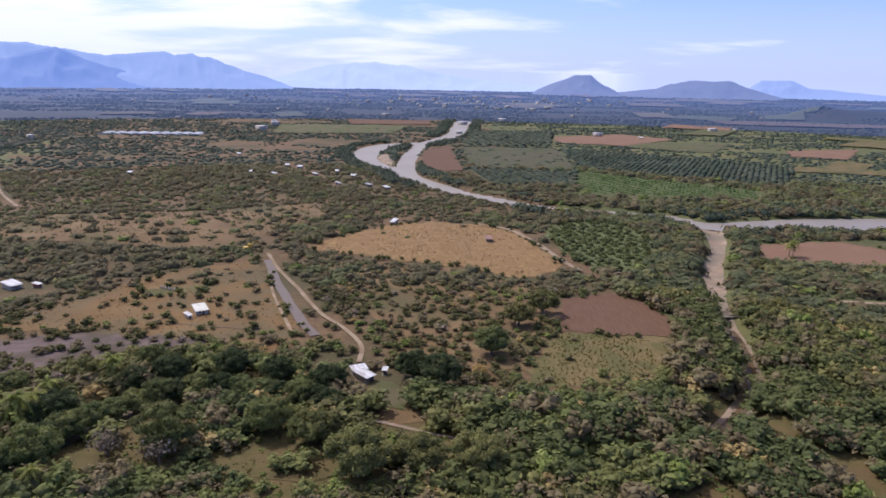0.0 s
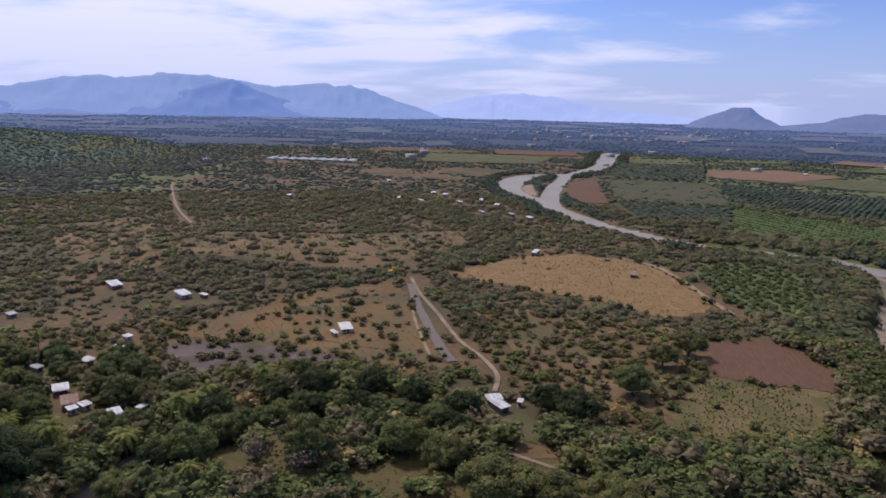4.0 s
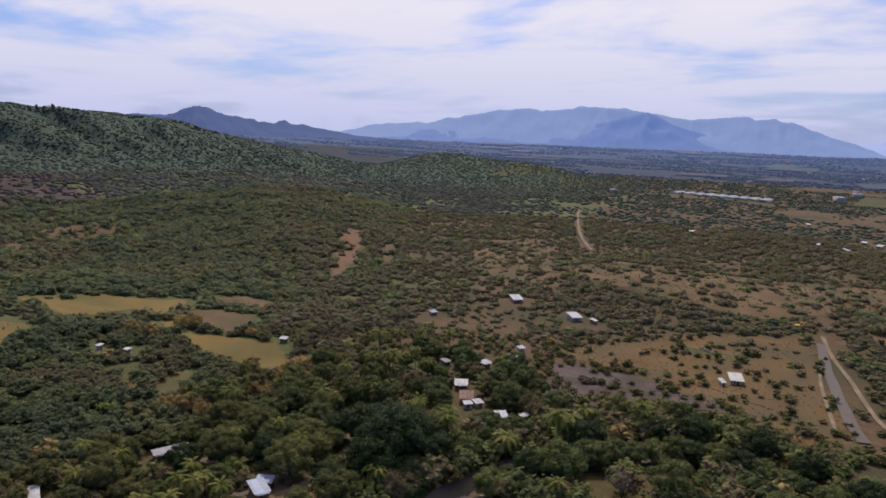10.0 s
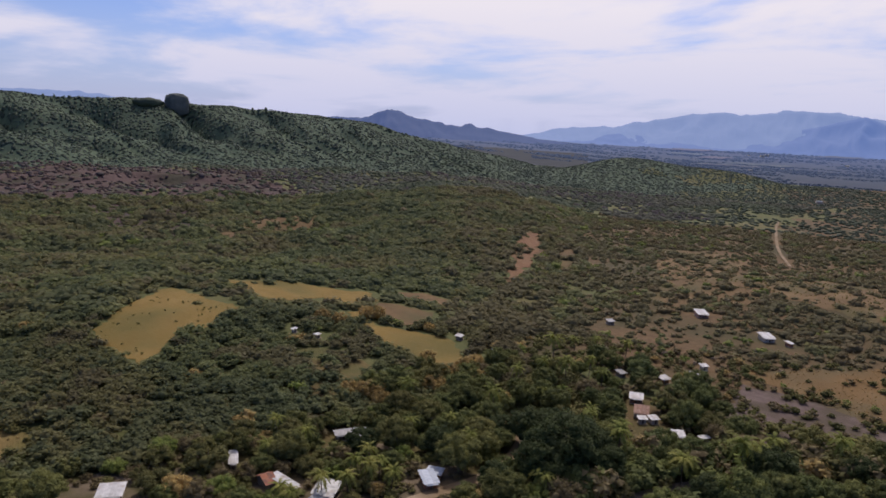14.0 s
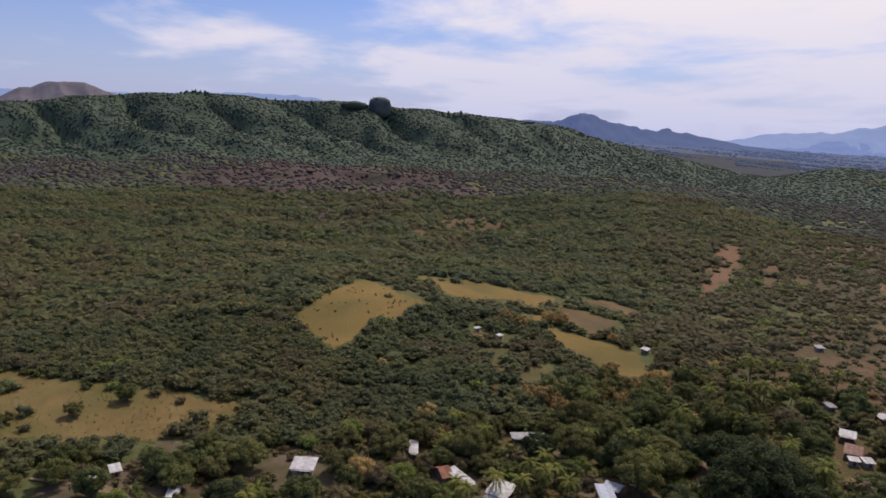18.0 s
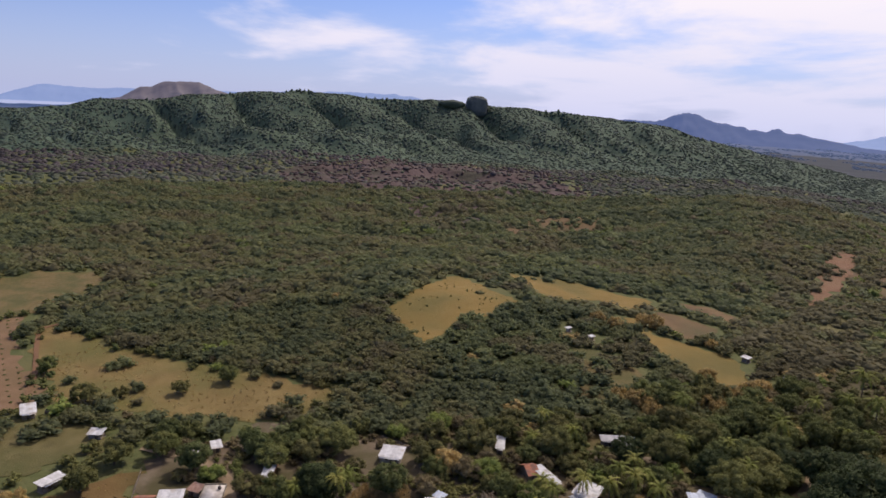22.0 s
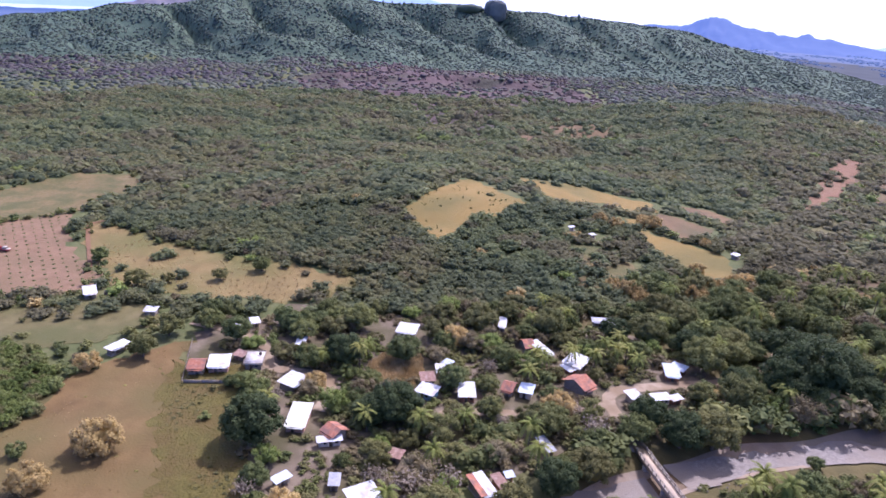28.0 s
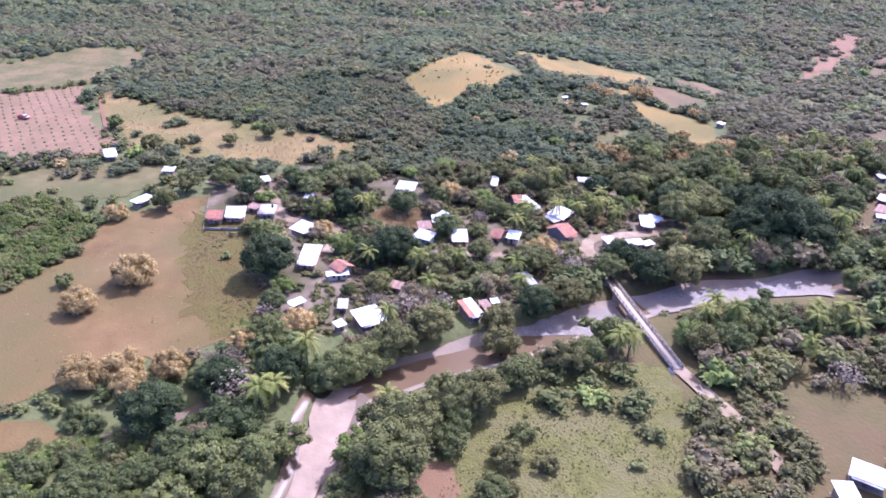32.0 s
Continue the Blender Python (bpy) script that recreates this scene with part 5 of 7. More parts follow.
# sparse scrub in the country behind the flight
x, y = jitter(-700, 900, -900, 700, 9.0)
r = np.hypot(x, y)
keep = ~in_view(x, y) & (r < 760) & (RNG.rand(len(x)) < 0.7)
x, y = x[keep], y[keep]
keep = RNG.rand(len(x)) < plant_density(x, y)
x, y = x[keep], y[keep]
k = species(x, y)
for i, (nm, mt, lb) in enumerate(KINDS):
    m = k == i
    scatter(nm, np.stack([x[m], y[m]], 1), RNG.uniform(1.6, 4.2, m.sum()), T_FAR, mt, lb, "scrub")

# far belt: plain and mountain side
x, y = jitter(-1780, 1500, -900, 1720, 6.6)
r = np.hypot(x, y)
az = np.degrees(np.arctan2(-x, y))
woods = (az + 16 * (fbm(x / 160, y / 160, 44, 3) - 0.5) > 37) | (np.hypot(x + 890, y - 1090) < 300)
keep = in_view(x, y) & (r >= 880) & (r < np.where(az > 46, 1700, 1720))
x, y, az, r, woods = x[keep], y[keep], az[keep], r[keep], woods[keep]
keep = RNG.rand(len(x)) < plant_density(x, y) * np.where(woods, 0.95, 0.8 * sstep(0.28, 0.5, fbm(x / 130, y / 60, 14, 3)))
x, y, az, r, woods = x[keep], y[keep], az[keep], r[keep], woods[keep]
size = RNG.uniform(2.3, 4.9, len(x)) * np.where(woods, 1.0, 0.95)
ridge = woods & (r >= 1235)
hill = woods & ~ridge
rest = ~woods
mixed = fbm(x / 210, y / 210, 46, 3) + 0.12 * RNG.randn(len(x)) - 0.16 * np.exp(-((x + 704) ** 2 + (y - 493) ** 2) / 200 ** 2)
thorn = hill & (inside(BENCH[0], x + 60 * (mixed - 0.5), y) | inside(BENCH[1], x, y) | (np.hypot((x + 930) / 1.6, y - 160) < 190 * (0.4 + mixed))) & (RNG.rand(len(x)) < 0.8)
dry = hill & ~thorn & (mixed > 0.62)
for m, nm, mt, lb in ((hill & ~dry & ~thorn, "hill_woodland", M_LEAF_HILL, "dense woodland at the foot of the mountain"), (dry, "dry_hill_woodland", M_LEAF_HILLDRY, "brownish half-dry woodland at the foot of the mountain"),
                      (thorn, "thorn_scrub", M_LEAF_THORN, "purple-brown leafless thorn scrub on the rocky bench"), (ridge, "ridge_woodland", M_LEAF_RIDGE, "green woodland on the mountain side, tinted blue for haze"),
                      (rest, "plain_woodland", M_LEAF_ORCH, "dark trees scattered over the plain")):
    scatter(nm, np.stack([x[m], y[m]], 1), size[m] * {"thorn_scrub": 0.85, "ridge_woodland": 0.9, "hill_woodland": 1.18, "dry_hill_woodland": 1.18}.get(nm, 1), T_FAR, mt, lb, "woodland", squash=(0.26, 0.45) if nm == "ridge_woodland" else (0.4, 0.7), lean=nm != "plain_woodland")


x, y = jitter(-2600, 1800, 900, 2700, 15)
r, az = np.hypot(x, y), np.degrees(np.arctan2(-x, y))
keep = (az > -38) & (az < 60) & (r > 1720) & (r < 2650) & (fbm(x / 200, y / 70, 17, 3) > 0.5) & ((az < 46) | (r > 2100))
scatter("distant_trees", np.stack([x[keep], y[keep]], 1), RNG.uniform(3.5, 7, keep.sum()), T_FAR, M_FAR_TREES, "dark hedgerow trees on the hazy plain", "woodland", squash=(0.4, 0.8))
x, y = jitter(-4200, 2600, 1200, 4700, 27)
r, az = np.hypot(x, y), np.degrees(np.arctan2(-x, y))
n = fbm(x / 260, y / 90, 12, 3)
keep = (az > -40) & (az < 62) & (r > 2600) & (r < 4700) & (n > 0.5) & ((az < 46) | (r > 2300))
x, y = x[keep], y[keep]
scatter("distant_trees", np.stack([x, y], 1), RNG.uniform(5, 10, len(x)), T_FAR, M_FAR_TREES, "tree belts on the far plain, tinted blue-grey by haze", "woodland", squash=(0.4, 0.7))


def orchard(name, poly, row, gap, turn, size, mat, label, templates=T_MID, wobble=0.08):
    """Trees in straight rows over a field."""
    p = np.asarray(poly, float)
    c, s = math.cos(radians(turn)), math.sin(radians(turn))
    u = p @ np.array([[c, -s], [s, c]])
    gx, gy = np.meshgrid(np.arange(u[:, 0].min(), u[:, 0].max(), row), np.arange(u[:, 1].min(), u[:, 1].max(), gap))
    q = np.stack([gx.ravel(), gy.ravel()], 1) + RNG.uniform(-wobble, wobble, (gx.size, 2)) * gap
    q = q @ np.array([[c, s], [-s, c]])
    q = q[inside(p, q[:, 0], q[:, 1])]
    scatter(name, q, size * RNG.uniform(0.85, 1.15, len(q)), templates, mat, label, "orchard")


orchard("young_orchard", [(167, 844), (324, 717), (302, 666), (150, 680), (147, 752)], 11, 5.0, 28, 2.5, M_LEAF_YOUNG, "young orchard in bright green rows")
orchard("orchard", [(58, 1396), (223, 1435), (180, 1146), (38, 1119)], 14, 10, 8, 5.0, M_LEAF_ORCH, "dark green orchard in rows", T_FAR)
orchard("orchard", [(30, 849), (164, 843), (143, 732), (55, 733)], 10.5, 7.5, 10, 4.0, M_LEAF_ORCH, "dark green orchard in rows", T_FAR)
orchard("orchard", [(186, 1104), (459, 912), (368, 748), (176, 870)], 10.5, 8, 28, 4.1, M_LEAF_ORCH, "wide dark green orchard in rows", T_FAR)
orchard("grove", [(78, 500), (102, 543), (135, 542), (153, 503), (133, 435), (104, 400), (86, 428)], 7.5, 6.2, 20, 3.0, M_LEAF_DARK, "dense green grove by the river", wobble=0.3)
orchard("island_trees", [(-84, 985), (-73, 1055), (-60, 1075), (-60, 1000)], 8, 8, 15, 4.0, M_LEAF_ORCH, "trees on the river island", T_FAR)
orchard("saplings", [(-348, -170), (-368, -144), (-342, -139), (-308, -126), (-285, -112), (-268, -98), (-254, -109), (-254, -150), (-262, -205), (-346, -220)], 6.2, 4.2, 24, 0.78, M_LEAF_DARK, "rows of small saplings on red soil")

# trees along both banks of the broad river
for line_, w_ in ((BIG_F, BIG_W), (SIDE_F, SIDE_W)):
    t_ = np.gradient(line_, axis=0)
    t_ /= np.linalg.norm(t_, axis=1)[:, None]
    n_ = np.stack([-t_[:, 1], t_[:, 0]], 1)
    half_ = np.interp(np.linspace(0, 1, len(line_)), np.linspace(0, 1, len(w_)), w_)[:, None] / 2
    pts_ = []
    for side_ in (-1, 1):
        for row_ in (7, 14, 21):
            q_ = refine(line_ + side_ * n_ * (half_ + row_), 7)
            pts_.append(q_ + RNG.uniform(-3, 3, q_.shape))
    pts_ = np.vstack(pts_)
    d1_, s1_ = along(BIG_F, pts_[:, 0], pts_[:, 1])
    d2_, s2_ = along(SIDE_F, pts_[:, 0], pts_[:, 1])
    dry_ = (d1_ > np.interp(s1_, np.linspace(0, 1, len(BIG_W)), BIG_W) / 2 + 4) & (d2_ > np.interp(s2_, np.linspace(0, 1, len(SIDE_W)), SIDE_W) / 2 + 4)
    d3_, _ = along(CREEK_F, pts_[:, 0], pts_[:, 1])
    ok_ = dry_ & (d3_ > 16) & (plant_density(pts_[:, 0], pts_[:, 1]) > 0.1) & (fbm(pts_[:, 0] / 60, pts_[:, 1] / 60, 91, 2) > 0.36)
    scatter("riverside_trees", pts_[ok_], RNG.uniform(3.0, 6.0, ok_.sum()), T_MID, M_LEAF_ORCH, "dark trees along the river bank", "woodland")

# ---- mountains ----


def mountain(name, profile, dist, depth, mat, label, base=0.0, rough=0.1, fine=0.12):
    """A range along a skyline of (degrees left of north, degrees above the eye's level), with spurs down to the plain."""
    prof = sorted(profile)
    A = np.arange(prof[0][0] - 0.5, prof[-1][0] + 0.5, fine)
    el = np.interp(A, [p[0] for p in prof], [p[1] for p in prof])
    top = 112 + dist * np.tan(np.radians(el))
    edge = np.minimum(sstep(A[0], A[0] + 0.6, A), 1 - sstep(A[-1] - 0.6, A[-1], A))
    rows = np.concatenate([np.linspace(-1, 0, 16), [0.25, 0.6]])
    V = []
    for q in rows:
        R = dist + q * depth
        X, Y = -R * np.sin(np.radians(A)), R * np.cos(np.radians(A))
        s = 1 - np.abs(q) ** 0.85 if q <= 0 else 1 - q
        h = np.maximum(top - base, 2) * edge
        wp = 0.8 * (fbm(X / 300, Y / 300, 6, 3) - 0.5)
        sp = fbm(A / 2.2 + wp, np.full(A.shape, q * 1.3), 3, 4, True) - 0.6
        z = base - 12 + (h + 12) * np.clip(s + 0.75 * sp * s * (1 - s) * 2.2, 0, 1.0) + rough * 150 * (fbm(A / 0.8, np.full(A.shape, 0.3), 8, 5) - 0.5) * np.clip(h / 60, 0.2, 1.5) * edge * (q == 0)
        V.append(np.stack([X, Y, z], -1))
    V = np.array(V)
    n, m = V.shape[:2]
    i, j = np.meshgrid(np.arange(n - 1), np.arange(m - 1), indexing="ij")
    F = np.stack([i * m + j, (i + 1) * m + j, (i + 1) * m + j + 1, i * m + j + 1], -1).reshape(-1, 4)[:, ::-1]
    return tagged(new(name, mesh_of(name, V.reshape(-1, 3), F, mat, True)), label, "mountain", kind="structure")


# blue haze of the distance is put into the emission of each mountain material
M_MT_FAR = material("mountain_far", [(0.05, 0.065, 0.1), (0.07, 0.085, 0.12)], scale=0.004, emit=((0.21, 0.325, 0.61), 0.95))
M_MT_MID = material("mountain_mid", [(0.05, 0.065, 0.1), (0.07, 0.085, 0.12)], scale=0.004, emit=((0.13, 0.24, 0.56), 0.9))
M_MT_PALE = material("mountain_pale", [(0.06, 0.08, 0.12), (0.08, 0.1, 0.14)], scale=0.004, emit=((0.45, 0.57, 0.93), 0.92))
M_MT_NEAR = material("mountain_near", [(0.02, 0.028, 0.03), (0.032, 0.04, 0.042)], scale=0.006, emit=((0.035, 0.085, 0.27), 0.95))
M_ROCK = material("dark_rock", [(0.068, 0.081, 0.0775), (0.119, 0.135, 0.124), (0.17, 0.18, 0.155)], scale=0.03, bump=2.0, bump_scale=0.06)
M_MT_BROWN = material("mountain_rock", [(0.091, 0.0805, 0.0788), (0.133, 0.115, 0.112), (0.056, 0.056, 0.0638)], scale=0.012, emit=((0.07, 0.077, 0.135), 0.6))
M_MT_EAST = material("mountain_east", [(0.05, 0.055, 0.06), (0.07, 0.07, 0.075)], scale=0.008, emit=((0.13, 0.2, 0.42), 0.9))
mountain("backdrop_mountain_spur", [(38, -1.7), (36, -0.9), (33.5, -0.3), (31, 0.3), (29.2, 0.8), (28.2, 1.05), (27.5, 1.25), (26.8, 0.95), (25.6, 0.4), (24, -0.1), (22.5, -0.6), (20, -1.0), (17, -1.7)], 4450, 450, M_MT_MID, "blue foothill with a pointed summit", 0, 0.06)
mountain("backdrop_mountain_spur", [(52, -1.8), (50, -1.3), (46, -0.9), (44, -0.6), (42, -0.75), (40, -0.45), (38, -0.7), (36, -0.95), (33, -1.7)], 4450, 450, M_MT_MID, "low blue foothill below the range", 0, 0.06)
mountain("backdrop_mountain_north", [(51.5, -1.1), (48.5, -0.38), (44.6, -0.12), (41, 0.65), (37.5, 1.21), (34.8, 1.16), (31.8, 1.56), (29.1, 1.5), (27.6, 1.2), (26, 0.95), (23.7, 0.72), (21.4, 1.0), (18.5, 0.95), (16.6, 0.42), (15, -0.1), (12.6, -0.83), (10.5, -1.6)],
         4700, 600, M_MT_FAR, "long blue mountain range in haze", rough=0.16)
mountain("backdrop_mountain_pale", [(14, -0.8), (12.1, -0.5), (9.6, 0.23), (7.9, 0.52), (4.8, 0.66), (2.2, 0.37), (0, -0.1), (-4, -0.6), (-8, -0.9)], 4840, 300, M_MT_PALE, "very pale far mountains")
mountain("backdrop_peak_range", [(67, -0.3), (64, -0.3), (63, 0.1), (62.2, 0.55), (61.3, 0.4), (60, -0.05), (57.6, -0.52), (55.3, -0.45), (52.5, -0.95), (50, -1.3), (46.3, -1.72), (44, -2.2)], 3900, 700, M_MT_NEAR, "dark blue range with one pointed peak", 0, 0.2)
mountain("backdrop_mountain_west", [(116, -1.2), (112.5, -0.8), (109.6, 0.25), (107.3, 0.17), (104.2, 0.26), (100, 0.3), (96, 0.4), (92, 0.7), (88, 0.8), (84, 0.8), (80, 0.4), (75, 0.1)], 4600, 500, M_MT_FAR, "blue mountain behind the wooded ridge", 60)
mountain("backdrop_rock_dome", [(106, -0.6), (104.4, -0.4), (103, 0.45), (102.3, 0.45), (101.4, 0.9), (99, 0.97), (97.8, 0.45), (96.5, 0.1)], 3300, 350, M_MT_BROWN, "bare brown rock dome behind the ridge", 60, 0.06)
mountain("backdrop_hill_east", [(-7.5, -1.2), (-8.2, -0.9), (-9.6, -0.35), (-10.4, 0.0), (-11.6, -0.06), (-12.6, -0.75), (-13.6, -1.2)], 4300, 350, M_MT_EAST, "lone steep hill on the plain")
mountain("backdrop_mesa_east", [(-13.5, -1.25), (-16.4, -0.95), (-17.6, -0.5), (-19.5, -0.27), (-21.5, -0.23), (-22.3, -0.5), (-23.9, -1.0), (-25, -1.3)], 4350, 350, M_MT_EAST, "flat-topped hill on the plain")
# pale haze again put into the emission
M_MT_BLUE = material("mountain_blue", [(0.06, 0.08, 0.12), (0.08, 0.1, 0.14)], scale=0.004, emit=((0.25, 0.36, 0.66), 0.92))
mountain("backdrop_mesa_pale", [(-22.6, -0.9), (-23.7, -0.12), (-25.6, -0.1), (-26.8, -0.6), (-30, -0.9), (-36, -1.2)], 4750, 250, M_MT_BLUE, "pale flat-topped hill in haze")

# rock tower on the ridge
v, f = ico(77, 4, 0.05)
ang = np.radians(77.85)
RT = 1635
v = np.sign(v) * np.abs(v) ** np.array([0.7, 0.7, 0.6]) * np.array([22, 24, 23]) + 1.3 * np.stack([wave(v[:, 0] * 30, v[:, 1] * 30, 14, i) for i in (51, 52, 53)], 1)
v = v + np.array([-RT * math.sin(ang), RT * math.cos(ang), 117])
tagged(new("rock_tower", mesh_of("rock_tower", v, f, M_ROCK, True)), "dark blocky rock tower on the ridge", "rock", kind="structure")
v, f = ico(78, 3, 0.1)
ang = np.radians(79.8)
v = v * np.array([22, 30, 10]) + np.array([-RT * math.sin(ang), RT * math.cos(ang), 119])
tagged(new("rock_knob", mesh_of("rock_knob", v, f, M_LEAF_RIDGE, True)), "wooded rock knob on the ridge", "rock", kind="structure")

# ---- single trees ----


def part(name, me, parent, label="", at=None):
    """One mesh object under a thing or a part."""
    ob = new(name, me)
    ob.parent = parent
    if at is not None:
        ob.matrix_basis = at
    return tagged(ob, label) if label else ob


def tube(points, radii, sides=6):
    """A tapered round stem along points: verts and triangles."""
    P, V, F = np.asarray(points, float), [], []
    for i, p in enumerate(P):
        d = P[min(i + 1, len(P) - 1)] - P[max(i - 1, 0)]
        d = d / (np.linalg.norm(d) + 1e-9)
        u = np.cross(d, (0.3, 1, 0.2))
        u /= np.linalg.norm(u)
        w = np.cross(d, u)
        for k in range(sides):
            a = 6.283 * k / sides
            V.append(p + radii[i] * (math.cos(a) * u + math.sin(a) * w))
    for i in range(len(P) - 1):
        for k in range(sides):
            a, b, c, e = i * sides + k, i * sides + (k + 1) % sides, (i + 1) * sides + k, (i + 1) * sides + (k + 1) % sides
            F += [(a, b, e), (a, e, c)]
    return np.array(V), np.array(F)


def stem(seed, limbs=5):
    rg = np.random.RandomState(seed)
    fork = 0.32
    parts = [tube([(0, 0, -0.05), (0.02, 0, 0.15), (0.0, 0.02, fork)], [0.085, 0.065, 0.055])]
    for i in range(limbs):
        a = i * 6.283 / limbs + rg.rand() * 0.7
        q = 0.45 + 0.25 * rg.rand()
        parts.append(tube([(0, 0.02, fork - 0.03), (0.5 * q * math.cos(a), 0.5 * q * math.sin(a), fork + 0.2), (q * math.cos(a), q * math.sin(a), fork + 0.35 + 0.3 * rg.rand())], [0.045, 0.03, 0.012], 5))
    return join(parts)


def twigs(seed, n=9, depth=2):
    """Bare branches: limbs that fork into thin twigs."""
    rg = np.random.RandomState(seed)
    parts = []

    def grow(p, d, length, rad, left):
        q = p + d * length
        parts.append(tube([p, p + d * length * 0.5 + 0.03 * rg.randn(3), q], [rad, rad * 0.75, rad * 0.4], 4))
        if left:
            for _ in range(3 if left > 1 else 4):
                e = d + 0.55 * rg.randn(3)
                e[2] = abs(e[2]) * 0.7 + 0.2
                grow(q, e / np.linalg.norm(e), length * 0.6, rad * 0.45, left - 1)
    for i in range(n):
        a = 6.283 * i / n + rg.rand() * 0.5
        d = np.array([math.cos(a) * 0.75, math.sin(a) * 0.75, 0.8])
        grow(np.array([0, 0, 0.28]), d / np.linalg.norm(d), 0.42, 0.035, depth)
    return join(parts)


def make_tree(kind, seed, mat, label, lobes, n, size, flat, solid=1.0):
    ob = tagged(new(kind), label, "tree", "trees of the village")
    part("trunk", mesh_of("trunk", *stem(seed), M_BARK), ob)
    part("crown", mesh_of("crown", *crown(seed + 50, lobes, n, size, flat=flat, solid=solid), mat, True), ob)
    ob.matrix_basis = pose(0, 0, -60)
    return ob


PROTO = {
    "green": [make_tree("broadleaf_tree", s, M_LEAF_GREEN, "broad green tree with a lobed crown", 16, 2600, 0.07, 0.7) for s in (1, 2, 3, 4)],
    "green_big": [make_tree("broadleaf_tree", s, M_LEAF_GREEN, "large green tree with a wide lobed crown", 34, 5400, 0.052, 0.7, 1.2) for s in (21, 22, 23)],
    "dark_big": [make_tree("mango_tree", s, M_LEAF_MANGO, "large dense dark green tree with a heavy crown", 40, 7000, 0.05, 0.72, 1.25) for s in (24, 25, 26)],
    "lime": [make_tree("broadleaf_tree", s, M_LEAF_LIME, "fresh yellow-green tree with a lobed crown", 13, 2300, 0.07, 0.66) for s in (15, 16)],
    "brown": [make_tree("half_bare_tree", s, M_LEAF_BROWN, "brown half-bare tree with a thin crown", 11, 1500, 0.062, 0.6) for s in (17, 18)],
    "dark": [make_tree("mango_tree", s, M_LEAF_DARK, "dense dark green tree with a heavy round crown", 22, 3200, 0.066, 0.78, 1.25) for s in (5, 6, 7)],
    "olive": [make_tree("thorn_tree", s, M_LEAF_OLIVE, "olive half-dry tree with a loose crown", 13, 2200, 0.07, 0.62) for s in (8, 9)],
    "yellow": [make_tree("flowering_tree", s, M_LEAF_DRY, "straw-yellow flowering tree with a rounded crown", 30, 4200, 0.052, 0.62, 1.15) for s in (10, 11, 12)],
}
bare = []
for s in (13, 14):
    ob = tagged(new("bare_tree"), "grey leafless tree with fine spreading twigs", "tree", "trees of the village")
    part("trunk", mesh_of("trunk", *stem(s), M_LEAF_GREY), ob)
    part("branch_work", mesh_of("branches", *twigs(s), M_LEAF_GREY), ob)
    rg = np.random.RandomState(s)
    part("twig_spray", mesh_of("twigs", *leaf_tris(np.array([(0.4 * math.cos(a), 0.4 * math.sin(a), 0.75) for a in range(7)]), np.full((7, 3), 0.42), 260, 0.09, rg), M_LEAF_GREY), ob)["kind"] = "stuff"
    bare.append(ob)
PROTO["bare"] = bare


def frond(seed):
    """One drooping palm leaf with leaflets on both sides, along x."""
    rg = np.random.RandomState(seed)
    V, F = [], []
    n = 11
    mid = [np.array([t * (1 - 0.12 * t), 0, 0.42 * t - 0.85 * t * t]) for t in np.linspace(0, 1.15, n)]
    for i in range(n - 1):
        a, b = mid[i], mid[i + 1]
        wide = 0.26 * math.sin(math.pi * min(0.97, (i + 1.2) / n)) ** 0.6
        for side in (-1, 1):
            tip = (a + b) / 2 + np.array([0.1, side * wide, -0.12 - 0.06 * rg.rand()])
            k = len(V)
            V += [a, b + (b - a) * 0.1, tip]
            F.append((k, k + 1, k + 2))
    t = tube(mid, np.linspace(0.018, 0.006, n), 3)
    return join([(np.array(V), np.array(F)), t])


FRONDS = [mesh_of("frond", *frond(s), M_PALM) for s in (1, 2, 3)]


def make_palm(seed):
    rg = np.random.RandomState(seed)
    ob = tagged(new("palm_tree"), "tall coconut palm with drooping fronds", "palm tree", "palms of the village")
    top = np.array([0.12 * rg.randn(), 0.12 * rg.randn(), 1.75])
    part("trunk", mesh_of("trunk", *tube([(0, 0, -0.1), top * (0.3, 0.3, 0.35), top * (0.7, 0.7, 0.7), top], [0.07, 0.05, 0.045, 0.04], 7), M_BARK), ob)
    for i in range(18):
        a = i * 2.4
        part("frond", FRONDS[i % 3], ob, at=Matrix.Translation(top) @ pose(0, 0, 0, 0, -50 + 68 * (i / 18) + rg.uniform(-8, 8), math.degrees(a)) @ Matrix.Scale(rg.uniform(0.85, 1.1), 4))
    return ob


PROTO["palm"] = [make_palm(s) for s in (1, 2, 3, 4)]
PLANTED = 0


def plant(kind, x, y, r):
    """Sets one tree; the first of each model is the model itself."""
    global PLANTED
    PLANTED += 1
    rg = random.Random(PLANTED)
    kind = kind + "_big" if kind in ("green", "dark") and r > 5.5 and math.hypot(x, y) < 260 else kind
    ob = PROTO[kind][PLANTED % len(PROTO[kind])]
    z = float(height(x, y))
    r = r * (0.8 if kind == "palm" else 1.0 if kind == "dark_big" else 1.08)
    tall = r * (rg.uniform(1.2, 1.35) if kind == "yellow" else rg.uniform(0.95, 1.15) if kind != "palm" else rg.uniform(1.1, 1.5))
    m = pose(x, y, z - (0.28 * r if kind == "yellow" else 0.05), 0, 0, rg.uniform(0, 360)) @ Matrix.Diagonal((r, r, tall, 1))
    if not ob.get("set"):
        ob["set"] = 1
        ob.matrix_basis = m
        return ob
    return copy_thing(ob, m @ Matrix.Diagonal((1 / ob.scale[0], 1 / ob.scale[1], 1 / ob.scale[2], 1)))


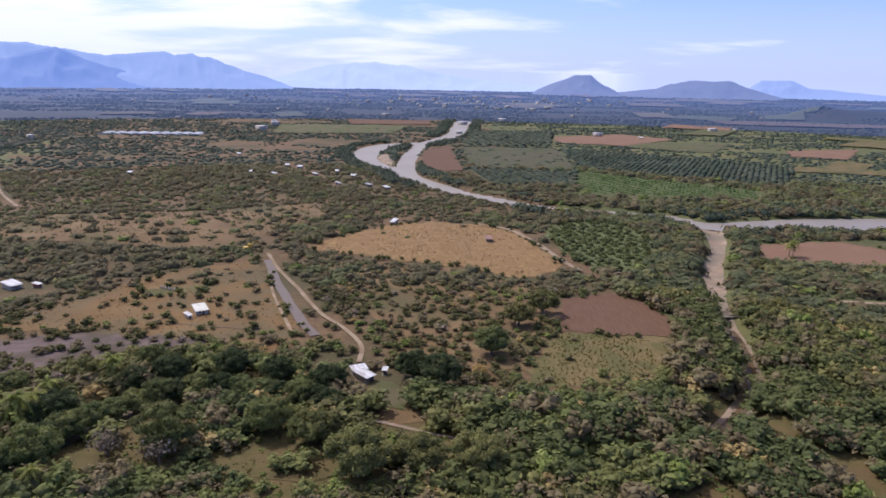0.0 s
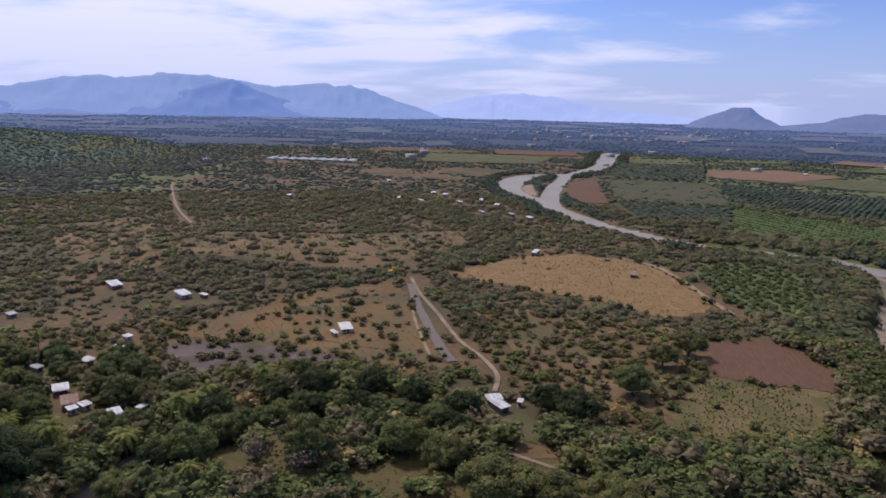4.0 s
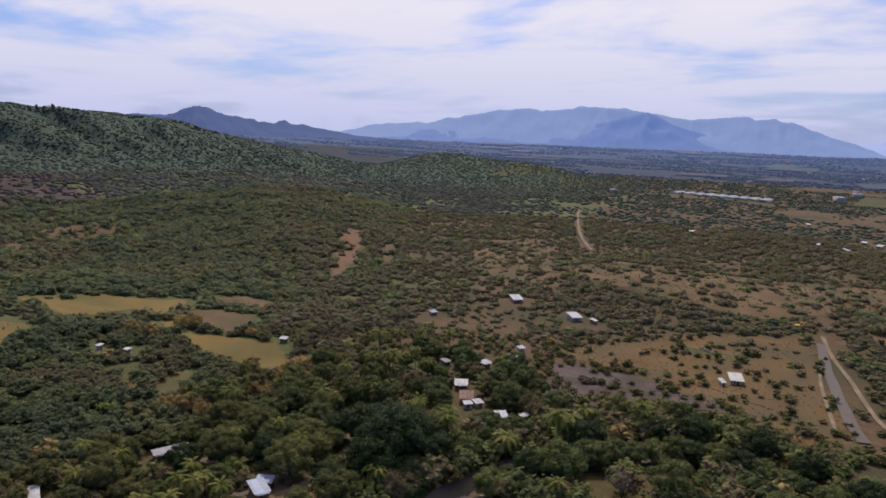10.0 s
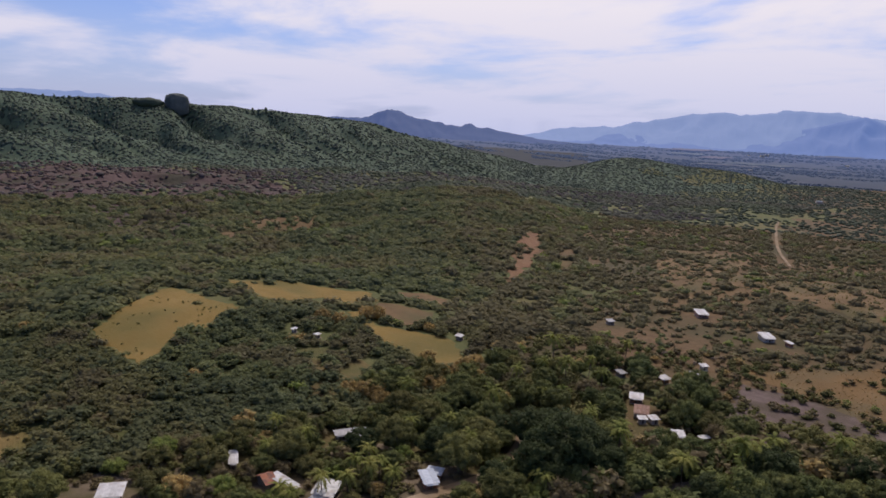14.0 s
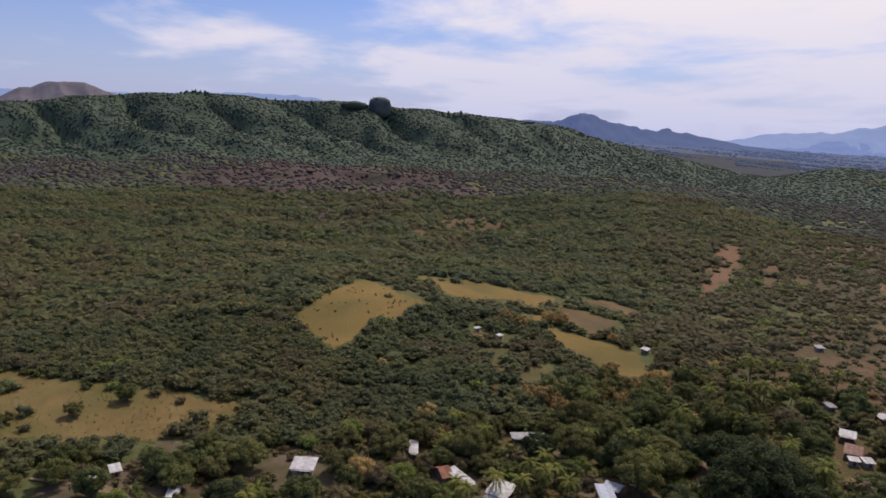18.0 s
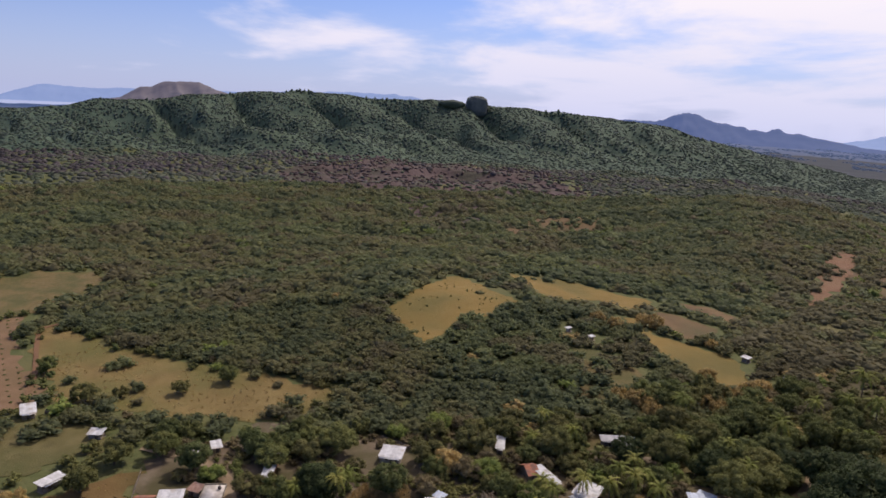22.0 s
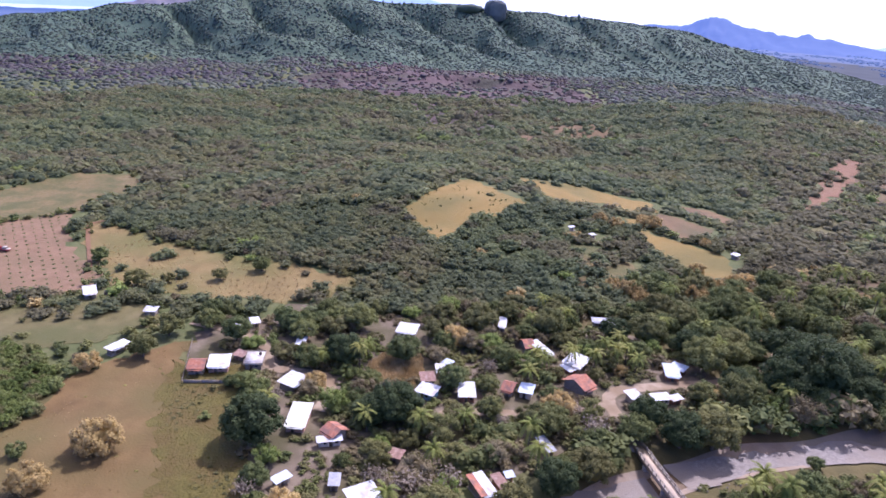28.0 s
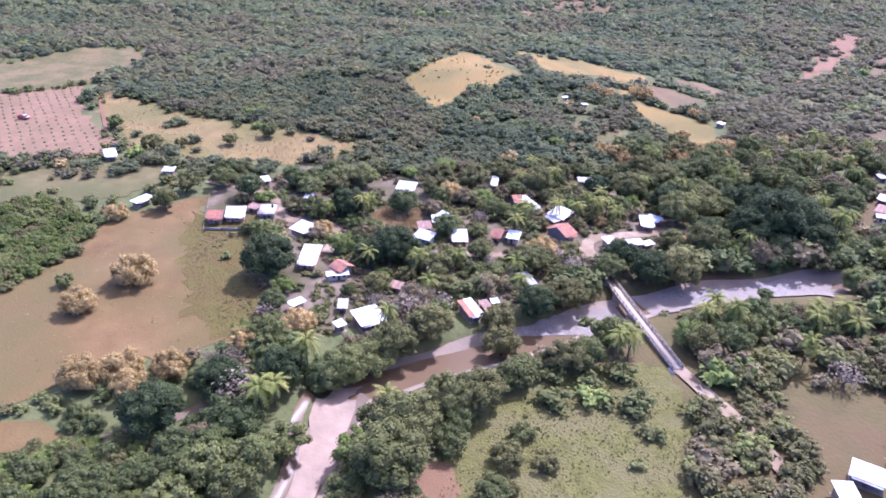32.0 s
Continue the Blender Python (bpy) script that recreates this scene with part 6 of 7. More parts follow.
for key in TREES:
    for x, y, r in TREES[key]:
        plant(key, x, y, r)
for x, y in zip(*jitter(-104, -94, 96, 170, 12.0)):
    plant("green" if RNG.rand() < 0.6 else "dark", float(x), float(y), float(RNG.uniform(3, 5)))
for q_, (x, y) in enumerate(refine(CREEK[11:19], 7.5)):
    a_ = math.atan2(-y, -x)
    if x > -24:
        continue
    plant("dark" if q_ % 3 else "green", float(x + 5.5 * math.cos(a_)), float(y + 5.5 * math.sin(a_)), float(RNG.uniform(4.6, 6.4)))
# tall dark wood round the north of the village
x, y = jitter(-262, -60, 118, 262, 8.6)
ok = inside([(-255, 128), (-262, 200), (-225, 250), (-150, 262), (-80, 258), (-60, 235), (-120, 200), (-112, 150), (-128, 118), (-200, 122)], x, y) & (plant_density(x, y) > 0.3) & (RNG.rand(len(x)) < 0.75)
for px_, py_ in zip(x[ok], y[ok]):
    q = RNG.rand()
    plant("dark" if q < 0.5 else "green" if q < 0.74 else "palm" if q < 0.86 else "olive" if q < 0.93 else "brown", float(px_), float(py_), float(RNG.uniform(3.6, 6.2)))
# gardens and river banks: trees between the houses
x, y = jitter(-232, -60, -60, 190, 6.8)
dn = plant_density(x, y)
dc, _ = along(CREEK_F, x, y)
ok = (dn > 0.3) & ((inside([(-230, -50), (-228, 120), (-160, 175), (-110, 185), (-96, 120), (-96, 60), (-66, 30), (-60, -10), (-100, -40), (-160, -34)], x, y)) | (dc < 26)) & (RNG.rand(len(x)) < 0.72)
for px_, py_ in zip(x[ok], y[ok]):
    q = RNG.rand()
    key = "green" if q < 0.28 else "dark" if q < 0.44 else "lime" if q < 0.56 else "olive" if q < 0.68 else "brown" if q < 0.83 else "yellow" if q < 0.88 else "bare" if q < 0.91 else "green" if q < 0.95 else "palm"
    plant(key, float(px_), float(py_), float(RNG.uniform(2.3, 4.6)) if key != "palm" else 3.8)

# ---- houses ----
M_ROOF = {
    "white": material("zinc_roof", [(0.46, 0.46, 0.46), (0.6, 0.6, 0.6), (0.7, 0.695, 0.685)], scale=0.8, rough=0.72, metal=0.0, rnd=0.14, second=(0.42, 0.37, 0.31), second_scale=0.3, second_at=(0.52, 0.7)),
    "pale": material("pale_roof", [(0.58, 0.57, 0.5), (0.68, 0.67, 0.58)], scale=0.5, rough=0.6, rnd=0.05, second=(0.55, 0.53, 0.45), second_scale=0.3, second_at=(0.55, 0.7)),
    "red": material("clay_roof", [(0.33, 0.12, 0.07), (0.42, 0.17, 0.1), (0.48, 0.24, 0.16)], scale=1.2, rough=0.85, rnd=0.1, second=(0.24, 0.13, 0.1), second_scale=0.5),
    "rust": material("rusty_roof", [(0.2, 0.12, 0.09), (0.28, 0.17, 0.13), (0.36, 0.26, 0.22)], scale=1.0, rough=0.85, rnd=0.12),
    "grey": material("grey_roof", [(0.26, 0.26, 0.27), (0.36, 0.36, 0.37), (0.45, 0.44, 0.43)], scale=0.9, rough=0.7, rnd=0.1),
    "blue": material("bluish_roof", [(0.4, 0.46, 0.55), (0.52, 0.58, 0.66), (0.62, 0.66, 0.72)], scale=0.9, rough=0.72, rnd=0.1),
    "flat": material("concrete_roof", [(0.5, 0.46, 0.42), (0.6, 0.56, 0.52), (0.68, 0.64, 0.6)], scale=0.5, rough=0.9, second=(0.42, 0.38, 0.34), second_scale=0.4),
}
M_WALLS = [material("wall_" + n, [tuple(v * 0.85 for v in c), c], scale=0.8, rough=0.9, second=tuple(v * 0.65 for v in c), second_scale=0.5, second_at=(0.55, 0.75), bump=0.02)
           for n, c in (("white", (0.58, 0.51, 0.41)), ("block", (0.29, 0.245, 0.19)), ("brick", (0.34, 0.17, 0.105)), ("ochre", (0.45, 0.34, 0.2)), ("pink", (0.5, 0.31, 0.235)), ("blue", (0.3, 0.45, 0.54)))]
M_DOOR = material("door_paint", [(0.12, 0.1, 0.09), (0.2, 0.16, 0.13)], scale=2.0, rough=0.6, rnd=0.3)
M_GLASS = material("window_glass", [(0.03, 0.035, 0.04), (0.05, 0.055, 0.06)], scale=1.0, rough=0.08, spec=0.6)
M_WOOD = material("weathered_wood", [(0.2, 0.16, 0.12), (0.3, 0.25, 0.2)], scale=3.0, rough=0.9, rnd=0.2)


def boxes(list_of, name, mat):
    """One mesh of axis-aligned boxes: (x0, y0, z0, x1, y1, z1)."""
    V, F = [], []
    for x0, y0, z0, x1, y1, z1 in list_of:
        k = len(V)
        V += [(x0, y0, z0), (x1, y0, z0), (x1, y1, z0), (x0, y1, z0), (x0, y0, z1), (x1, y0, z1), (x1, y1, z1), (x0, y1, z1)]
        F += [(k, k + 3, k + 2, k + 1), (k + 4, k + 5, k + 6, k + 7), (k, k + 1, k + 5, k + 4), (k + 1, k + 2, k + 6, k + 5), (k + 2, k + 3, k + 7, k + 6), (k + 3, k, k + 4, k + 7)]
    return mesh_of(name, V, F, mat)


def pierced(x0, x1, z0, z1, y0, y1, holes, name, mat, upright=True):
    """A slab over x and z, y0 to y1 thick, with openings (a, b, low, high) cut through it; laid flat if not upright."""
    xs = sorted({x0, x1, *[h[0] for h in holes], *[h[1] for h in holes]})
    zs = sorted({z0, z1, *[h[2] for h in holes], *[h[3] for h in holes]})
    full = {(i, k) for i in range(len(xs) - 1) for k in range(len(zs) - 1)
            if not any(h[0] < (xs[i] + xs[i + 1]) / 2 < h[1] and h[2] < (zs[k] + zs[k + 1]) / 2 < h[3] for h in holes)}
    V, F, at = [], [], {}

    def v(i, k, s):
        if (i, k, s) not in at:
            at[i, k, s] = len(V)
            V.append((xs[i], (y0, y1)[s], zs[k]) if upright else (xs[i], -zs[k], (y0, y1)[s]))
        return at[i, k, s]
    for i, k in sorted(full):
        F += [(v(i, k, 0), v(i + 1, k, 0), v(i + 1, k + 1, 0), v(i, k + 1, 0)), (v(i, k, 1), v(i, k + 1, 1), v(i + 1, k + 1, 1), v(i + 1, k, 1))]
        for di, dk, a, b in ((-1, 0, (i, k + 1), (i, k)), (1, 0, (i + 1, k), (i + 1, k + 1)), (0, -1, (i, k), (i + 1, k)), (0, 1, (i + 1, k + 1), (i, k + 1))):
            if (i + di, k + dk) not in full:
                F.append((v(*b, 0), v(*a, 0), v(*a, 1), v(*b, 1)))
    return mesh_of(name, V, F, mat)


SHEETS = {}


def roof_sheet(length, width, mat, key):
    """A corrugated sheet along y, centred."""
    k = (round(length, 1), round(width, 2), key)
    if k not in SHEETS:
        n = 9
        xs = np.linspace(-width / 2, width / 2, n)
        zs = np.where(np.arange(n) % 2, 0.035, 0.0)
        V = [(x, y, z + dz) for dz in (0, -0.02) for y in (-length / 2, length / 2) for x, z in zip(xs, zs)]
        F = []
        for s in (0, 2 * n):
            for i in range(n - 1):
                q = (s + i, s + i + 1, s + n + i + 1, s + n + i)
                F.append(q if s == 0 else q[::-1])
        SHEETS[k] = mesh_of("roof_sheet", V, F, mat)
    return SHEETS[k]


ROOF_WORDS = {"white": "white sheet-metal roof", "pale": "cream sheet-metal roof", "red": "reddish clay-coloured roof", "rust": "rusty sheet roof", "grey": "grey sheet roof", "blue": "bluish sheet roof", "flat": "flat concrete roof"}


def house(x, y, turn, w, d, look_, seed):
    rg = random.Random(seed)
    skin = {"redwhite": "white", "bluewall": "white"}.get(look_, look_)
    small = w * d < 22
    wall = M_WALLS[5] if look_ == "bluewall" else M_WALLS[rg.choice((0, 1, 1, 1, 2, 3, 4))]
    wall_name = {0: "whitewashed", 1: "grey block", 2: "brick", 3: "ochre", 4: "pink", 5: "pale blue"}[M_WALLS.index(wall)]
    z = float(np.min(height(np.array([x - w / 3, x + w / 3, x, x]), np.array([y, y, y - d / 3, y + d / 3]))))
    kind = "shed" if small else "house"
    ob = tagged(new(kind), "%s %s with a %s" % (wall_name, "village shed" if small else "village house", ROOF_WORDS[skin]), kind, "houses of the village")
    ob.matrix_basis = pose(x, y, z, 0, 0, turn)
    top, t = (1.95 if small else 2.25) + rg.uniform(-0.1, 0.2), 0.16
    hw, hd = w / 2 - 0.55, d / 2 - (0.6 if small else 0.8)
    rise = 0 if skin == "flat" else d * math.tan(radians(6 if skin != "red" else 5))
    gable = skin in ("red",) and d > 4
    # front wall with a door and windows
    door_x = rg.uniform(-0.3, 0.25) * hw
    holes = [(door_x - 0.45, door_x + 0.45, 0.0, 1.95)]
    if hw > 2.0:
        holes += [(a - 0.45, a + 0.45, 0.95, 1.8) for a in (door_x - 1.55, door_x + 1.55) if -hw + 0.6 < a < hw - 0.6]
    wf = part("wall", pierced(-hw, hw, -0.6, top, -hd, -hd + t, holes, "wall", wall), ob)
    part("wall", boxes([(-hw, hd - t, -0.6, hw, hd, top + (0 if gable else rise * 0.86))], "wall", wall), ob)
    for s in (-1, 1):
        xa, xb = (s * hw - t, s * hw) if s > 0 else (s * hw, s * hw + t)
        V = [(xx, yy, zz) for xx in (xa, xb) for yy, zz in ((-hd + t, -0.6), (hd - t, -0.6), (hd - t, top + (0 if gable else rise * 0.86)), (0, top + (d * 0.24 if gable else rise * 0.45)), (-hd + t, top))]
        me = bpy.data.meshes.new("wall")
        me.from_pydata(V, [], [(0, 4, 3, 2, 1), (5, 6, 7, 8, 9), (0, 1, 6, 5), (1, 2, 7, 6), (2, 3, 8, 7), (3, 4, 9, 8), (4, 0, 5, 9)])
        me.materials.append(wall)
        me.update()
        part("wall", me, ob)
    part("floor_slab", boxes([(-hw - 0.4, -hd - 0.8, -0.7, hw + 0.4, hd + 0.3, 0.06)], "floor_slab", M_WALLS[1]), ob)
    dr = part("door", boxes([(door_x - 0.45, -hd + 0.05, 0.07, door_x + 0.45, -hd + 0.1, 1.95)], "door", M_DOOR), ob)
    part("handle", boxes([(door_x + 0.32, -hd + 0.0, 1.0, door_x + 0.38, -hd + 0.05, 1.1)], "handle", M_ROOF["grey"]), dr)
    for a, b, lo, hi in holes[1:]:
        wi = part("window", pierced(a, b, lo, hi, -hd + 0.04, -hd + 0.12, [(a + 0.06, b - 0.06, lo + 0.06, hi - 0.06)], "window", M_WOOD), ob)
        part("pane", boxes([(a + 0.06, -hd + 0.07, lo + 0.06, b - 0.06, -hd + 0.09, hi - 0.06)], "pane", M_GLASS), wi)
    # roof
    if skin == "flat":
        part("roof", boxes([(-w / 2, -d / 2, top, w / 2, d / 2, top + 0.16)], "roof", M_ROOF["flat"]), ob)
        part("parapet", pierced(-w / 2, w / 2, -d / 2, d / 2, top + 0.16, top + 0.5, [(-w / 2 + 0.12, w / 2 - 0.12, -d / 2 + 0.12, d / 2 - 0.12)], "parapet", wall, False), ob)
        part("water_tank", mesh_of("water_tank", *(lambda v, f: (v * (0.55, 0.55, 0.6) + (w * 0.25, d * 0.2, top + 0.75), f))(*ico(3, 2, 0.0)), M_DOOR), ob, "black round water tank")
        return ob
    n = max(3, int(round(w / 0.95)))
    sw = w / n
    for i in range(n):
        cx = -w / 2 + sw * (i + 0.5)
        mat = M_ROOF["red"] if look_ == "redwhite" and i < n * 0.4 else M_ROOF[skin]
        key = "red" if mat == M_ROOF["red"] else skin
        jig = rg.uniform(0, 0.02)
        if gable:
            L = d / 2 / math.cos(radians(24)) + 0.1
            for s in (-1, 1):
                part("roof_sheet", roof_sheet(L, sw * 1.04, mat, key), ob, at=pose(cx, s * d * 0.25, top + 0.1 + d * 0.125 + jig, -s * 24))
        else:
            part("roof_sheet", roof_sheet(d * 1.02, sw * 1.04, mat, key), ob, at=pose(cx, 0, top + rise / 2 + 0.08 + jig, math.degrees(math.atan2(rise, d)), 0, 0) @ pose(0, rg.uniform(-0.06, 0.06), 0))
    part("purlin", boxes([(-w / 2, -hd, top - 0.06, w / 2, -hd + 0.08, top + 0.02)], "purlin", M_WOOD), ob)
    # porch posts
    if not small and rg.random() < 0.6:
        for a in (-hw * 0.9, 0.1, hw * 0.9):
            part("porch_post", boxes([(a - 0.05, -d / 2 - 0.6, 0.06, a + 0.05, -d / 2 - 0.5, top - 0.1)], "porch_post", M_WOOD), ob)
        part("porch_roof", boxes([(-hw, -d / 2 - 0.75, top - 0.1, hw, -d / 2 + 0.3, top - 0.06)], "porch_roof", M_ROOF[skin]), ob)
    return ob


for i, h in enumerate(HOUSES):
    far = 0.62 if math.hypot(h[0], h[1]) > 600 else 0.8 if math.hypot(h[0], h[1]) > 380 else 0.74 if math.hypot(h[0], h[1]) > 205 and h[1] > 95 else 1.0
    house(h[0], h[1], h[2], h[3] * far, h[4] * far, h[5], i + 1)

# ---- bridge ----
bridge = tagged(new("bridge"), "narrow pale concrete bridge over the small river", "bridge")
BL = 46.0
bridge.matrix_basis = pose(-110.5, 82.4, 0, 0, 0, 2.5)
M_CONC = material("old_concrete", [(0.315, 0.277, 0.224), (0.39, 0.343, 0.28), (0.45, 0.402, 0.336)], scale=0.6, detail=8, second=(0.27, 0.226, 0.182), second_scale=0.2, bump=0.03)
M_DECK = material("dusty_deck", [(0.408, 0.32, 0.232), (0.476, 0.376, 0.277)], scale=0.4, second=(0.357, 0.28, 0.21), second_scale=0.15)
part("deck", boxes([(-BL / 2, -1.55, 0.55, BL / 2, 1.55, 0.9)], "deck", M_DECK), bridge)
for s in (-1, 1):
    part("girder", boxes([(-BL / 2, s * 1.2 - 0.2, -0.25, BL / 2, s * 1.2 + 0.2, 0.55)], "girder", M_CONC), bridge)
    part("kerb", boxes([(-BL / 2, s * 1.45 - 0.12, 0.9, BL / 2, s * 1.45 + 0.12, 1.1)], "kerb", M_CONC), bridge)
    for zz in (1.45, 1.85):
        part("rail", boxes([(-BL / 2, s * 1.45 - 0.06, zz, BL / 2, s * 1.45 + 0.06, zz + 0.12)], "rail", M_CONC), bridge)
    pm = boxes([(-0.1, -0.1, 0, 0.1, 0.1, 0.95)], "rail_post", M_CONC)
    for i in range(21):
        part("rail_post", pm, bridge, at=pose(-BL / 2 + 0.3 + i * (BL - 0.6) / 20, s * 1.45, 1.1))
for px_ in (-16, -5.5, 5.5, 16):
    part("pier", boxes([(px_ - 0.45, -1.5, -4.2, px_ + 0.45, 1.5, -0.25)], "pier", M_CONC), bridge)
for s in (-1, 1):
    part("abutment", boxes([(s * BL / 2 - 1.4, -2.2, -3.5, s * BL / 2 + 1.4, 2.2, 0.54)], "abutment", M_CONC), bridge)
strip("bridge_ramp", [(-150, 82), (-143, 82), (-136, 82)], [5, 4.4, 3.8], M_DIRT, "pale earth ramp up to the bridge", "road", lift=0.5)
strip("bridge_ramp", [(-88, 84), (-80, 86), (-66, 90), (-48, 92)], [3.8, 4.4, 4.0, 4.0], M_DIRT, "earth road leaving the bridge", "road", lift=0.35)

ford = tagged(new("footbridge"), "low grey concrete ford across the small river", "bridge")
ford.matrix_basis = pose(141, 330, -2.6, 0, 0, 10)
part("deck", boxes([(-12, -1.6, 0.8, 12, 1.6, 1.1)], "deck", M_CONC), ford)
for px_ in (-9, -3, 3, 9):
    part("pier", boxes([(px_ - 0.4, -1.4, -1.2, px_ + 0.4, 1.4, 0.8)], "pier", M_CONC), ford)

# ---- fences, yard wall ----


def fence(name, points, gap, tall, label, rails=2):
    line = refine(np.asarray(points, float), gap)
    ob = tagged(new(name), label, "fence")
    pm = boxes([(-0.07, -0.07, -0.2, 0.07, 0.07, tall)], "post", M_WOOD)
    zs = height(line[:, 0], line[:, 1])
    for (a, b), z in zip(line, zs):
        part("post", pm, ob, at=pose(a, b, float(z)))
    for k in range(rails):
        part("rail", mesh_of("rail", *tube([(a, b, z + tall * (0.45 + 0.45 * k)) for (a, b), z in zip(line, zs)], [0.05] * len(line), 4), M_WOOD), ob)


fence("yard_fence", [(-207, -51), (-192, -50), (-178, -49)], 2.5, 1.3, "thin wooden fence beside the meadow")
fence("garden_fence", [(-222, 22), (-214, 30), (-203, 34), (-192, 37)], 2.0, 1.4, "weathered fence behind a white house")
fence("lane_fence", [(-230, 56), (-214, 57), (-196, 55)], 2.4, 1.3, "wooden fence along a garden path")
stones = refine(np.array([(-126.0, 303), (-112, 302), (-100, 299), (-88, 298), (-77, 295)]), 0.9)
stone_wall = tagged(new("stone_wall"), "low dry-stone wall below the farm house", "wall")
STONE = [mesh_of("stone", *(lambda v, f: (v * (0.5, 0.32, 0.34), f))(*ico(s, 1, 0.2)), M_GRAVEL) for s in (61, 62, 63)]
for i, (a, b) in enumerate(stones):
    part("stone", STONE[i % 3], stone_wall, at=pose(a, b, float(height(a, b)) + 0.2, 0, 0, i * 47))
ruin = tagged(new("pillar_row"), "row of short white pillars on a weedy plot", "ruin")
for i in range(6):
    part("pillar", boxes([(-0.3, -0.3, -0.2, 0.3, 0.3, 1.6 + 0.3 * (i % 2))], "pillar", M_WALLS[0]), ruin, at=pose(-143 + i * 1.7, 354 - i * 0.8, float(height(-140, 352))))
yard = tagged(new("yard_wall"), "low grey block wall round a swept yard", "wall")
for (a, b), (c, e) in zip([(-178, -48.5), (-177.5, -43), (-177, -37.5)], [(-177.5, -43), (-177, -37.5), (-176.5, -32)]):
    L = math.hypot(c - a, e - b)
    part("wall_panel", boxes([(0, -0.09, -0.3, L - 0.02, 0.09, 1.25)], "wall_panel", M_WALLS[1]), yard, at=pose(a, b, float(height(a, b)), 0, 0, math.degrees(math.atan2(e - b, c - a))))

# ---- crops, tufts, stones ----
field("maize_plot", [(-172, 6), (-190, 11), (-191, 22), (-181, 25), (-171, 23)], M_TAN, "plot of dry straw-coloured maize", 0.0, cell=3, lift=0.06)


def blades(seed, n, wide, tall):
    rg = np.random.RandomState(seed)
    V, F = [], []
    for i in range(n):
        a, q = rg.rand() * 6.283, rg.rand() * 0.5
        b = np.array([q * math.cos(a * 2), q * math.sin(a * 2), 0])
        d = np.array([math.cos(a), math.sin(a), 0])
        k = len(V)
        V += [b - d * wide, b + d * wide, b + np.array([rg.randn() * 0.3, rg.randn() * 0.3, tall * (0.7 + 0.5 * rg.rand())])]
        F.append((k, k + 1, k + 2))
    return np.array(V), np.array(F)


T_TUFT = [blades(s, 9, 0.25, 1.0) for s in (1, 2, 3, 4)]
M_STRAW = leaves("straw", [(0.3, 0.21, 0.09), (0.4, 0.3, 0.14), (0.5, 0.38, 0.2)])
M_RANK = leaves("rank_grass", [(0.15, 0.14, 0.058), (0.19, 0.175, 0.075), (0.235, 0.21, 0.1)])
M_WEED = leaves("weed", [(0.131, 0.125, 0.0324), (0.187, 0.169, 0.0468), (0.262, 0.222, 0.072)])
orchard("maize", [(-187, 9), (-194, 15), (-191, 27), (-180, 27), (-173, 23), (-174, 8)], 0.9, 0.8, 8, 1.3, M_STRAW, "dry maize stalks standing in rows", T_TUFT)


def tufts(name, poly, gap, size, mat, label, share=0.7, shapes=T_TUFT, low=(0.8, 1.15), patchy=0.42):
    p = np.asarray(poly, float)
    x, y = jitter(p[:, 0].min(), p[:, 0].max(), p[:, 1].min(), p[:, 1].max(), gap)
    ok = inside(p, x, y) & (RNG.rand(len(x)) < share) & (fbm(x / 14, y / 14, 3, 3) > patchy)
    scatter(name, np.stack([x[ok], y[ok]], 1), size * RNG.uniform(0.5, 1.6, ok.sum()), shapes, mat, label, "grass", squash=low)


tufts("meadow_tufts", [(-138, -105), (-178, -88), (-209, -52), (-167, -36), (-114, -31), (-98, -60), (-80, -130)], 2.0, 0.32, M_STRAW, "dry grass tufts on the meadow", 0.5)
tufts("weeds", [(-195, -54), (-191, -46), (-187, -27), (-163, -26), (-151, -31), (-133, -25), (-121, -24), (-113, -25), (-111, -30), (-113, -35), (-123, -44), (-141, -49), (-168, -53)], 0.8, 0.34, M_WEED, "yellow-green weeds at the meadow's edge", 0.95, T_TUFT, (0.7, 1.1), 0.1)
tufts("maize", [(-172, 6), (-190, 11), (-191, 22), (-181, 25), (-171, 23)], 0.9, 0.5, M_STRAW, "dry straw-coloured maize stalks", 0.9, T_TUFT, (1.2, 1.9), 0.0)
tufts("weed_clumps", [(-185, -50), (-187, -30), (-163, -28), (-151, -33), (-133, -27), (-115, -27), (-113, -33), (-123, -42), (-141, -47), (-168, -51)], 1.7, 0.55, M_LEAF_OLIVE, "dark clumps of weeds at the meadow's edge", 0.8, T_NEAR, (0.35, 0.7), 0.46)
tufts("pasture_tussocks", [(-347, 36), (-373, 52), (-401, 80), (-370, 98), (-357, 107), (-336, 84), (-328, 68), (-311, 56), (-304, 48), (-327, 39)], 4.2, 0.9, M_LEAF_OLIVE, "dark tussocks on the pasture", 0.6)
tufts("meadow_grass", [(-352, -128), (-288, -39), (-262, 9), (-238, -22), (-256, -91)], 2.4, 0.6, M_STRAW, "golden grass tufts", 0.7)
tufts("stubble", [(-36, 520), (41, 527), (75, 422), (47, 384), (-29, 421), (-80, 438)], 3.2, 0.8, M_STRAW, "stubble tufts in the field", 0.8)
tufts("knoll_grass", [(-292, 527), (-110, 606), (-83, 558), (-136, 434), (-345, 425)], 3.6, 0.9, M_WEED, "dry grass tufts on the knoll", 0.7)
tufts("orange_tufts", [(-194, 297), (-140, 394), (-105, 409), (-60, 297), (-102, 284)], 2.2, 0.6, M_STRAW, "orange grass tufts near the farm house", 0.7)
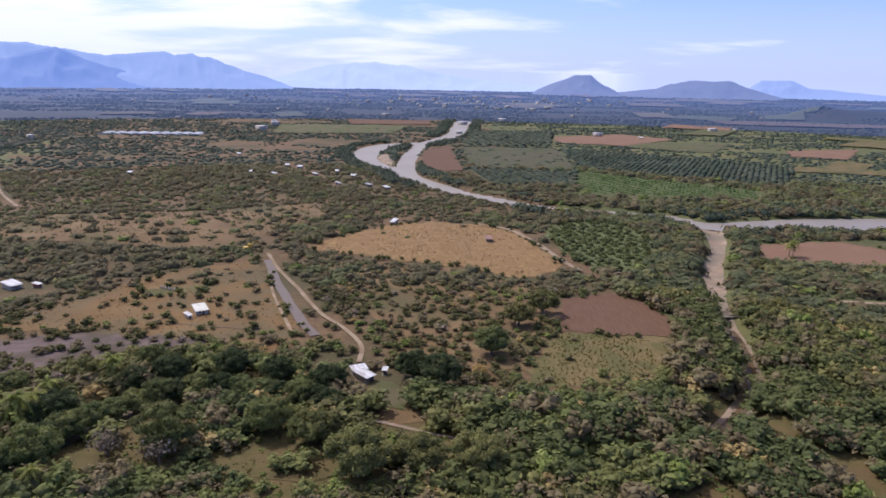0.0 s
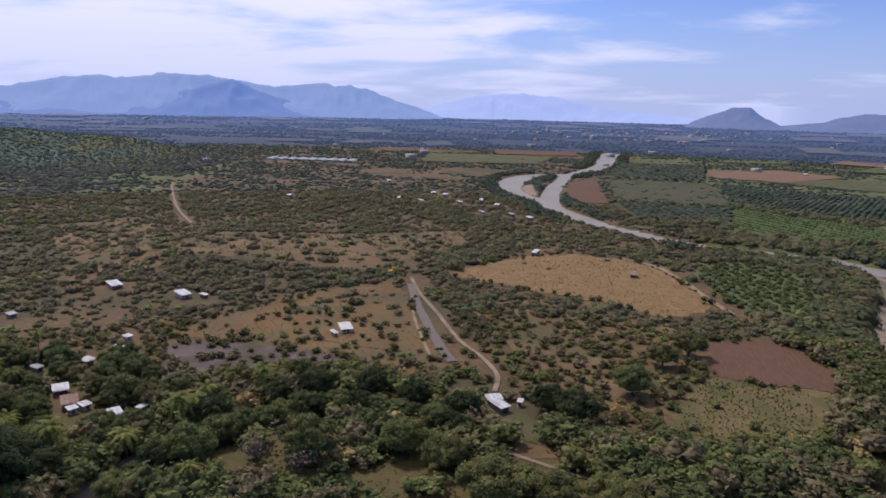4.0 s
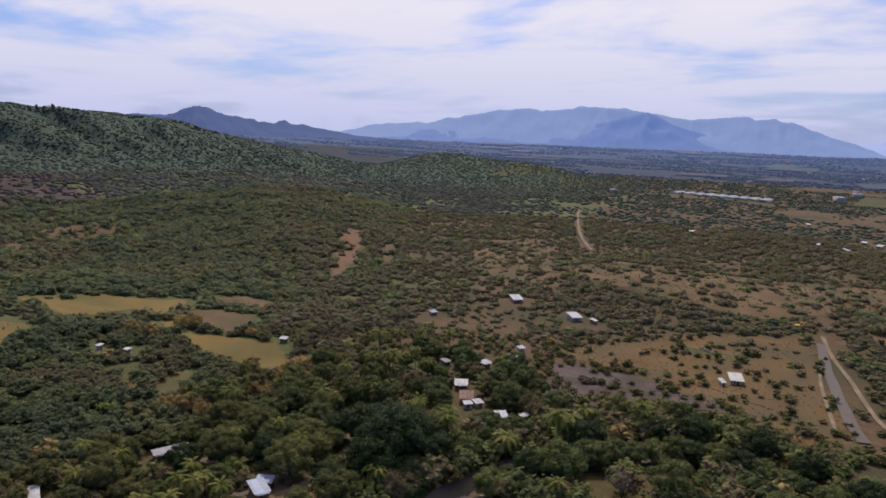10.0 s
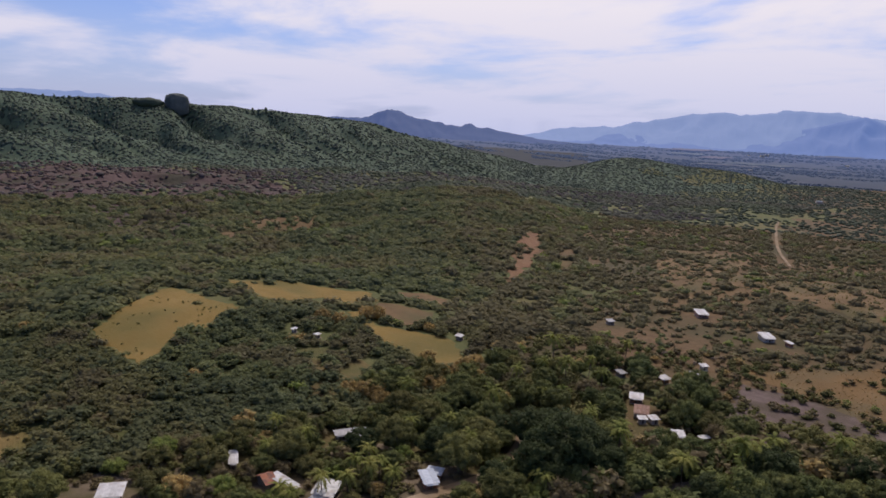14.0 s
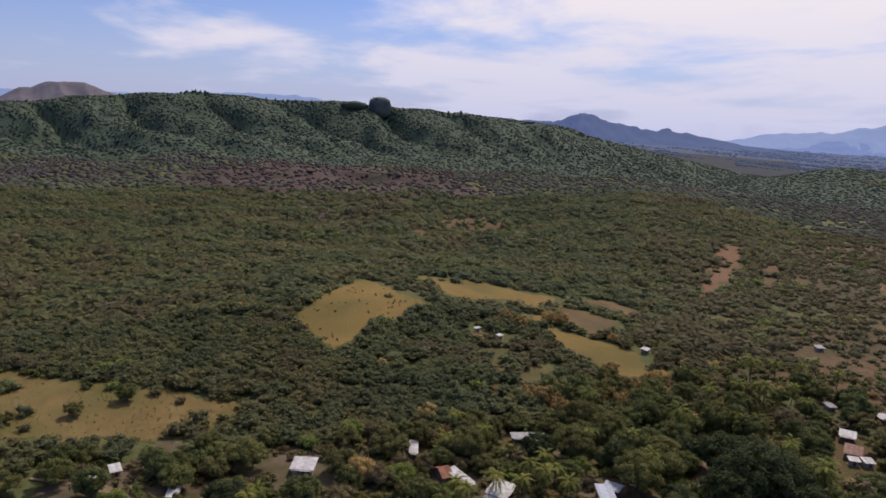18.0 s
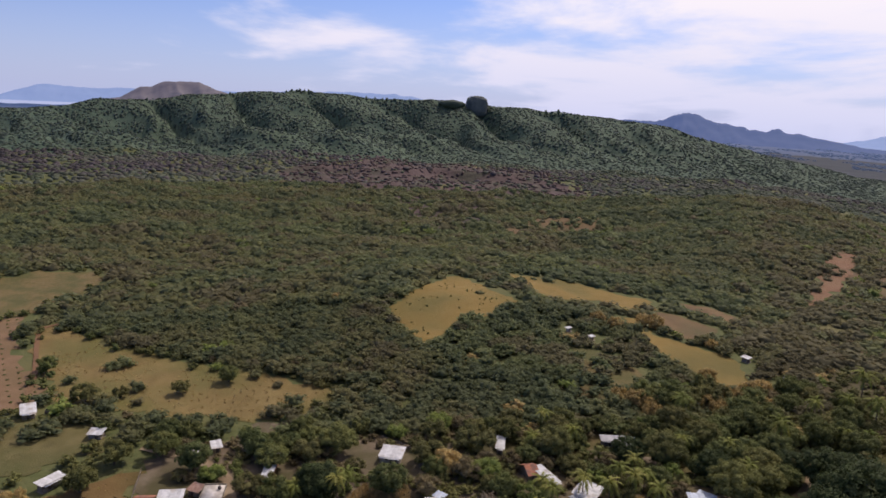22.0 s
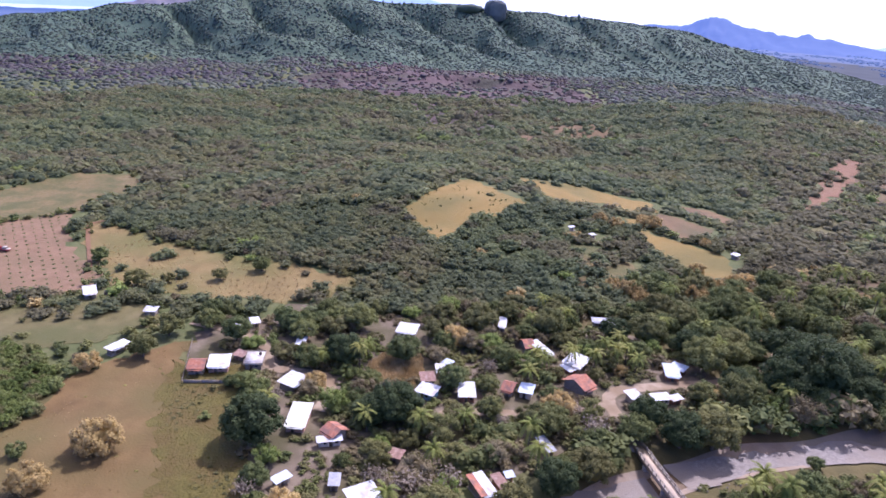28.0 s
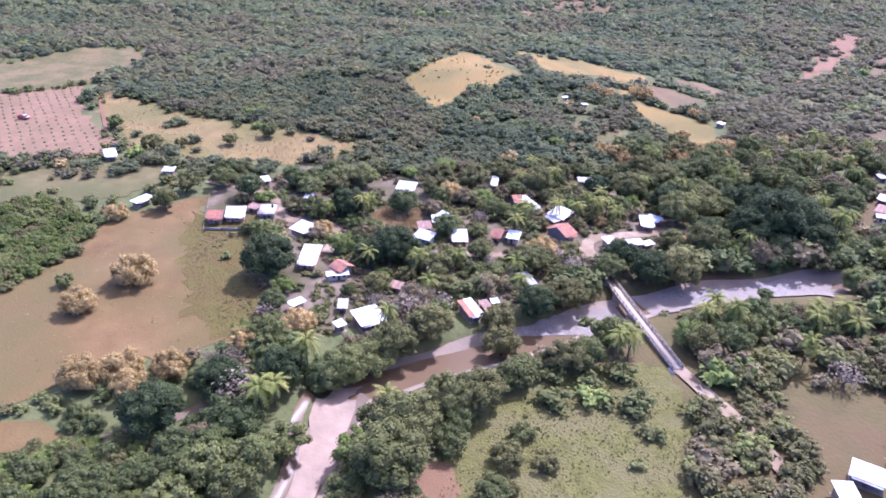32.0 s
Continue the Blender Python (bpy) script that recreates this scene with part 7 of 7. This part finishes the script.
tufts("crop", [(55, 301), (105, 295), (96, 262), (67, 245), (35, 241)], 1.6, 0.7, M_WEED, "dry crop rows", 0.9)
tufts("riverside_grass", [(-46, 10), (-84, 44), (-94, 68), (-70, 80), (-40, 60), (-20, 30)], 0.9, 0.36, M_RANK, "grass tufts on the riverside pasture", 0.9, patchy=0.3)
tufts("riverside_weeds", [(-46, 10), (-84, 44), (-94, 68), (-70, 80), (-40, 60), (-20, 30)], 6.5, 0.75, M_LEAF_GREEN, "small bushes on the riverside pasture", 0.7, T_NEAR, (0.7, 1.0))
tufts("clearing_weeds", [(-138, -105), (-178, -88), (-209, -52), (-167, -36), (-114, -31), (-98, -60), (-80, -130)], 5.0, 0.5, M_WEED, "low weeds on the trodden meadow", 0.5, T_MID, (0.3, 0.6))
tufts("lush_grass", [(-125, 160), (-110, 215), (-60, 220), (0, 208), (60, 190), (120, 210), (120, 160), (40, 150)], 2.1, 0.6, M_WEED, "tall grass tufts by the stream", 0.7)
tufts("lush_weeds", [(-125, 160), (-110, 215), (-60, 220), (0, 208), (60, 190), (120, 210), (120, 160), (40, 150)], 3.6, 0.9, M_LEAF_FRESH, "low fresh weeds by the stream", 0.6, T_MID, (0.35, 0.7))
orchard("green_thicket", [(-193, -127), (-206, -113), (-197, -98), (-186, -89), (-171, -84), (-155, -89), (-143, -96), (-135, -104)], 3.6, 3.4, 10, 2.4, M_LEAF_FRESH, "dense fresh green thicket beside the meadow", T_CLOSE, 0.75)
orchard("olive_thicket", [(-193, -127), (-206, -113), (-199, -98), (-186, -87), (-171, -82), (-153, -87), (-141, -94), (-135, -104)], 6.5, 5.8, 33, 2.3, M_LEAF_OLIVE, "olive bushes mixed into a green thicket", T_CLOSE, 0.9)
orchard("dark_thicket", [(-193, -127), (-206, -113), (-199, -98), (-186, -87), (-171, -82), (-153, -87), (-141, -94), (-135, -104)], 8.5, 7.8, 61, 2.7, M_LEAF_GREEN, "taller green bushes in the thicket", T_CLOSE, 0.9)
orchard("banana_thicket", [(-140, 112), (-148, 128), (-147, 152), (-140, 154), (-137, 130)], 2.6, 2.4, 20, 1.7, M_LEAF_YOUNG, "pale green thicket above the river", T_NEAR, 0.5)

# low bushes about the gardens and along the river bank
VILLAGE = [(-226, -46), (-222, 0), (-226, 40), (-210, 70), (-200, 108), (-160, 126), (-146, 90), (-124, 62), (-110, 46), (-98, 18), (-88, 4), (-96, -20), (-112, -26), (-150, -26), (-172, -28)]
x, y = jitter(-230, -84, -52, 130, 2.5)
ok = inside(VILLAGE, x, y) & (fbm(x / 12, y / 12, 57, 3) > 0.36) & (along(CREEK_F, x, y)[0] > 8.5)
for hx, hy, tn, w, d, *_ in HOUSES:
    ok &= np.hypot(x - hx, y - hy) > 0.5 * max(w, d) + 1.4
for hx, hy, hr in ((-183, 17, 10), (-210, 14, 9), (-202, 26, 8), (-192, -42, 9), (-208, -44, 9)):
    ok &= np.hypot(x - hx, y - hy) > hr
for line_, half_ in PATHS:
    ok &= along(line_, x, y)[0] > half_.max() * 0.86 + 0.8
x, y = x[ok], y[ok]
q = (fbm(x / 18, y / 18, 58, 2) + 0.3 * RNG.rand(len(x))) * 4.2
for lo_, mt, nm, lb in ((0, M_LEAF_BROWN, "brown_bushes", "brown half-dry bushes between the houses"), (2.3, M_LEAF_OLIVE, "olive_bushes", "olive bushes between the houses"), (2.9, M_LEAF_GREEN, "green_bushes", "green garden bushes between the houses")):
    m = (q >= lo_) & (q < {0: 2.3, 2.3: 2.9, 2.9: 99}[lo_])
    scatter(nm, np.stack([x[m], y[m]], 1), RNG.uniform(0.8, 2.3, m.sum()), T_NEAR, mt, lb, "bushes", squash=(0.6, 1.0))

# mixed bushes on the near bank, with a bare path through them
BED_SIDE = [(-117, 90), (-119, 120), (-118, 158), (-106, 160), (-104, 100)]
BANK = [(-72, -72), (-76, -60), (-75, -46), (-72, -36), (-58, -30), (-48, -26), (-30, -40), (-30, -90), (-60, -90)]
x, y = jitter(-80, -28, -92, -24, 2.9)
ok = inside(BANK, x, y) & (RNG.rand(len(x)) < 0.9)
x, y, q = x[ok], y[ok], RNG.rand(int(ok.sum())) + 0.6 * (fbm(x[ok] / 9, y[ok] / 9, 59, 2) - 0.5)
for lo_, hi_, mt, nm, lb in ((-9, 0.3, M_LEAF_LIME, "lime_bushes", "yellow-green bushes on the river bank"), (0.3, 0.62, M_LEAF_GREEN, "green_bushes", "green bushes on the river bank"),
                             (0.62, 0.82, M_LEAF_FRESH, "fresh_bushes", "fresh green bushes on the river bank"), (0.82, 9, M_LEAF_OLIVE, "olive_bushes", "olive bushes on the river bank")):
    m = (q >= lo_) & (q < hi_)
    scatter(nm, np.stack([x[m], y[m]], 1), RNG.uniform(1.3, 2.9, m.sum()), T_CLOSE, mt, lb, "bushes", squash=(0.7, 1.05))

x, y = jitter(-122, -102, 88, 162, 2.6)
ok = inside(BED_SIDE, x, y) & (RNG.rand(len(x)) < 0.75)
scatter("low_bushes", np.stack([x[ok], y[ok]], 1), RNG.uniform(0.6, 1.5, ok.sum()), T_NEAR, M_LEAF_OLIVE, "low olive bushes beside the riverbed", "bushes", squash=(0.5, 0.9))

# stones on the gravel bars
x, y = jitter(-140, -100, 52, 168, 1.1)
ok = (inside([(-112, 54), (-120, 63), (-124, 75), (-113, 80), (-107, 81), (-108, 68)], x, y) | inside([(-115, 90), (-112, 98), (-108, 112), (-112, 114), (-117, 104), (-120, 92)], x, y)) & (RNG.rand(len(x)) < 0.5)
scatter("river_stones", np.stack([x[ok], y[ok]], 1), RNG.uniform(0.12, 0.4, ok.sum()), T_FAR, M_GRAVEL, "rounded grey stones on the gravel bars", "stones", sink=-0.6)

# ---- greenhouses on the plain ----
M_FILM = material("greenhouse_film", [(0.3, 0.32, 0.34), (0.38, 0.4, 0.42)], scale=0.05, rough=0.4)
for i in range(9):
    ob = tagged(new("greenhouse"), "long low greenhouse with pale plastic film", "greenhouse", "greenhouses on the plain")
    ob.matrix_basis = pose(-566 + i * 18.3, 1228 + i * 2, 0, 0, 0, 4)
    ring = [(math.cos(a) * 9, math.sin(a) * 2.8) for a in np.linspace(0, math.pi, 9)]
    V = [(yy, xx, zz) for xx in (-20, 20) for yy, zz in ring]
    part("film", mesh_of("film", V, [(k, k + 1, k + 10, k + 9) for k in range(8)], M_FILM), ob)
    for s in (-20, 20):
        part("end_wall", boxes([(-8.5, s - 0.1, 0, 8.5, s + 0.1, 2.2)], "end_wall", M_FILM), ob)

# ---- far settlement ----
far_house = tagged(new("far_house"), "small white house of the far town", "house", "houses of the far town")
part("wall", boxes([(-6, -5, -1, 6, 5, 5)], "wall", M_WALLS[0]), far_house)
part("roof", boxes([(-6.5, -5.5, 5, 6.5, 5.5, 5.8)], "roof", M_ROOF["white"]), far_house)
spots = []
rg = random.Random(5)
for i in range(130):
    a, q = (rg.gauss(-3, 4.5), rg.uniform(2300, 3400)) if i < 80 else (rg.uniform(-24, 36), rg.uniform(1300, 3600))
    spots.append((-q * math.sin(radians(a)), q * math.cos(radians(a))))
for i, (a, b) in enumerate(spots):
    m = pose(a, b, float(height(a, b)), 0, 0, rg.uniform(-40, 40)) @ Matrix.Scale(rg.uniform(0.7, 1.5), 4)
    if i:
        copy_thing(far_house, m @ Matrix.Scale(1 / far_house.scale[0], 4))
    else:
        far_house.matrix_basis = m

# ---- machines ----
M_YELLOW = material("machine_paint", [(0.5, 0.32, 0.05), (0.6, 0.4, 0.08)], scale=1.0, rough=0.5)
M_BLACK = material("rubber", [(0.03, 0.03, 0.03), (0.05, 0.05, 0.05)], scale=3.0, rough=0.9)
M_CARRED = material("red_paint", [(0.4, 0.06, 0.05), (0.5, 0.09, 0.07)], scale=1.0, rough=0.4)
ex = tagged(new("excavator"), "yellow excavator parked beside the ditch", "excavator")
ex.matrix_basis = pose(-117, 428, float(height(-117, 428)), 0, 0, 30) @ Matrix.Scale(1.3, 4)
for s in (-1, 1):
    part("track", boxes([(-1.6, s * 1.1 - 0.3, 0.1, 1.6, s * 1.1 + 0.3, 0.9), (-1.9, s * 1.1 - 0.3, 0.3, 1.9, s * 1.1 + 0.3, 0.7)], "track", M_BLACK), ex)
part("body", boxes([(-1.7, -1.3, 1.0, 1.2, 1.3, 2.0), (-1.9, -1.2, 1.1, -1.7, 1.2, 1.9)], "body", M_YELLOW), ex)
cab = part("cab", boxes([(0.1, 0.3, 2.0, 1.3, 1.3, 3.1)], "cab", M_YELLOW), ex)
part("windscreen", boxes([(1.3, 0.4, 2.2, 1.33, 1.2, 3.0)], "windscreen", M_GLASS), cab)
part("boom", mesh_of("boom", *tube([(1.0, -0.2, 1.6), (2.6, -0.2, 4.0), (4.6, -0.2, 4.4)], [0.3, 0.35, 0.22], 4), M_YELLOW), ex)
part("stick", mesh_of("stick", *tube([(4.6, -0.2, 4.5), (5.4, -0.2, 1.9)], [0.22, 0.16], 4), M_YELLOW), ex)
part("bucket", boxes([(5.0, -0.7, 1.0, 5.8, 0.3, 1.9)], "bucket", M_BLACK), ex)


def lorry(name, label, paint, cab_paint, m):
    """A small open lorry: bed with side boards, cab with windscreen, bonnet, four wheels, bumper."""
    ob = tagged(new(name), label, "truck")
    ob.matrix_basis = m
    part("body", boxes([(-2.4, -0.9, 0.45, 2.4, 0.9, 0.95)], "body", paint), ob)
    for s in (-1, 1):
        part("side_board", boxes([(-2.4, s * 0.86 - 0.04, 0.95, -0.2, s * 0.86 + 0.04, 1.4)], "side_board", paint), ob)
    part("tailgate", boxes([(-2.44, -0.86, 0.95, -2.38, 0.86, 1.38)], "tailgate", paint), ob)
    part("bonnet", boxes([(1.2, -0.84, 0.95, 2.38, 0.84, 1.12)], "bonnet", cab_paint), ob)
    part("bumper", boxes([(2.4, -0.88, 0.5, 2.5, 0.88, 0.68)], "bumper", M_BLACK), ob)
    c = part("cab", boxes([(-0.2, -0.85, 0.95, 1.2, 0.85, 1.72), (-0.1, -0.75, 1.72, 1.05, 0.75, 1.78)], "cab", cab_paint), ob)
    part("windscreen", boxes([(1.2, -0.75, 1.14, 1.24, 0.75, 1.65)], "windscreen", M_GLASS), c)
    for s in (-1, 1):
        part("side_window", boxes([(0.15, s * 0.86 - 0.01, 1.2, 1.0, s * 0.86 + 0.01, 1.62)], "side_window", M_GLASS), c)
    w = mesh_of("wheel", *tube([(0, -0.12, 0), (0, 0.12, 0)], [0.4, 0.4], 12), M_BLACK)
    for a in (-1.5, 1.5):
        for s in (-0.9, 0.9):
            part("wheel", w, ob, at=pose(a, s, 0.4))
    return ob


lorry("pickup_truck", "small red and white pickup truck on the sapling field", M_CARRED, M_WALLS[0], pose(-304, -151, float(height(-304, -151)) + 0.25, 0, 0, 70) @ Matrix.Scale(1.15, 4))
lorry("flatbed_truck", "dark flatbed truck with a white cab beside the shed", M_DOOR, M_WALLS[0], pose(-249, -89, float(height(-249, -89)) + 0.05, 0, 0, 100) @ Matrix.Scale(1.2, 4))
